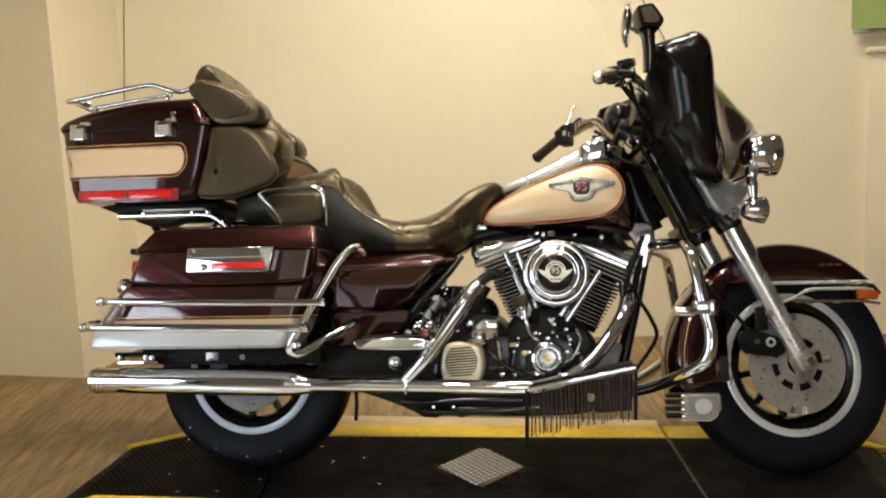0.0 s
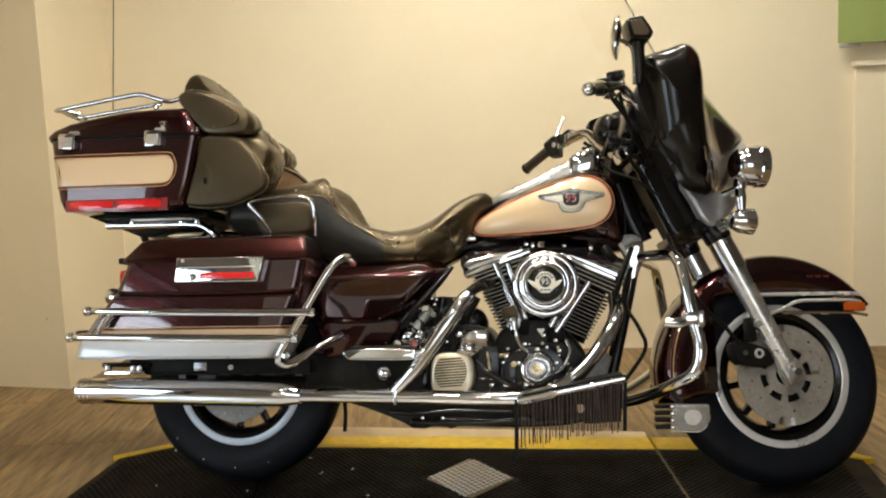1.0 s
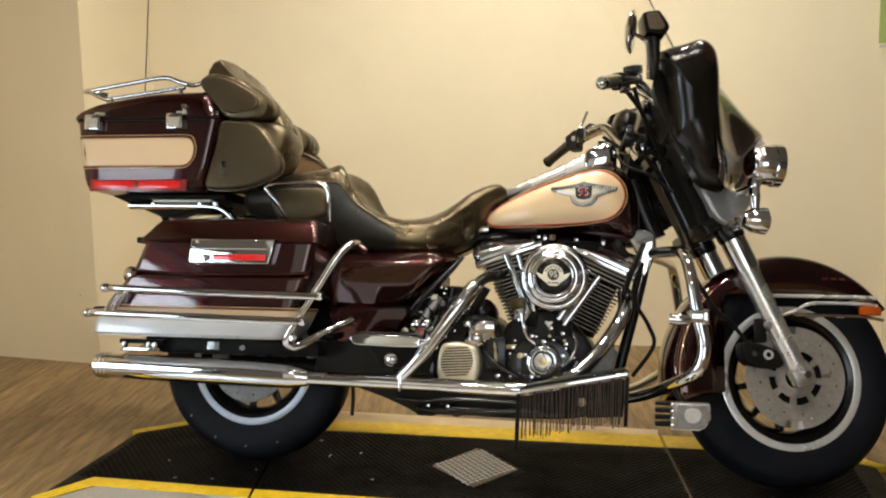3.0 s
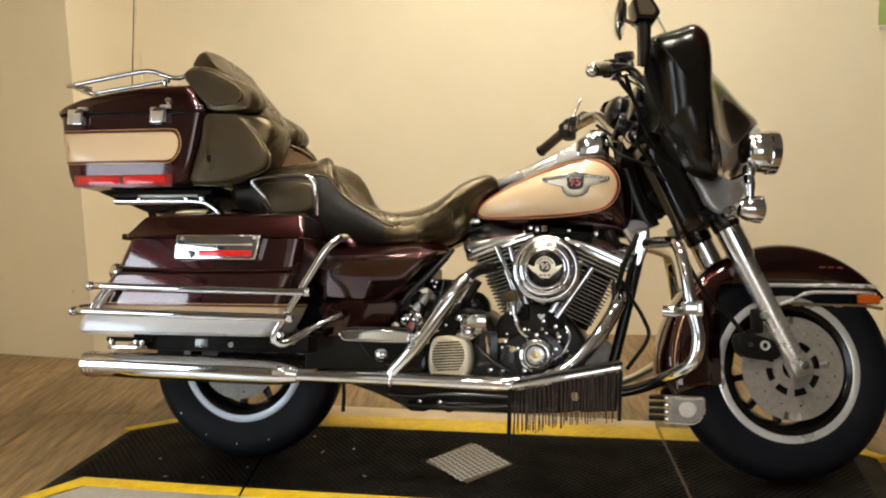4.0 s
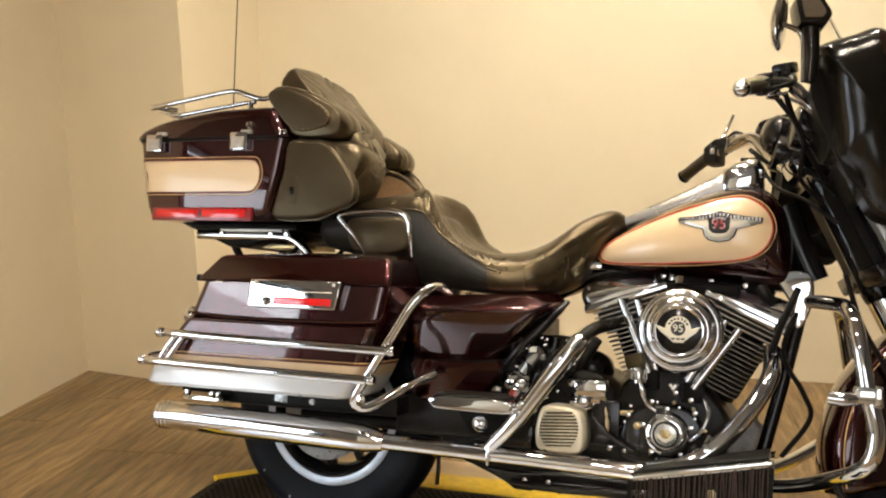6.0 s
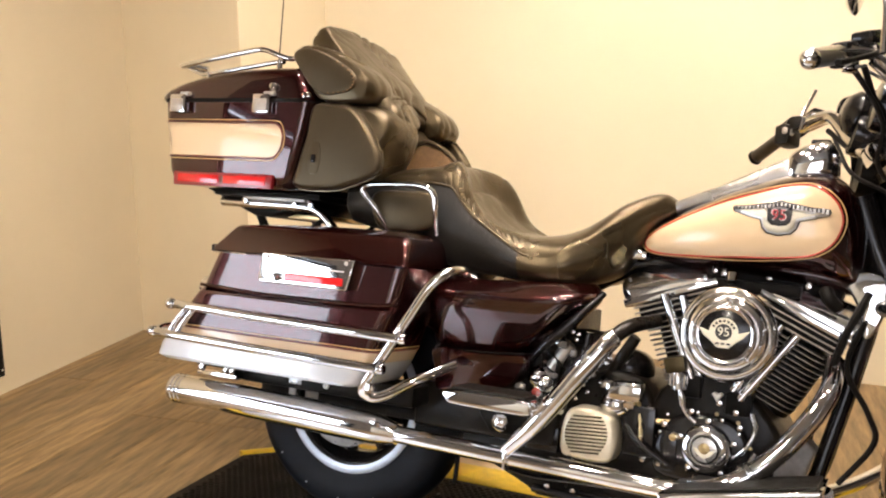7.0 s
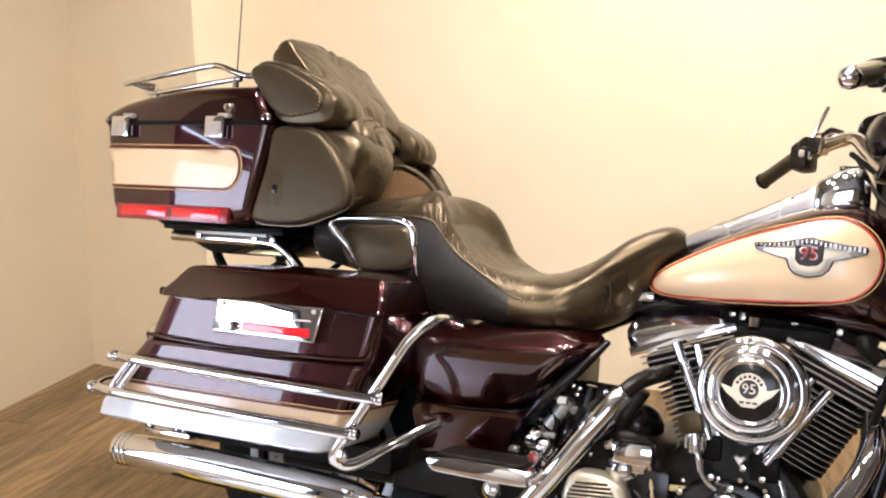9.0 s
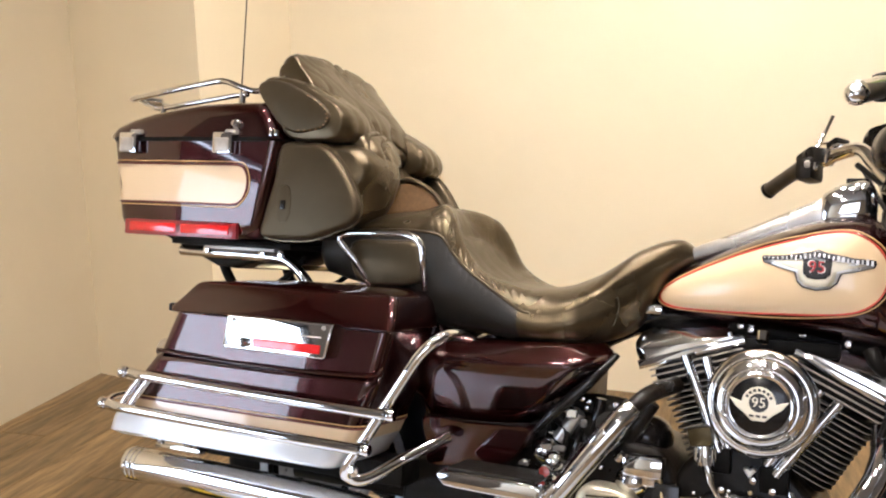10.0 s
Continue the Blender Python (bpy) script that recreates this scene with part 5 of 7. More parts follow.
part("board_mount", box((1.0, -0.17, 0.27), (0.16, 0.08, 0.04), 0.008), BLACK, board)
pboard = plain("passenger_footboard", prism(round_outline([(0.405, 0.412), (0.41, 0.39), (0.44, 0.384), (0.59, 0.383), (0.605, 0.395), (0.60, 0.412), (0.50, 0.416)], 3), -0.335, -0.225, 0.008), CHROME, "chrome edged passenger footboard")
part("pad", prism([(0.415, 0.413), (0.595, 0.413), (0.592, 0.421), (0.42, 0.421)], -0.328, -0.232, 0.003, 1), BLACK, pboard, "black rubber pad")
part("bracket", prism([(0.42, 0.385), (0.60, 0.385), (0.55, 0.315), (0.47, 0.315)], -0.22, -0.20, 0.006), BLACK, pboard)
rr = part("pivot_knob", lathe([(0.0005, 0.016), (0.008, 0.0145), (0.015, 0.009), (0.0185, 0.0), (0.0175, -0.012)], (0.606, -0.255, 0.447), axis=(0.1, -1, 0.1), n=24), CHROME, pboard, "domed chrome pivot knob")
part("lens_rim", lathe([(0.0125, -0.012), (0.0125, 0.001), (0.0105, 0.003)], (0.592, -0.266, 0.427), axis=(0.1, -1, 0.1), n=20, cap=False), CHROME_OLD, pboard)
part("red_lens", lathe([(0.0005, 0.004), (0.0108, 0.002), (0.0108, -0.011)], (0.592, -0.266, 0.427), axis=(0.1, -1, 0.1), n=20), mat("dark red lens", (0.16, 0.02, 0.015), 0.25, coat=0.8), rr)
part("link", tube([(0.60, -0.255, 0.42), (0.605, -0.22, 0.40), (0.62, -0.18, 0.38)], 0.009, 10), CHROME_OLD, pboard)
part("knurled_nut", lathe([(0.0005, 0.01), (0.011, 0.009), (0.013, 0.0)], (0.535, -0.215, 0.425), n=12), CHROME_OLD, pboard)

# engine guard with foot peg
gpts = [(1.235, -0.05, 0.672), (1.285, -0.20, 0.668), (1.318, -0.32, 0.655), (1.335, -0.365, 0.60), (1.352, -0.38, 0.50), (1.37, -0.38, 0.41), (1.352, -0.37, 0.345), (1.29, -0.30, 0.302), (1.22, -0.20, 0.265), (1.16, -0.12, 0.245)]
guard = plain("engine_guard", tube(gpts, 0.0165, 16), CHROME, "chrome engine guard tube")
part("guard_tube", tube(mirrored(gpts), 0.0165, 16), CHROME, guard)
part("peg_clamp", box((1.352, -0.38, 0.488), (0.05, 0.05, 0.034), 0.008), CHROME, guard, "chrome clamp on the guard")
part("clamp_arm", tube([(1.335, -0.39, 0.482), (1.31, -0.40, 0.478), (1.28, -0.40, 0.48)], [0.013, 0.015, 0.014], 12), CHROME, guard)
part("clamp_plate", box((1.372, -0.385, 0.487), (0.016, 0.052, 0.042), 0.004), CHROME_OLD, guard)
peg = plain("highway_peg", prism([(1.285, 0.27), (1.377, 0.27), (1.384, 0.264), (1.384, 0.228), (1.37, 0.206), (1.355, 0.198), (1.285, 0.198)], -0.425, -0.395, 0.003, 1), CHROME_OLD, "chrome highway peg with rubber ridges")
part("peg_plate", prism([(1.302, 0.262), (1.374, 0.262), (1.377, 0.23), (1.366, 0.211), (1.352, 0.205), (1.302, 0.205)], -0.4265, -0.42, 0.001, 1), DARK_STEEL, peg)
part("peg_face", prism(round_outline([(1.318, 0.236), (1.324, 0.25), (1.34, 0.255), (1.356, 0.25), (1.362, 0.236), (1.354, 0.221), (1.34, 0.216), (1.325, 0.221)], 3), -0.4285, -0.42, 0.002, 1), STEEL, peg, "oval raised emblem field")
for k in range(4):
    part("ridge", box((1.268, -0.40, 0.21 + 0.0175 * k), (0.045, 0.055, 0.009), 0.004), BLACK, peg)
    part("ridge_end", box((1.289, -0.427, 0.21 + 0.0175 * k), (0.012, 0.006, 0.010), 0.003), CHROME, peg)
part("peg_stem", tube([(1.33, -0.40, 0.24), (1.325, -0.37, 0.25), (1.30, -0.31, 0.295)], 0.009, 10), BLACK, peg)

# tank with draped panels
from mathutils.bvhtree import BVHTree


def drape(outline, tree, off, rings_n=12, side=-1):
    """A thin panel laid on the tank's side: the outline shrinks to its centre in rings, each point dropped onto the surface."""
    cx, cz = sum(p[0] for p in outline) / len(outline), sum(p[1] for p in outline) / len(outline)
    bm = bmesh.new()
    rows = []

    def put(x, z):
        hit = tree.ray_cast(Vector((x, side * 1.0, z)), Vector((0, -side, 0)))
        if hit[0] is None:
            return Vector((x, side * 0.05, z))
        return hit[0] + Vector((0, side * off, 0))
    for k in range(rings_n):
        u = 1 - k / rings_n
        rows.append([bm.verts.new(put(cx + (x - cx) * u, cz + (z - cz) * u)) for x, z in outline])
    c = bm.verts.new(put(cx, cz))
    n = len(outline)
    for a, b in zip(rows, rows[1:]):
        for i in range(n):
            bm.faces.new((a[i], a[(i + 1) % n], b[(i + 1) % n], b[i]))
    for i in range(n):
        bm.faces.new((rows[-1][i], rows[-1][(i + 1) % n], c))
    rim = [v.co.copy() for v in rows[0]]
    return bm, rim


def grow(o, d):
    cx, cz = sum(p[0] for p in o) / len(o), sum(p[1] for p in o) / len(o)
    return [(x + d * (x - cx) / math.hypot(x - cx, z - cz), z + d * (z - cz) / math.hypot(x - cx, z - cz)) for x, z in o]


tank_bm = hull_x([(0.725, 0.775, 0.75, 0.02), (0.745, 0.80, 0.738, 0.055), (0.80, 0.835, 0.73, 0.095), (0.88, 0.878, 0.722, 0.128), (0.97, 0.917, 0.715, 0.15), (1.06, 0.945, 0.708, 0.162), (1.13, 0.945, 0.70, 0.155), (1.18, 0.90, 0.69, 0.125), (1.202, 0.84, 0.70, 0.085), (1.208, 0.79, 0.74, 0.04)], 2.5, 128, 12)
bmesh.ops.recalc_face_normals(tank_bm, faces=tank_bm.faces)
tank_tree = BVHTree.FromBMesh(tank_bm)
tank = plain("fuel_tank", tank_bm, MAROON, "maroon fuel tank with champagne side panels")
side_o = round_outline([(0.747, 0.769), (0.768, 0.796), (0.835, 0.831), (0.92, 0.866), (1.00, 0.891), (1.06, 0.907), (1.105, 0.907), (1.145, 0.882), (1.163, 0.84), (1.15, 0.795), (1.115, 0.768), (1.06, 0.758), (0.97, 0.753), (0.87, 0.749), (0.776, 0.751)], 4)
for s in (-1, 1):
    pbm, rim = drape(side_o, tank_tree, 0.0025, side=s)
    pn = part("side_panel", pbm, CREAM, tank, "champagne painted tank panel", 60)
    part("pinstripe", tube(rim, 0.0022, 6, per=1, closed=True), RED_LINE, pn)
    b2, rim2 = drape(grow(side_o, 0.007), tank_tree, 0.0012, side=s)
    b2.free()
    part("pinstripe_gold", tube(rim2, 0.0013, 6, per=1, closed=True), GOLD_LINE, pn)


def tank_y(x, z):
    h = tank_tree.ray_cast(Vector((x, -1, z)), Vector((0, 1, 0)))
    return h[0].y if h[0] else -0.15


def badge(outline, off, thick, material, parent, name):
    bm, rim = drape(outline, tank_tree, off, 3)
    ob = part(name, bm, material, parent, "", 50)
    so = ob.modifiers.new("thick", "SOLIDIFY")
    so.thickness, so.offset = thick, 0
    return ob


wing = [(0.958, 0.862), (0.965, 0.866), (0.995, 0.862), (1.02, 0.868), (1.045, 0.878), (1.07, 0.868), (1.095, 0.862), (1.125, 0.866), (1.131, 0.86), (1.128, 0.852), (1.10, 0.843), (1.08, 0.838), (1.075, 0.822), (1.065, 0.812), (1.045, 0.808), (1.025, 0.812), (1.016, 0.822), (1.012, 0.838), (0.99, 0.843), (0.962, 0.853)]
wing = [(1.045 + (x - 1.045) * 1.1, z - 0.005) for x, z in wing]
badge(grow(wing, 0.0025), 0.0034, 0.002, DARK_INK, tank, "badge_outline")
emb = badge(wing, 0.004, 0.003, LIP, tank, "tank_badge")
emb["label"] = "winged enamel tank badge with the number 95"
badge([(0.962, 0.852), (0.99, 0.843), (1.012, 0.837), (1.016, 0.819), (1.026, 0.810), (1.045, 0.807), (1.064, 0.810), (1.074, 0.819), (1.078, 0.837), (1.10, 0.843), (1.128, 0.851), (1.09, 0.855), (1.045, 0.857), (1.0, 0.855)], 0.0062, 0.001, IVORY, emb, "enamel_field")
badge([(1.02, 0.857), (1.07, 0.857), (1.068, 0.831), (1.06, 0.823), (1.045, 0.821), (1.03, 0.823), (1.022, 0.831)], 0.0075, 0.001, DARK_INK, emb, "shield")
yb = tank_y(1.045, 0.842) - 0.0095
words("number", "95", 0.034, pose(1.0445, yb, 0.8425, 86, 0, 0), PALE_INK, emb, 0.0005)
words("number_red", "95", 0.030, pose(1.0445, yb - 0.001, 0.8425, 86, 0, 0), mat("red enamel", (0.45, 0.03, 0.04), 0.35, coat=0.5), emb, 0.0006)
strip = [(0.956, 0.862), (0.99, 0.864), (1.02, 0.870), (1.045, 0.8745), (1.07, 0.870), (1.10, 0.864), (1.134, 0.862), (1.132, 0.854), (1.10, 0.855), (1.07, 0.859), (1.045, 0.862), (1.02, 0.859), (0.99, 0.855), (0.958, 0.854)]
badge([(1.045 + (x - 1.045) * 1.08, z - 0.002) for x, z in strip], 0.0078, 0.001, DARK_INK, emb, "script_strip")
random.seed(31)
for k in range(24):
    x = 0.953 + 0.0079 * k
    part("script_bar", box((x, tank_y(x, 0.859) - 0.0092, 0.8555 + 0.009 * math.exp(-((x - 1.045) / 0.035) ** 2) + random.uniform(-0.001, 0.001)), (random.uniform(0.0035, 0.006), 0.0015, random.uniform(0.0065, 0.0105)), 0.0005, seg=1), SATIN, emb)
cons = plain("tank_console", hull_x([(0.785, 0.858, 0.83, 0.012), (0.80, 0.872, 0.84, 0.035), (0.90, 0.915, 0.87, 0.045), (1.0, 0.962, 0.91, 0.05), (1.045, 0.984, 0.92, 0.052), (1.06, 0.984, 0.92, 0.04)], 3.2, 28), SATIN, "satin chrome tank console")
part("gauge_housing", hull_x([(1.038, 0.975, 0.92, 0.04), (1.045, 0.99, 0.92, 0.056), (1.085, 1.012, 0.92, 0.06), (1.12, 1.016, 0.93, 0.056), (1.138, 0.99, 0.94, 0.04)], 3.6, 28), CHROME, cons, "chrome gauge housing")
part("gauge_face", box((1.10, 0, 1.013), (0.04, 0.07, 0.012), 0.005), BLACK_GLOSS, cons)
part("crossover", tube([(1.14, -0.12, 0.70), (1.15, -0.13, 0.68), (1.165, -0.12, 0.665)], 0.014, 10), BLACK, tank)
part("petcock", lathe([(0.0005, 0.02), (0.012, 0.018), (0.014, 0)], (0.955, -0.12, 0.715), axis=(0, -0.5, -1), n=14), CHROME, tank)
part("rear_mount", box((0.73, -0.05, 0.742), (0.05, 0.05, 0.02), 0.006), CHROME_OLD, tank)
part("coil_cover", box((0.99, -0.05, 0.69), (0.20, 0.08, 0.03), 0.01), BLACK, tank)
part("wiring_cover", box((1.025, 0.0, 0.713), (0.29, 0.09, 0.05), 0.014, rot=Matrix.Rotation(radians(5), 4, "Y")), BLACK, tank, "black wiring cover under the tank")
for k, (bx, bz) in enumerate(((0.905, 0.722), (0.925, 0.716), (1.02, 0.715), (1.10, 0.703))):
    part("tank_bolt", lathe([(0.0005, 0.008), (0.006, 0.007), (0.007, 0.0)], (bx, -0.048, bz), n=10), CHROME, tank)

# seat: a lofted saddle whose padded bolster wraps the rider from side to side
SEAT_TOP = ((-0.03, 0.86), (0.0, 0.89), (0.08, 0.908), (0.16, 0.92), (0.205, 0.925), (0.225, 0.936), (0.252, 0.94), (0.272, 0.924), (0.288, 0.885), (0.303, 0.848), (0.33, 0.806), (0.38, 0.781), (0.46, 0.769), (0.525, 0.773), (0.56, 0.78), (0.61, 0.802), (0.654, 0.828), (0.70, 0.86), (0.738, 0.88), (0.77, 0.889), (0.793, 0.884), (0.806, 0.865))
SEAT_SEAM = ((-0.03, 0.83), (0.0, 0.852), (0.10, 0.87), (0.235, 0.876), (0.30, 0.872), (0.322, 0.858), (0.342, 0.828), (0.372, 0.80), (0.409, 0.777), (0.4525, 0.75), (0.495, 0.724), (0.55, 0.715), (0.61, 0.735), (0.66, 0.765), (0.70, 0.79), (0.74, 0.825), (0.78, 0.85), (0.806, 0.855))
SEAT_LOW = ((-0.03, 0.80), (0.0, 0.775), (0.20, 0.735), (0.28, 0.69), (0.33, 0.672), (0.4075, 0.668), (0.464, 0.662), (0.546, 0.658), (0.624, 0.662), (0.668, 0.677), (0.704, 0.70), (0.726, 0.738), (0.745, 0.775), (0.76, 0.805), (0.806, 0.845))
SEAT_WIDE = ((-0.03, 0.10), (0.0, 0.16), (0.08, 0.185), (0.2, 0.195), (0.35, 0.19), (0.5, 0.188), (0.6, 0.175), (0.67, 0.145), (0.73, 0.105), (0.775, 0.07), (0.806, 0.03))


def along(table, x):
    """Smooth value of a table of (x, value) pairs."""
    xs, vs = [p[0] for p in table], [p[1] for p in table]
    return sum(float(np.interp(x + d, xs, vs)) for d in (-0.012, -0.006, 0, 0.006, 0.012)) / 5


def seat_rings():
    rings = []
    for x in [*np.linspace(-0.03, 0.27, 70), *np.linspace(0.2725, 0.545, 170), *np.linspace(0.549, 0.806, 70)]:
        hw, zs, zb = along(SEAT_WIDE, x), along(SEAT_SEAM, x), along(SEAT_LOW, x)
        near = math.exp(-((x - 0.40) / 0.105) ** 4)
        ring = []
        for k in range(41):
            v = -1 + k / 20
            y = hw * math.sin(v * math.pi / 2) if abs(v) < 1 else hw * v
            wrap = 0.052 * min(1.0, abs(y) / 0.15) ** 2
            zt = along(SEAT_TOP, x - wrap if x < 0.6 else x - wrap * max(0, (0.7 - x) / 0.1) if x < 0.7 else x)
            roll = max(0.0, 1 - (abs(y) / hw) ** 3.4) ** (1 / 2.2)
            p = Vector((x, y, zs + max(0.0, zt - zs) * roll))
            # leather drawn together in folds along the side seam
            up = abs(v)
            fold = max(0.0, 1 - abs(up - 0.78) / 0.3) * near
            ph = x * 400 + 26 * (1 - up) + 3.0 * noise.noise(Vector((x * 34, v * 3, 2)))
            dent = 0.0085 * fold * (0.75 + 0.9 * noise.noise(Vector((x * 60, 5, 5)))) * (1 - abs(math.sin(ph / 2))) ** 1.4
            p -= Vector((0.25, math.copysign(0.75, y), 0.6)) * dent
            # broad soft creases on the bolster and the pads
            broad = math.exp(-((x - 0.30) / 0.07) ** 2)
            p.z += 0.011 * broad * noise.noise(Vector((x * 26 + y * 9, y * 20, 1))) + 0.0025 * noise.noise(Vector((x * 11, y * 11, 7)))
            ring.append(p)
        for k in range(1, 9):
            u = k / 8
            ring.append(Vector((x, hw * (1 + 0.05 * math.sin(u * math.pi)) * (1 - 0.16 * u ** 3), zs + (zb - zs) * u)))
        for k in range(8, 0, -1):
            u = k / 8
            ring.append(Vector((x, -hw * (1 + 0.05 * math.sin(u * math.pi)) * (1 - 0.16 * u ** 3), zs + (zb - zs) * u)))
        rings.append(ring)
    return rings


SEAT_RINGS = seat_rings()
SKIRT_END = 205   # the plain side stops where the rider's part begins
seat = plain("seat", rings_bm([r[:41] for r in SEAT_RINGS], closed=False, caps=False), LEATHER, "black leather two-up touring seat with gathered seams", 60)
part("skirt", rings_bm([[*r[40:], r[0]] for r in SEAT_RINGS[:SKIRT_END + 1]], closed=False, caps=False), SKIRT, seat, "plain black vinyl seat side", 60)
part("flank", rings_bm([[*r[40:], r[0]] for r in SEAT_RINGS[SKIRT_END:]], closed=False, caps=False), LEATHER, seat, "black leather seat flank", 60)
pip = [(x, -along(SEAT_WIDE, x) - 0.001, along(SEAT_SEAM, x) - 0.002) for x in (0.02, 0.09, 0.16, 0.235, 0.30, 0.322, 0.342, 0.372, 0.409, 0.4525, 0.495, 0.515)]
part("piping", tube(pip, 0.003, 8), VINYL, seat)
part("seam", tube([(0.676, -0.145, 0.775), (0.684, -0.143, 0.755), (0.684, -0.142, 0.735), (0.676, -0.139, 0.705)], 0.0014, 6), VINYL, seat, "stitched seam")
part("grab_rail", tube([(0.155, -0.2, 0.752), (0.128, -0.222, 0.80), (0.094, -0.236, 0.842), (0.112, -0.237, 0.858), (0.18, -0.237, 0.862), (0.25, -0.237, 0.862), (0.285, -0.236, 0.846), (0.292, -0.228, 0.80), (0.286, -0.2, 0.752)], 0.0075, 12), CHROME, seat, "chrome passenger grab rail")
part("side_pad", cushion([(0.10, 0.84), (0.19, 0.852), (0.27, 0.845), (0.28, 0.77), (0.2, 0.75), (0.12, 0.76)], -0.212, -0.15, 0.8), VINYL, seat)


# side covers and saddlebags
def lean_in(bm, k, z):
    """Draws the lower part of a panel in towards the frame."""
    for v in bm.verts:
        v.co.y *= 1 - k * max(0.0, z - v.co.z)
    return bm


def cover_shell(s, reach):
    """A side cover with a sloping upper facet, a leaning face and a front edge that turns in."""
    bm = bmesh.new()
    levels = (0.488, 0.494, 0.51, 0.53, 0.55, 0.57, 0.59, 0.605, 0.616, 0.622, 0.626, 0.630, 0.634, 0.640, 0.65, 0.66, 0.668)
    grid = []
    for z in levels:
        xr = min(float(np.interp(z, [0.488, 0.497, 0.512, 0.549, 0.592, 0.622, 0.645, 0.668], [0.52, 0.535, 0.568, 0.606, 0.640, 0.668, 0.680, 0.655])), reach)
        depth = float(np.interp(z, [0.488, 0.494, 0.55, 0.60, 0.622, 0.628, 0.634, 0.668], [0.168, 0.174, 0.206, 0.227, 0.2325, 0.232, 0.229, 0.186]))
        row = []
        for k in range(25):
            u = k / 24
            u = 1 - (1 - u) ** 1.5
            x = 0.288 + u * (xr - 0.288)
            e = max(0.0, 1 - (xr - x) / 0.058)
            w = max(0.0, 1 - (x - 0.288) / 0.03)
            y = depth - 0.062 * e ** 1.7 - 0.012 * w ** 2 + 0.006 * math.sin(math.pi * u)
            row.append(bm.verts.new((x, s * y, z - 0.018 * (1 - u) * max(0.0, (z - 0.56) / 0.108))))
        grid.append(row)
    for a, b in zip(grid, grid[1:]):
        for k in range(24):
            bm.faces.new((a[k], a[k + 1], b[k + 1], b[k]))
    rim = [ed for ed in bm.edges if ed.is_boundary]
    back = bmesh.ops.extrude_edge_only(bm, edges=rim)["geom"]
    for v in back:
        if isinstance(v, bmesh.types.BMVert):
            v.co.y = s * 0.11
    bmesh.ops.holes_fill(bm, edges=[ed for ed in bm.edges if ed.is_boundary], sides=0)
    return bm


def side_cover(s):
    sc = plain("side_cover", cover_shell(s, 0.70 if s < 0 else 0.53), MAROON, "glossy maroon side cover", 50)
    part("lower_cover", lean_in(cushion([(0.295, 0.487), (0.40, 0.488), (0.50, 0.493), (0.54, 0.492), (0.522, 0.448), (0.49, 0.415), (0.43, 0.398), (0.36, 0.388), (0.305, 0.386), (0.298, 0.43)], s * 0.196, s * 0.10, 0.92), 0.7, 0.49), MAROON, sc)
    if s < 0:
        part("edge_trim", tube([(0.545, -0.19, 0.488), (0.578, -0.195, 0.525), (0.618, -0.19, 0.566), (0.655, -0.18, 0.606), (0.69, -0.15, 0.65)], [0.006, 0.011, 0.013, 0.011, 0.006], 12), BLACK_GLOSS, sc)
        part("split_line", tube([(0.30, -0.188, 0.489), (0.40, -0.190, 0.489), (0.50, -0.186, 0.494), (0.545, -0.172, 0.50)], 0.0022, 6), BLACK_GLOSS, sc)


def bag_level(z, s, inset=0.0):
    zs = [0.393, 0.402, 0.43, 0.448, 0.476, 0.53, 0.566, 0.578, 0.62, 0.666]
    xa = np.interp(z, zs, [-0.355, -0.366, -0.362, -0.35, -0.335, -0.298, -0.27, -0.262, -0.245, -0.226]) + inset
    xb = np.interp(z, zs, [0.20, 0.214, 0.232, 0.242, 0.254, 0.272, 0.286, 0.289, 0.297, 0.306]) - inset
    yo = np.interp(z, zs, [0.392, 0.408, 0.404, 0.400, 0.394, 0.392, 0.3905, 0.382, 0.3805, 0.3785]) - inset
    ya, yb = (-yo, -0.165) if s < 0 else (0.165, yo)
    return rect_ring(z, float(xa), float(xb), ya, yb, 0.028)


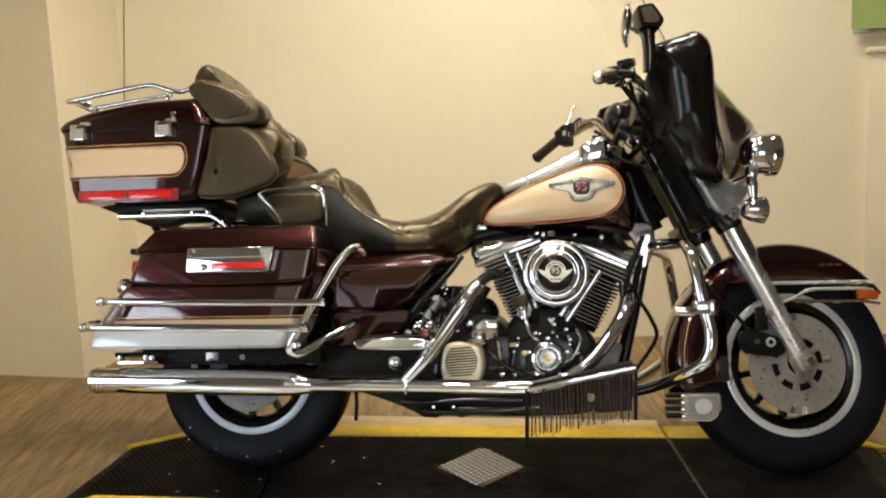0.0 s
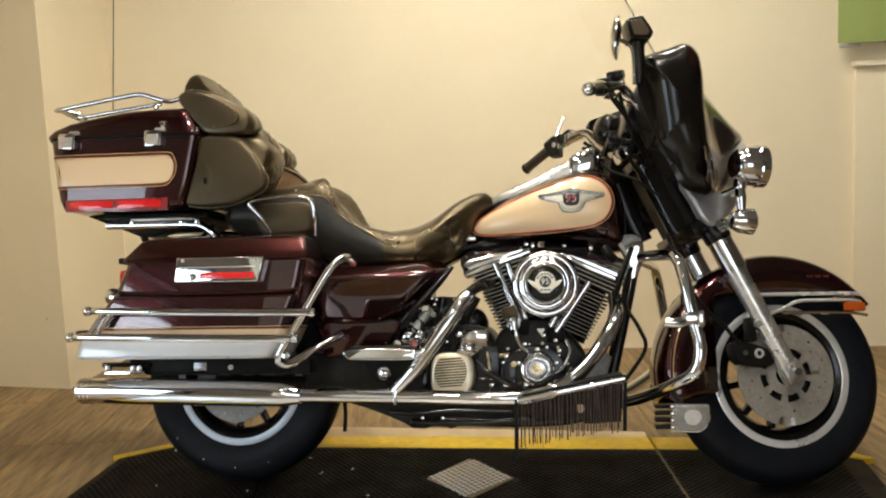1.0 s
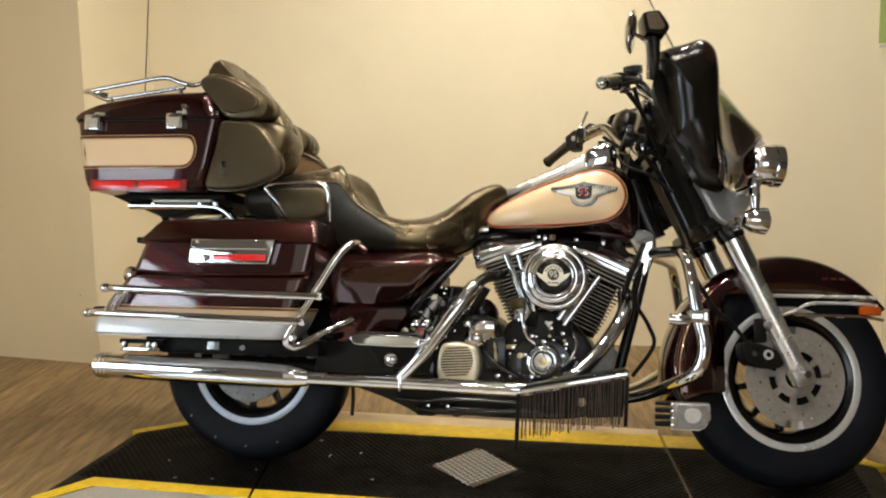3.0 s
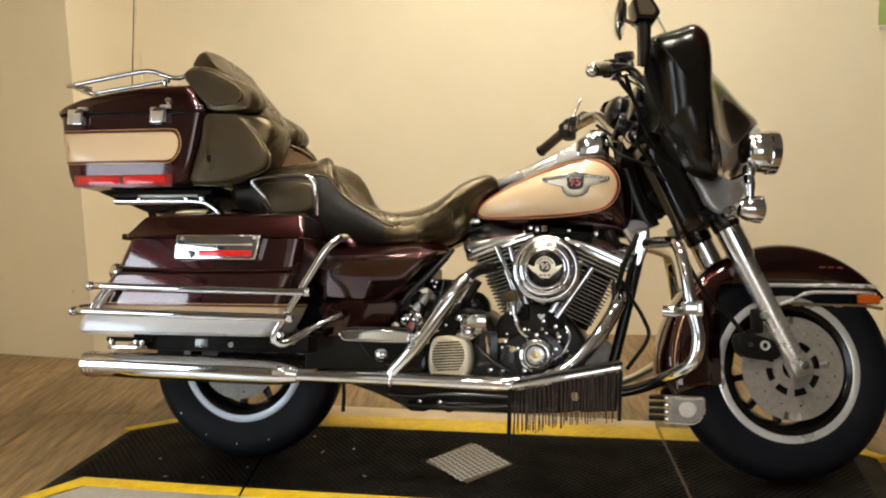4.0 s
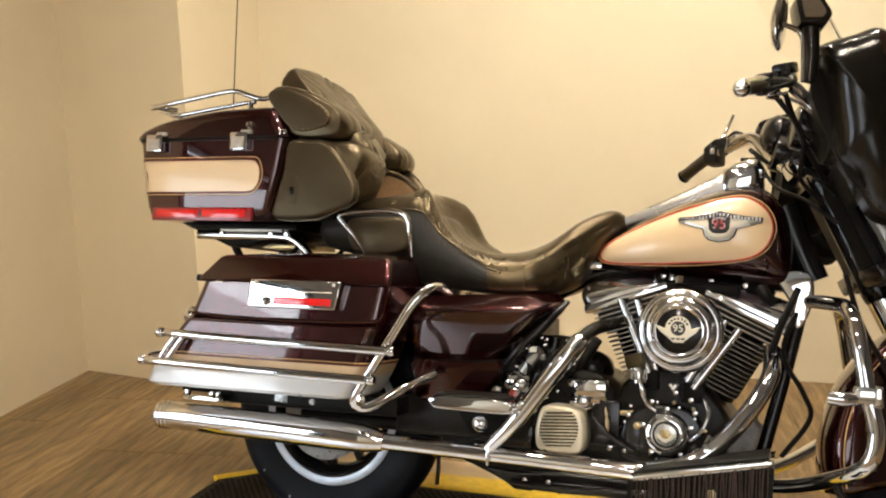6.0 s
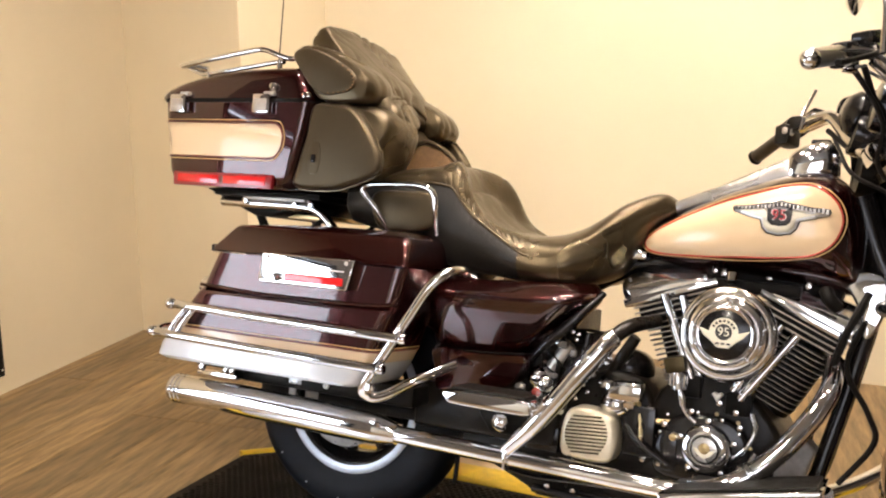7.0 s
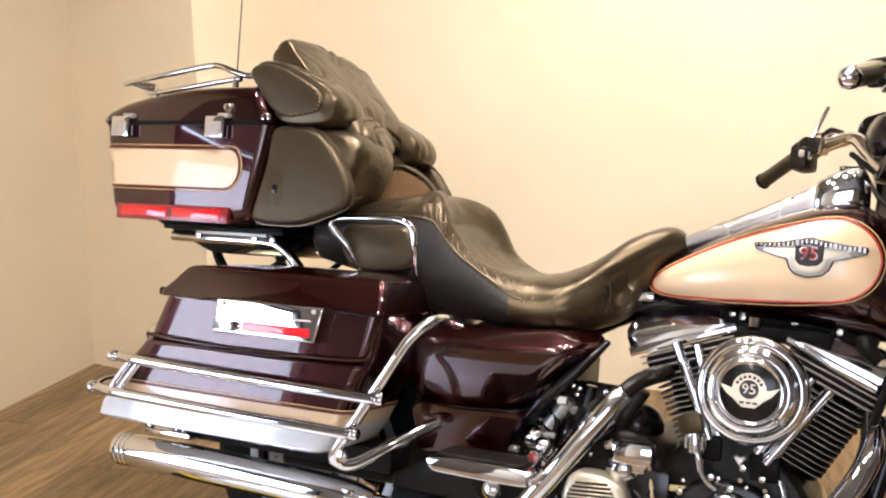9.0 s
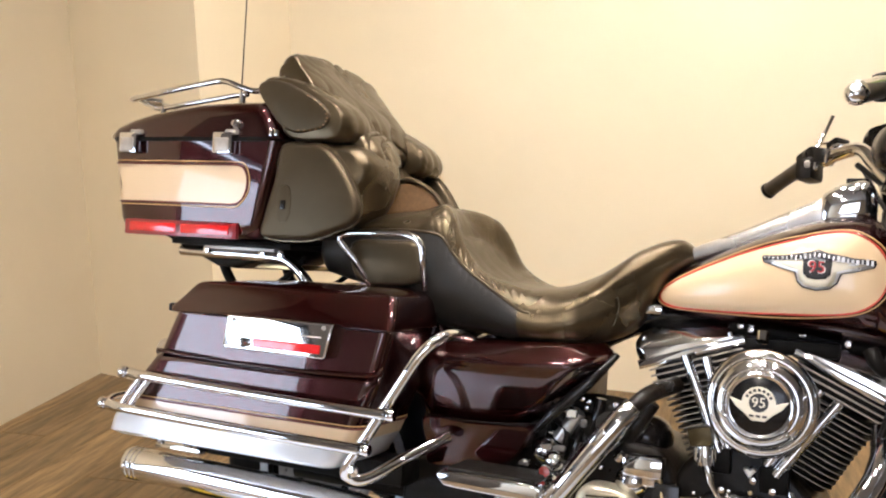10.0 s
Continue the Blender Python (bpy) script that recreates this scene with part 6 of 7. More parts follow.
def saddlebag(s):
    low = plain("saddlebag", rings_bm([bag_level(z, s) for z in (0.393, 0.398, 0.402, 0.416, 0.43, 0.439, 0.448)]), SILVER, "maroon hard saddlebag with pale lower panel", 60)
    part("band", rings_bm([bag_level(z, s) for z in (0.4485, 0.462, 0.476)]), CREAM, low, "champagne band", 60)
    part("case", rings_bm([bag_level(z, s) for z in (0.4765, 0.479, 0.50, 0.53, 0.55, 0.562, 0.566, 0.572, 0.578, 0.582, 0.60, 0.62, 0.645, 0.663, 0.666)]), MAROON, low, "glossy maroon case", 60)
    for z, m, r in ((0.4765, DARK_LINE, 0.002), (0.482, GOLD_LINE, 0.0012)):
        ring = [p for p in bag_level(z, s, -0.0003)]
        part("pinstripe", tube(ring, r, 6, per=1, closed=True), m, low)

    def lid(z, xa, xb, yo, r=0.045):
        return rect_ring(z, xa, xb, *((-yo, -0.17) if s < 0 else (0.17, yo)), r)
    ld = part("lid", rings_bm([lid(0.668, -0.228, 0.306, 0.380, 0.012), lid(0.671, -0.232, 0.309, 0.3835, 0.012), lid(0.68, -0.232, 0.309, 0.381, 0.012), lid(0.70, -0.214, 0.304, 0.371, 0.012), lid(0.72, -0.198, 0.299, 0.362, 0.012), lid(0.731, -0.188, 0.295, 0.356, 0.012), lid(0.736, -0.178, 0.290, 0.349, 0.012), lid(0.744, -0.09, 0.28, 0.31, 0.02), lid(0.750, 0.0, 0.25, 0.26, 0.02)]), MAROON, low, "glossy maroon lid", 28)
    part("hinge_block", box((-0.245, s * 0.33, 0.675), (0.03, 0.05, 0.018), 0.005), BLACK, ld)
    mk = part("side_reflector_plate", prism([(-0.058, 0.676), (0.196, 0.676), (0.180, 0.610), (0.174, 0.606), (-0.06, 0.606), (-0.066, 0.612)], s * 0.41, s * 0.372, 0.004), CHROME_OLD, low, "chrome latch plate with red reflector")
    part("red_strip", box((0.09, s * 0.411, 0.624), (0.158, 0.006, 0.018), 0.003), RED_LENS, mk, "red reflector strip")
    part("hinge_line", box((0.06, s * 0.411, 0.648), (0.22, 0.004, 0.003), 0.001, seg=1), STEEL, mk)
    part("knob", lathe([(0.0005, 0.012), (0.009, 0.010), (0.011, 0)], (-0.012, s * 0.41, 0.622), axis=(0, s, 0), n=16), CHROME, mk)
    for sx in (-0.04, 0.175):
        part("screw", lathe([(0.0005, 0.004), (0.004, 0.003), (0.005, 0)], (sx, s * 0.41, 0.667), axis=(0, s, 0), n=10), STEEL, mk)
    part("tail_reflector", lathe([(0.0005, 0.012), (0.022, 0.010), (0.026, 0.0), (0.026, -0.02)], (-0.305, s * 0.30, 0.575), axis=(-1, 0, 0.2), n=20), CHROME, low, "round chrome reflector at the back")
    part("latch_line", tube([(-0.25, s * 0.391, 0.584), (-0.1, s * 0.391, 0.578), (0.1, s * 0.391, 0.577), (0.27, s * 0.391, 0.583), (0.30, s * 0.388, 0.60)], 0.004, 8), MAROON, low)
    # chrome rails round the bag
    rl = plain("bag_rail", tube([(-0.312, s * 0.40, 0.53), (-0.27, s * 0.418, 0.529), (0.0, s * 0.42, 0.523), (0.325, s * 0.42, 0.518)], 0.0105, 12), CHROME, "chrome saddlebag guard rail")
    part("lower_rail", tube([(-0.362, s * 0.41, 0.457), (-0.31, s * 0.425, 0.456), (0.0, s * 0.428, 0.451), (0.275, s * 0.42, 0.447)], 0.011, 12), CHROME, rl)
    for (ex, ez, r) in ((-0.32, 0.53, 0.013), (-0.371, 0.457, 0.0135), (0.332, 0.518, 0.0125), (0.284, 0.447, 0.0125)):
        part("rail_cap", lathe([(0.0005, -0.011), (r * 0.8, -0.01), (r, -0.006), (r, 0.006), (r * 0.8, 0.01), (0.0005, 0.011)], (ex, s * 0.412, ez), axis=(1, 0, 0), n=16), CHROME, rl)
    for dx in (0.0, 0.024):
        part("rail_strut", tube([(-0.268 + dx, s * 0.41, 0.528), (-0.292 + dx, s * 0.415, 0.495), (-0.315 + dx, s * 0.42, 0.457)], 0.0075, 10), CHROME, rl)
    part("rail_loop", tube([(-0.365, s * 0.41, 0.459), (-0.375, s * 0.37, 0.468), (-0.36, s * 0.3, 0.47), (-0.33, s * 0.25, 0.47)], 0.008, 10), CHROME, rl)
    part("guard_tube", tube([(0.41, s * 0.25, 0.662), (0.415, s * 0.32, 0.672), (0.402, s * 0.368, 0.664), (0.372, s * 0.385, 0.63), (0.333, s * 0.39, 0.565), (0.283, s * 0.395, 0.48), (0.236, s * 0.392, 0.405), (0.234, s * 0.375, 0.38), (0.26, s * 0.35, 0.378), (0.31, s * 0.29, 0.415), (0.365, s * 0.21, 0.455)], 0.0118, 14), CHROME, rl, "chrome saddlebag guard tube")
    part("guard_bolt", lathe([(0.0005, 0.008), (0.01, 0.006), (0.011, 0)], (0.258, s * 0.40, 0.40), axis=(0, s, 0), n=12), CHROME_OLD, rl)


for s in (-1, 1):
    side_cover(s)
    saddlebag(s)

# top case
tp_z = [0.834, 0.842, 0.87, 0.95, 1.05]


def tp_level(z):
    xa = float(np.interp(z, tp_z, [-0.465, -0.487, -0.497, -0.508, -0.522]))
    xb = float(np.interp(z, tp_z, [-0.10, -0.092, -0.085, -0.066, -0.045]))
    hw = float(np.interp(z, tp_z, [0.262, 0.275, 0.281, 0.287, 0.292]))
    return rect_ring(z, xa, xb, -hw, hw, 0.028)


case2 = plain("top_case", rings_bm([tp_level(z) for z in (0.834, 0.838, 0.842, 0.87, 0.91, 0.95, 1.0, 1.05)]), MAROON, "maroon hard top case with champagne band and red reflector", 60)
rings = []
for x, zt, hw in ((-0.530, 1.062, 0.275), (-0.524, 1.075, 0.285), (-0.505, 1.089, 0.291), (-0.46, 1.104, 0.296), (-0.40, 1.117, 0.297), (-0.32, 1.129, 0.297), (-0.257, 1.136, 0.297), (-0.17, 1.139, 0.296), (-0.10, 1.139, 0.296), (-0.084, 1.135, 0.295), (-0.064, 1.10, 0.292), (-0.045, 1.062, 0.288)):
    zb, rc = 1.054, min(0.035, (zt - 1.054) * 0.6)
    ring = [(x, -hw, zb), (x, -hw, zt - rc)]
    for k in range(1, 5):
        a = radians(180 - 90 * k / 4)
        ring.append((x, -hw + 0.035 + 0.035 * math.cos(a), zt - rc + rc * math.sin(a)))
    ring += [(x, y, zt + 0.004 * (1 - (y / hw) ** 2)) for y in (-0.15, 0, 0.15)]
    ring += [(px, -py, pz) for px, py, pz in reversed(ring[:6])]
    rings.append(ring)
part("lid", rings_bm(rings), MAROON, case2, "maroon top case lid", 50)
part("seal", rings_bm([rect_ring(1.048, -0.532, -0.042, -0.296, 0.296, 0.05), rect_ring(1.057, -0.535, -0.04, -0.299, 0.299, 0.05)]), BLACK, case2)


def band_line(z0, z1, grown, s):
    """The edge of the painted band on one side: along the bottom, round the front end, back along the top and on to the back face."""
    e = grown
    end = [(p.x, p.z) for p in smooth_path([(-0.165, 0, z0 - e), (-0.143, 0, z0 + 0.006 - e), (-0.126 + e, 0, z0 + 0.028), (-0.1225 + e, 0, z1 - 0.028), (-0.136 + e, 0, z1 - 0.005 + e), (-0.16, 0, z1 + e)], 5)]
    low = [(x, z0 - e) for x in (-0.47, -0.42, -0.36, -0.30, -0.24, -0.20)]
    high = [(x, z1 + e) for x in (-0.20, -0.24, -0.30, -0.36, -0.42, -0.47)]
    return low + end + high


def case_wall(x, z, s, off):
    """A point on the case's side, or round its back corner, a little proud of the paint."""
    hw = float(np.interp(z, tp_z, [0.262, 0.275, 0.281, 0.287, 0.292]))
    return Vector((x, s * (hw + off), z))


for s in (-1, 1):
    z0, z1 = 0.908, 0.9965
    outline = band_line(z0, z1, 0.0, s)
    bm = bmesh.new()
    half = len(outline) // 2
    lo, hi = outline[:half], list(reversed(outline[half:]))
    # the back corner and a stretch of the back face
    def back(z):
        xa = float(np.interp(z, tp_z, [-0.465, -0.487, -0.497, -0.508, -0.522]))
        hw = float(np.interp(z, tp_z, [0.262, 0.275, 0.281, 0.287, 0.292]))
        r = 0.028
        pts = [Vector((xa - 0.0012, s * (hw - 0.12), z)), Vector((xa - 0.0012, s * (hw - r), z))]
        for a in (30, 60, 90):
            pts.append(Vector((xa + r - (r + 0.0012) * math.cos(radians(a)), s * (hw - r + (r + 0.0012) * math.sin(radians(a))), z)))
        return pts
    cols = [[p.lerp(q, u / 6) for u in range(7)] for p, q in zip(back(z0), back(z1))]
    for (xl, zl), (xh, zh) in zip(lo, hi):
        cols.append([case_wall(xl + (xh - xl) * u / 6, zl + (zh - zl) * u / 6, s, 0.0012) for u in range(7)])
    vs = [[bm.verts.new(p) for p in c] for c in cols]
    for a, b in zip(vs, vs[1:]):
        for u in range(6):
            bm.faces.new((a[u], b[u], b[u + 1], a[u + 1]))
    bnd = part("band", bm, CREAM, case2, "champagne band round the case")
    for e, m, r, name in ((0.0, DARK_LINE, 0.0022, "pinstripe"), (0.0062, GOLD_LINE, 0.0013, "pinstripe_gold")):
        line = back(z0 - e)[:5] + [case_wall(x, z, s, 0.0012) for x, z in band_line(z0, z1, e, s)] + list(reversed(back(z1 + e)[:5]))
        part(name, tube(line, r, 6, per=1), m, bnd)
    rf = part("reflector", box((-0.305, s * 0.281, 0.849), (0.322, 0.012, 0.036), 0.004), mat("dark red housing", (0.22, 0.01, 0.012), 0.3, coat=0.6), case2, "red side reflector")
    part("lens_a", box((-0.3825, s * 0.285, 0.85), (0.136, 0.008, 0.022), 0.003), RED_LENS, rf)
    part("lens_b", box((-0.232, s * 0.285, 0.85), (0.136, 0.008, 0.022), 0.003), RED_LENS, rf)
    part("lens_gap", box((-0.307, s * 0.2845, 0.85), (0.009, 0.006, 0.02), 0.002), DARK_LINE, rf)
    for lx in (-0.4535, -0.181):
        lt = part("latch", box((lx, s * 0.302, 1.043), (0.054, 0.018, 0.048), 0.006), CHROME, case2, "chrome lid latch")
        part("latch_tab", box((lx, s * 0.311, 1.038), (0.038, 0.006, 0.032), 0.003), STEEL, lt)
        part("latch_lip", box((lx + 0.02, s * 0.302, 1.068), (0.03, 0.014, 0.01), 0.003), STEEL, lt)
    part("lock", lathe([(0.0005, 0.014), (0.007, 0.013), (0.011, 0.006), (0.012, 0.0)], (-0.152, s * 0.297, 1.085), axis=(0, s, 0.1), n=16), CHROME, case2, "chrome key lock")
    for lx in (-0.062, -0.048):
        part("hinge_pin", box((lx, s * 0.294, 1.066), (0.008, 0.008, 0.012), 0.002), CHROME, case2)
    # speaker pods, arm rests
    tip = [(0.08, 1.055), (0.14, 1.04), (0.168, 1.0), (0.158, 0.95), (0.135, 0.905), (0.115, 0.872), (0.08, 0.85)] if s < 0 else [(0.03, 1.045), (0.06, 1.015), (0.09, 0.97), (0.10, 0.92), (0.095, 0.885), (0.07, 0.868)]
    pod = part("speaker_pod", cushion([(-0.068, 1.045), (0.0, 1.052), *tip, (-0.02, 0.84), (-0.085, 0.85), (-0.10, 0.87), (-0.085, 0.95)], s * 0.262, s * 0.09, 0.84, lump=0.02, seed=9), LEATHER, case2, "black leather speaker pod")
    po = round_outline([(-0.045, 1.042), (0.01, 1.046), (0.06, 1.042), (0.104, 1.006), (0.143, 0.95), (0.158, 0.908), (0.141, 0.878), (0.084, 0.854), (0.025, 0.838), (-0.08, 0.841), (-0.079, 0.89), (-0.058, 0.967)], 4)
    part("pod_panel", prism(po, s * 0.283, s * 0.25, 0.012, 3), VINYL, pod, "flat black outer panel")
    part("pod_piping", tube([(x, s * 0.262, z) for x, z in grow(po, 0.001)], 0.003, 6, per=1, closed=True), LEATHER, pod)
    part("pod_switch", prism(round_outline([(-0.040, 0.948), (-0.026, 0.956), (-0.012, 0.948), (-0.007, 0.915), (-0.012, 0.882), (-0.026, 0.874), (-0.040, 0.882), (-0.045, 0.915)], 3), s * 0.2848, s * 0.262, 0.002, 2), VINYL, pod)
    part("switch_knob", box((-0.026, s * 0.2855, 0.912), (0.013, 0.006, 0.02), 0.003), BLACK_GLOSS, pod)
    dx, dz = (-0.022, -0.03) if s > 0 else (0, 0)
    arm = [(-0.128, 1.166), (-0.112, 1.192), (-0.07, 1.198), (0.0, 1.180), (0.055, 1.153), (0.094, 1.128), (0.113, 1.10), (0.113, 1.072), (0.09, 1.052), (0.01, 1.050), (-0.036, 1.059), (-0.068, 1.088), (-0.104, 1.132)]
    rest = part("arm_rest", cushion([(x + dx, z + dz) for x, z in arm], s * 0.277, s * 0.15, 0.86, per=10, lump=0.03, seed=3 + s, fold=0.004, along=(0.9, 0.3, -0.3), pitch=0.04), LEATHER, case2, "black padded arm rest")
    flank = [(-0.114, 1.166), (-0.095, 1.184), (-0.045, 1.180), (0.019, 1.152), (0.064, 1.123), (0.074, 1.098), (0.059, 1.080), (0.025, 1.072), (-0.01, 1.069), (-0.052, 1.088), (-0.092, 1.132)]
    part("arm_panel", prism(round_outline([(x + dx, z + dz) for x, z in flank], 4), s * 0.284, s * 0.262, 0.006, 3), VINYL, rest, "flat stitched side of the arm rest")
    stitches = smooth_path([(0.019, 0, 1.148), (0.052, 0, 1.128), (0.068, 0, 1.108), (0.068, 0, 1.092), (0.055, 0, 1.079), (0.03, 0, 1.073), (0.0, 0, 1.073)], 4)
    for k, p in enumerate(stitches[::2]):
        part("stitch", box((p.x + dx, s * 0.2845, p.z + dz), (0.005, 0.002, 0.003), 0.0006, seg=1), TAN, rest)
grille = part("pod_grille", prism(round_outline([(0.01, 0.92), (0.03, 0.975), (0.075, 1.003), (0.125, 0.99), (0.17, 0.955), (0.19, 0.91), (0.10, 0.89)], 4), 0.085, 0.125, 0.008), TAN, case2, "brown speaker grille")
part("grille_rim", tube([(0.005, 0.084, 0.92), (0.027, 0.084, 0.978), (0.075, 0.084, 1.008), (0.128, 0.084, 0.994), (0.174, 0.084, 0.958), (0.196, 0.084, 0.91)], 0.006, 8), VINYL, case2)
part("backrest", cushion([(-0.165, 1.19), (-0.16, 1.235), (-0.142, 1.272), (-0.118, 1.287), (-0.096, 1.278), (-0.073, 1.247), (-0.035, 1.205), (0.0, 1.165), (0.03, 1.125), (0.05, 1.07), (0.03, 1.035), (-0.03, 1.04), (-0.09, 1.075), (-0.14, 1.13)], -0.175, 0.205, 0.74, per=16, lump=0.05, seed=2, fold=0.016, along=(0.45, 1.0, 0.5), pitch=0.07), LEATHER, case2, "black leather passenger backrest")
part("backrest_side", cushion([(-0.06, 1.10), (-0.02, 1.13), (0.05, 1.115), (0.105, 1.09), (0.14, 1.055), (0.155, 1.02), (0.13, 1.005), (0.06, 1.02), (-0.01, 1.05)], -0.215, -0.06, 0.74, per=12, lump=0.05, seed=4, fold=0.007, along=(0.9, 0.5, -0.6), pitch=0.05), LEATHER, case2, "leather roll below the backrest")

# luggage rack on the lid
rack = part("luggage_rack", tube([(-0.50, -0.15, 1.166), (-0.535, -0.165, 1.17), (-0.556, -0.185, 1.168), (-0.545, -0.205, 1.164), (-0.499, -0.21, 1.17), (-0.40, -0.21, 1.185), (-0.292, -0.21, 1.2005), (-0.257, -0.21, 1.1995), (-0.222, -0.21, 1.188), (-0.182, -0.207, 1.177), (-0.154, -0.20, 1.183), (-0.104, -0.19, 1.209)], 0.0072, 10), CHROME, case2, "chrome luggage rack")
part("rack_left", tube([(-0.46, 0.16, 1.165), (-0.53, 0.175, 1.172), (-0.555, 0.185, 1.172), (-0.54, 0.2, 1.172), (-0.45, 0.21, 1.185), (-0.30, 0.21, 1.203), (-0.265, 0.21, 1.20), (-0.22, 0.21, 1.18), (-0.18, 0.205, 1.19), (-0.145, 0.19, 1.205)], 0.0075, 10), CHROME, rack)
part("rack_back", tube([(-0.553, -0.185, 1.172), (-0.56, -0.1, 1.172), (-0.56, 0.1, 1.172), (-0.553, 0.185, 1.172)], 0.0075, 10), CHROME, rack)
for y in (-0.19, -0.06, 0.06, 0.19):
    part("rack_bar", tube([(-0.55, y, 1.17), (-0.50, y, 1.15), (-0.466, y, 1.143), (-0.35, y, 1.157), (-0.231, y, 1.172), (-0.21, y, 1.172)], 0.0062, 10), CHROME, rack)
for y in (-0.19, 0.19):
    for x, z in ((-0.46, 1.135), (-0.225, 1.165)):
        part("rack_foot", tube([(x, y, z - 0.012), (x, y, z), (x, y, z + 0.012)], 0.008, 10, per=2), CHROME, rack)
part("antenna", tube([(-0.48, 0.31, 0.86), (-0.58, 0.345, 0.87), (-0.64, 0.36, 0.90), (-0.648, 0.36, 1.0), (-0.653, 0.36, 1.3), (-0.662, 0.36, 2.0)], [0.007, 0.007, 0.007, 0.004, 0.002, 0.0016], 8), BLACK, case2, "thin black whip antenna")
# support under the top case
sup = plain("top_case_support", tube([(-0.39, -0.17, 0.80), (-0.28, -0.172, 0.799), (-0.12, -0.172, 0.797), (-0.07, -0.172, 0.785), (-0.03, -0.17, 0.75), (-0.01, -0.165, 0.72)], 0.0125, 12), CHROME, "chrome top case support tube")
part("support_left", tube([(-0.39, 0.17, 0.80), (-0.28, 0.172, 0.799), (-0.12, 0.172, 0.797), (-0.07, 0.172, 0.785), (-0.03, 0.17, 0.75), (-0.01, 0.165, 0.72)], 0.0125, 12), CHROME, sup)
part("plate", box((-0.22, 0, 0.822), (0.34, 0.42, 0.014), 0.004), BLACK, sup)
part("side_plate", box((-0.2, -0.19, 0.818), (0.2, 0.02, 0.02), 0.004), STEEL, sup)
part("tail_wedge", prism([(-0.47, 0.834), (-0.10, 0.834), (-0.14, 0.80), (-0.24, 0.765), (-0.30, 0.768)], -0.15, 0.15, 0.008), BLACK, sup)
for y in (-0.13, 0.13):
    part("strut", tube([(-0.30, y, 0.79), (-0.28, y, 0.75), (-0.24, y, 0.70)], 0.012, 10), BLACK, sup)
    part("strut_b", tube([(-0.06, y, 0.80), (-0.10, y, 0.76), (-0.16, y, 0.72)], 0.007, 10), BLACK, sup)
part("cross_plate", box((-0.16, 0, 0.775), (0.14, 0.2, 0.012), 0.003), BRASS, sup)
for bx in (-0.30, -0.14, -0.09):
    part("bolt", lathe([(0.0005, 0.008), (0.008, 0.007), (0.009, 0)], (bx, -0.185, 0.806), n=10), CHROME, sup)
part("rear_lamp", box((-0.36, 0, 0.62), (0.08, 0.16, 0.1), 0.02), RED_LENS, sup, "red tail lamp")
part("fender_panel", prism(round_outline([(-0.30, 0.70), (0.1, 0.74), (0.3, 0.70), (0.32, 0.5), (0.1, 0.6), (-0.2, 0.58), (-0.33, 0.5)], 4), -0.15, 0.15, 0.02), MAROON, sup, "maroon rear fender panel")


# ---- mat on the floor ----
def flat(outline, z0, z1, bevel=0.003):
    bm = prism(outline, 0, z1 - z0, bevel, 2)
    bmesh.ops.transform(bm, matrix=Matrix(((1, 0, 0, 0), (0, 0, 1, 0), (0, 1, 0, z0), (0, 0, 0, 1))), verts=bm.verts)
    return bm


rubber = thing("rubber_mat", pose(0, 0, 0), "black ribbed rubber mat with yellow borders on the wood floor", "mat")
LEFT, RIGHT = (0.05, -0.17), (1.342, -0.13)


def seam_x(s, y, d=0.0):
    return s[0] + s[1] * y + d


part("section", flat([(-0.515, -0.95), (seam_x(LEFT, -0.95, -0.003), -0.95), (seam_x(LEFT, 0.29, -0.003), 0.29), (-0.36, 0.29), (-0.515, 0.165)], -0.02, -0.001, 0.004), RUBBER_MAT, rubber)
part("section", flat([(seam_x(LEFT, -0.95, 0.003), -0.95), (seam_x(RIGHT, -0.95, -0.003), -0.95), (seam_x(RIGHT, 0.29, -0.003), 0.29), (seam_x(LEFT, 0.29, 0.003), 0.29)], -0.02, -0.001, 0.004), RUBBER_MAT, rubber)
part("section", flat([(seam_x(RIGHT, -0.95, 0.003), -0.95), (1.93, -0.95), (1.93, 0.20), (1.77, 0.29), (seam_x(RIGHT, 0.29, 0.003), 0.29)], -0.02, -0.001, 0.004), RUBBER_MAT, rubber)
part("yellow_far", flat([(-0.515, 0.165), (-0.36, 0.29), (0.0, 0.286), (seam_x(RIGHT, 0.29, -0.004), 0.286), (seam_x(RIGHT, 0.40, -0.004), 0.405), (-0.01, 0.402), (-0.30, 0.395), (-0.545, 0.185)], -0.02, 0.001, 0.004), YELLOW, rubber, "yellow rubber border strip")
part("yellow_far", flat([(seam_x(RIGHT, 0.29, 0.004), 0.286), (1.77, 0.29), (1.93, 0.20), (1.965, 0.215), (1.79, 0.40), (seam_x(RIGHT, 0.40, 0.004), 0.405)], -0.02, 0.001, 0.004), YELLOW, rubber, "yellow rubber border strip")
part("yellow_near", flat([(-0.53, -0.42), (-0.43, -0.25), (seam_x(LEFT, -0.26, -0.004), -0.265), (seam_x(LEFT, -0.33, -0.004), -0.325), (-0.395, -0.31), (-0.49, -0.44)], -0.015, 0.003, 0.003), YELLOW, rubber, "yellow rubber border strip")
part("yellow_near", flat([(seam_x(LEFT, -0.26, 0.004), -0.265), (1.84, -0.28), (1.84, -0.345), (seam_x(LEFT, -0.33, 0.004), -0.328)], -0.015, 0.003, 0.003), YELLOW, rubber, "yellow rubber border strip")
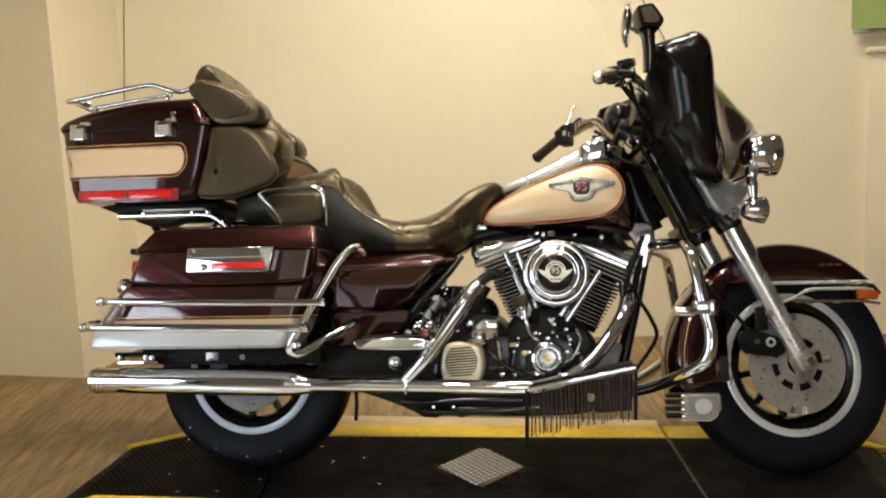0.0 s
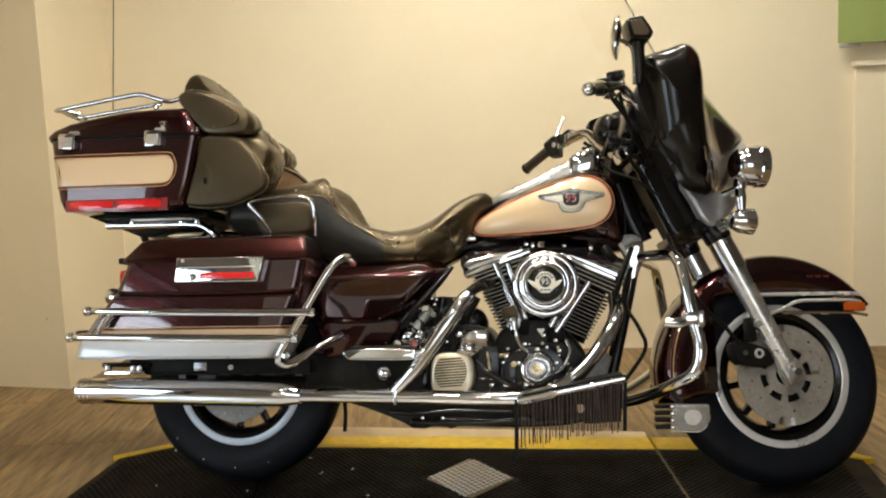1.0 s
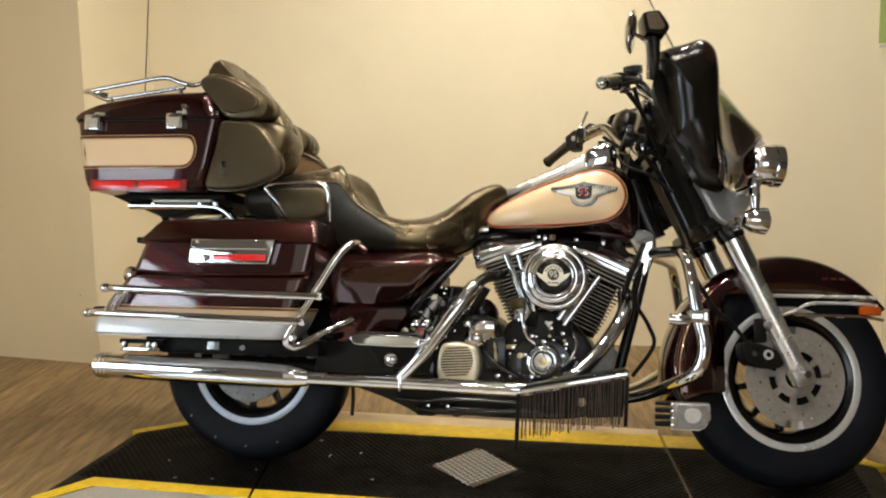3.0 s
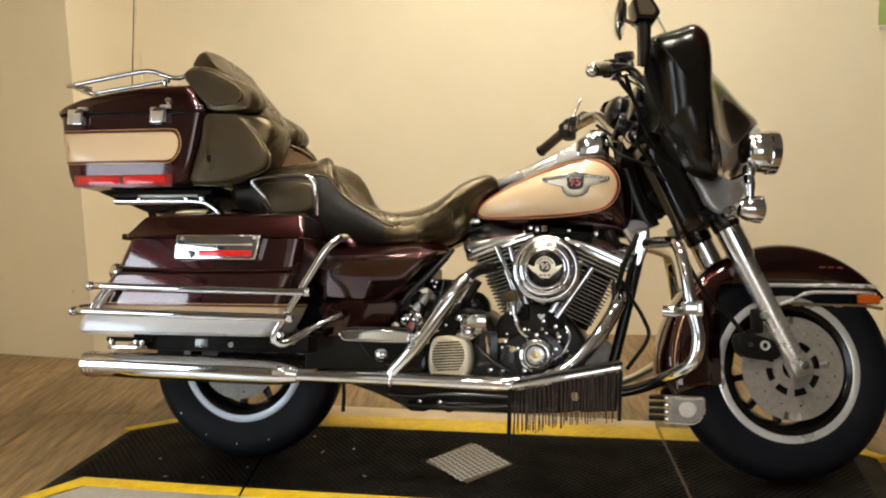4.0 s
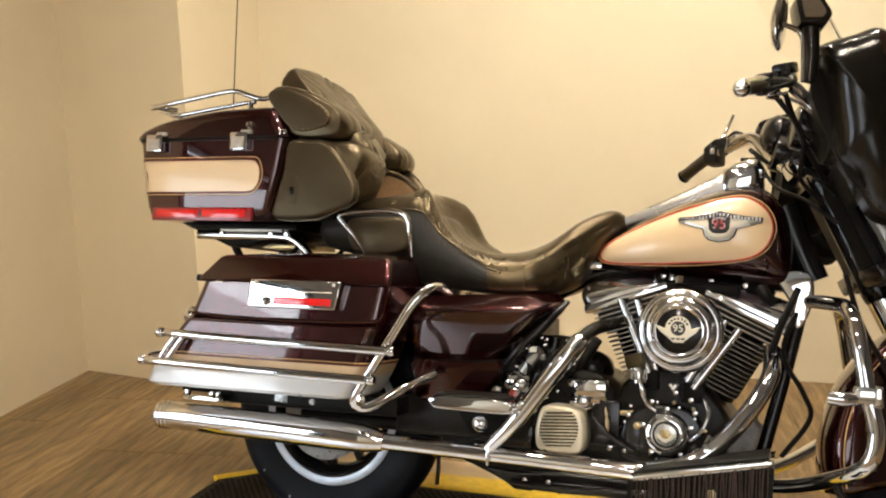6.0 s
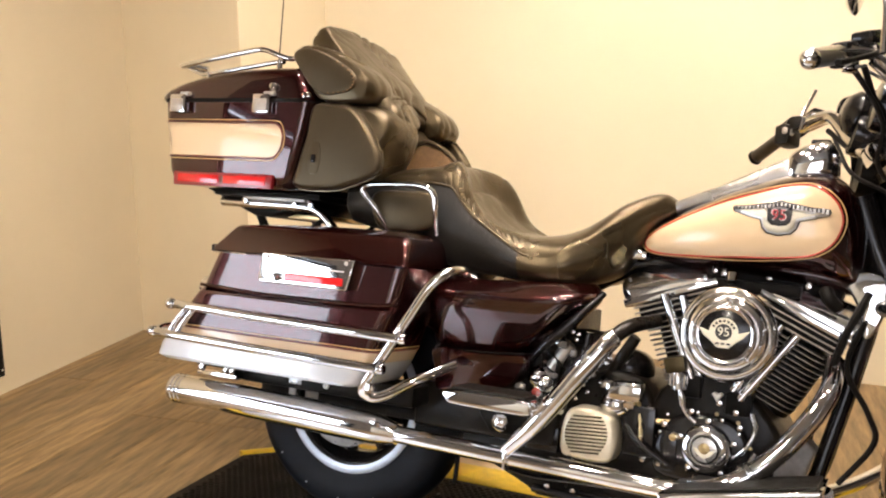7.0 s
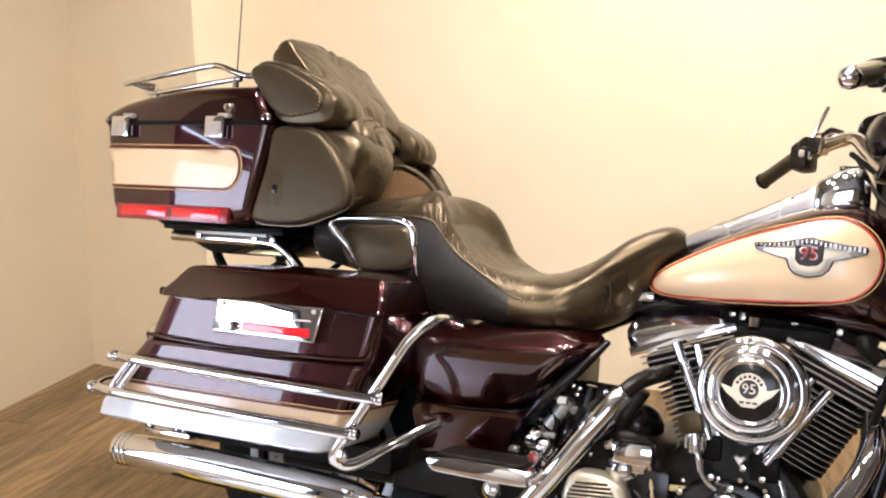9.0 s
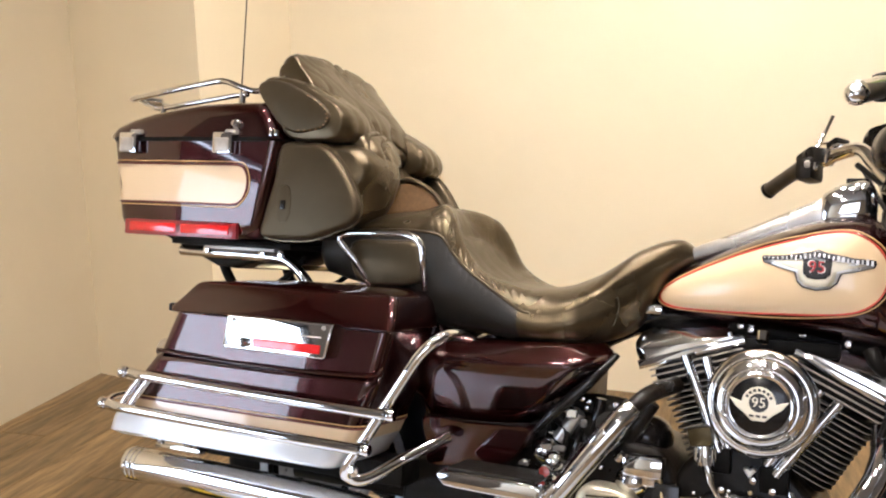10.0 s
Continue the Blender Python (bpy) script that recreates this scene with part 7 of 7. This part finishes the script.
plate = part("tread_panel", flat([(-0.48, -0.94), (-0.48, -0.448), (-0.385, -0.316), (0.5, -0.337), (1.84, -0.35), (1.84, -0.94)], -0.015, 0.002, 0.002), PLATE_PALE, rubber, "pale metal tread panel")
part("pale_far", flat([(-0.30, 0.398), (-0.02, 0.405), (seam_x(RIGHT, 0.40, -0.004), 0.408), (1.285, 0.50), (0.6, 0.53), (0.0, 0.55), (-0.22, 0.53)], -0.02, -0.012, 0.003), mat("pale worn rubber", (0.62, 0.47, 0.30), 0.6, var=0.1, scale=14, bump=0.1, bscale=200), rubber, "pale worn border strip behind the yellow one")
dia = part("diamond_inset", flat([(0.581, 0.003), (0.737, -0.148), (0.848, 0.012), (0.694, 0.175)], -0.015, 0.0035, 0.002), PLATE, rubber, "diamond tread plate inset")
lug = None


def lug_mesh(material):
    bm = bmesh.new()
    bmesh.ops.create_uvsphere(bm, u_segments=8, v_segments=4, radius=1)
    bmesh.ops.scale(bm, vec=(0.0105, 0.004, 0.003), verts=bm.verts)
    me = bpy.data.meshes.new("lug")
    bm.to_mesh(me)
    bm.free()
    me.materials.append(material)
    return me


lug = lug_mesh(LIP)
for i in range(-5, 6):
    for j in range(-5, 6):
        u, v = i / 5.6, j / 5.6
        x, y = 0.715 + 0.0665 * (u + v) - 0.001 + 0.067 * 0.0, 0.0105 + 0.0805 * (v - u)
        if max(abs(u), abs(v)) < 0.96:
            o = new("lug", lug)
            o.parent = dia
            o.matrix_basis = pose(x, y, 0.0036, 0, 0, 45 if (i + j) % 2 else -45)
part("seam_strip", flat([(seam_x(RIGHT, -0.26, -0.003), -0.26), (seam_x(RIGHT, -0.26, 0.003), -0.26), (seam_x(RIGHT, 0.29, 0.003), 0.29), (seam_x(RIGHT, 0.29, -0.003), 0.29)], -0.015, -0.0004, 0), mat("pale seam tape", (0.12, 0.08, 0.045), 0.6, var=0.2), rubber, "pale seam between mat sections")
# raised ribs of the mat, one joined field
bm = bmesh.new()
vs, fs = [], []
y = -0.235
row = 0
while y < 0.275:
    x = -0.48 + (0.011 if row % 2 else 0)
    while x < 1.86:
        if not (abs(x - 0.716) / 0.155 + abs(y - 0.012) / 0.18 < 1) and abs(x - seam_x(LEFT, y)) > 0.009 and abs(x - seam_x(RIGHT, y)) > 0.009 and x - 1.2 * (y - 0.16) > -0.49:
            b = len(vs)
            h, w, d = 0.0022, 0.0078, 0.0044
            vs += [(x - w, y - d, -0.001), (x + w, y - d, -0.001), (x + w, y + d, -0.001), (x - w, y + d, -0.001), (x - w * 0.6, y - d * 0.5, h - 0.001), (x + w * 0.6, y - d * 0.5, h - 0.001), (x + w * 0.6, y + d * 0.5, h - 0.001), (x - w * 0.6, y + d * 0.5, h - 0.001)]
            fs += [(b, b + 1, b + 5, b + 4), (b + 1, b + 2, b + 6, b + 5), (b + 2, b + 3, b + 7, b + 6), (b + 3, b, b + 4, b + 7), (b + 4, b + 5, b + 6, b + 7)]
        x += 0.022
    y += 0.0132
    row += 1
bm.free()
me = bpy.data.meshes.new("rib_field")
me.from_pydata(vs, [], fs)
me.materials.append(RUBBER_MAT)
ribs = new("rib_field", me)
ribs.parent = rubber
tagged(ribs, "raised rubber ribs", kind="stuff")
random.seed(11)
for k in range(10):
    x, y = random.uniform(-0.40, 1.0), random.uniform(-0.22, 0.25)
    part("scuff", box((x, y, 0.0008), (random.uniform(0.006, 0.02), random.uniform(0.004, 0.008), 0.0006), 0, rot=Matrix.Rotation(random.uniform(0, 3), 4, "Z")), PALE_INK, rubber)

# ---- wood floor: separate boards ----
floor = thing("floor", pose(-1.6, 0.2, FLOOR_Z, 0, 0, 9), "oak laminate floor of long boards", "floor", kind="structure")
part("subfloor", box((1.4, -2.0, -0.06), (9.5, 9.0, 0.1), 0), mat("dark joint", (0.05, 0.03, 0.016), 0.7), floor)
board_meshes = {}
random.seed(3)
WB = 0.19


def board_at(x, y0, y1):
    key = round(y1 - y0, 2)
    if key not in board_meshes:
        L = key
        bm = bmesh.new()
        bmesh.ops.create_cube(bm, size=1)
        bmesh.ops.scale(bm, vec=(WB - 0.0015, L - 0.0015, 0.01), verts=bm.verts)
        top = [e for e in bm.edges if e.verts[0].co.z > 0 and e.verts[1].co.z > 0]
        bmesh.ops.bevel(bm, geom=top, offset=0.0012, segments=1, affect="EDGES")
        me = bpy.data.meshes.new("floor_board")
        bm.to_mesh(me)
        bm.free()
        me.materials.append(OAK)
        board_meshes[key] = me
    o = new("floor_board", board_meshes[key])
    o.parent = floor
    o.matrix_basis = Matrix.Translation((x, (y0 + y1) / 2, -0.005))


for i in range(-7, 34):
    x = i * WB
    y = 2.6
    L0 = random.choice((0.4, 0.7, 1.0, 1.28))
    while y > -4.6:
        board_at(x, max(y - L0, -4.7), y)
        y -= L0
        L0 = 1.28
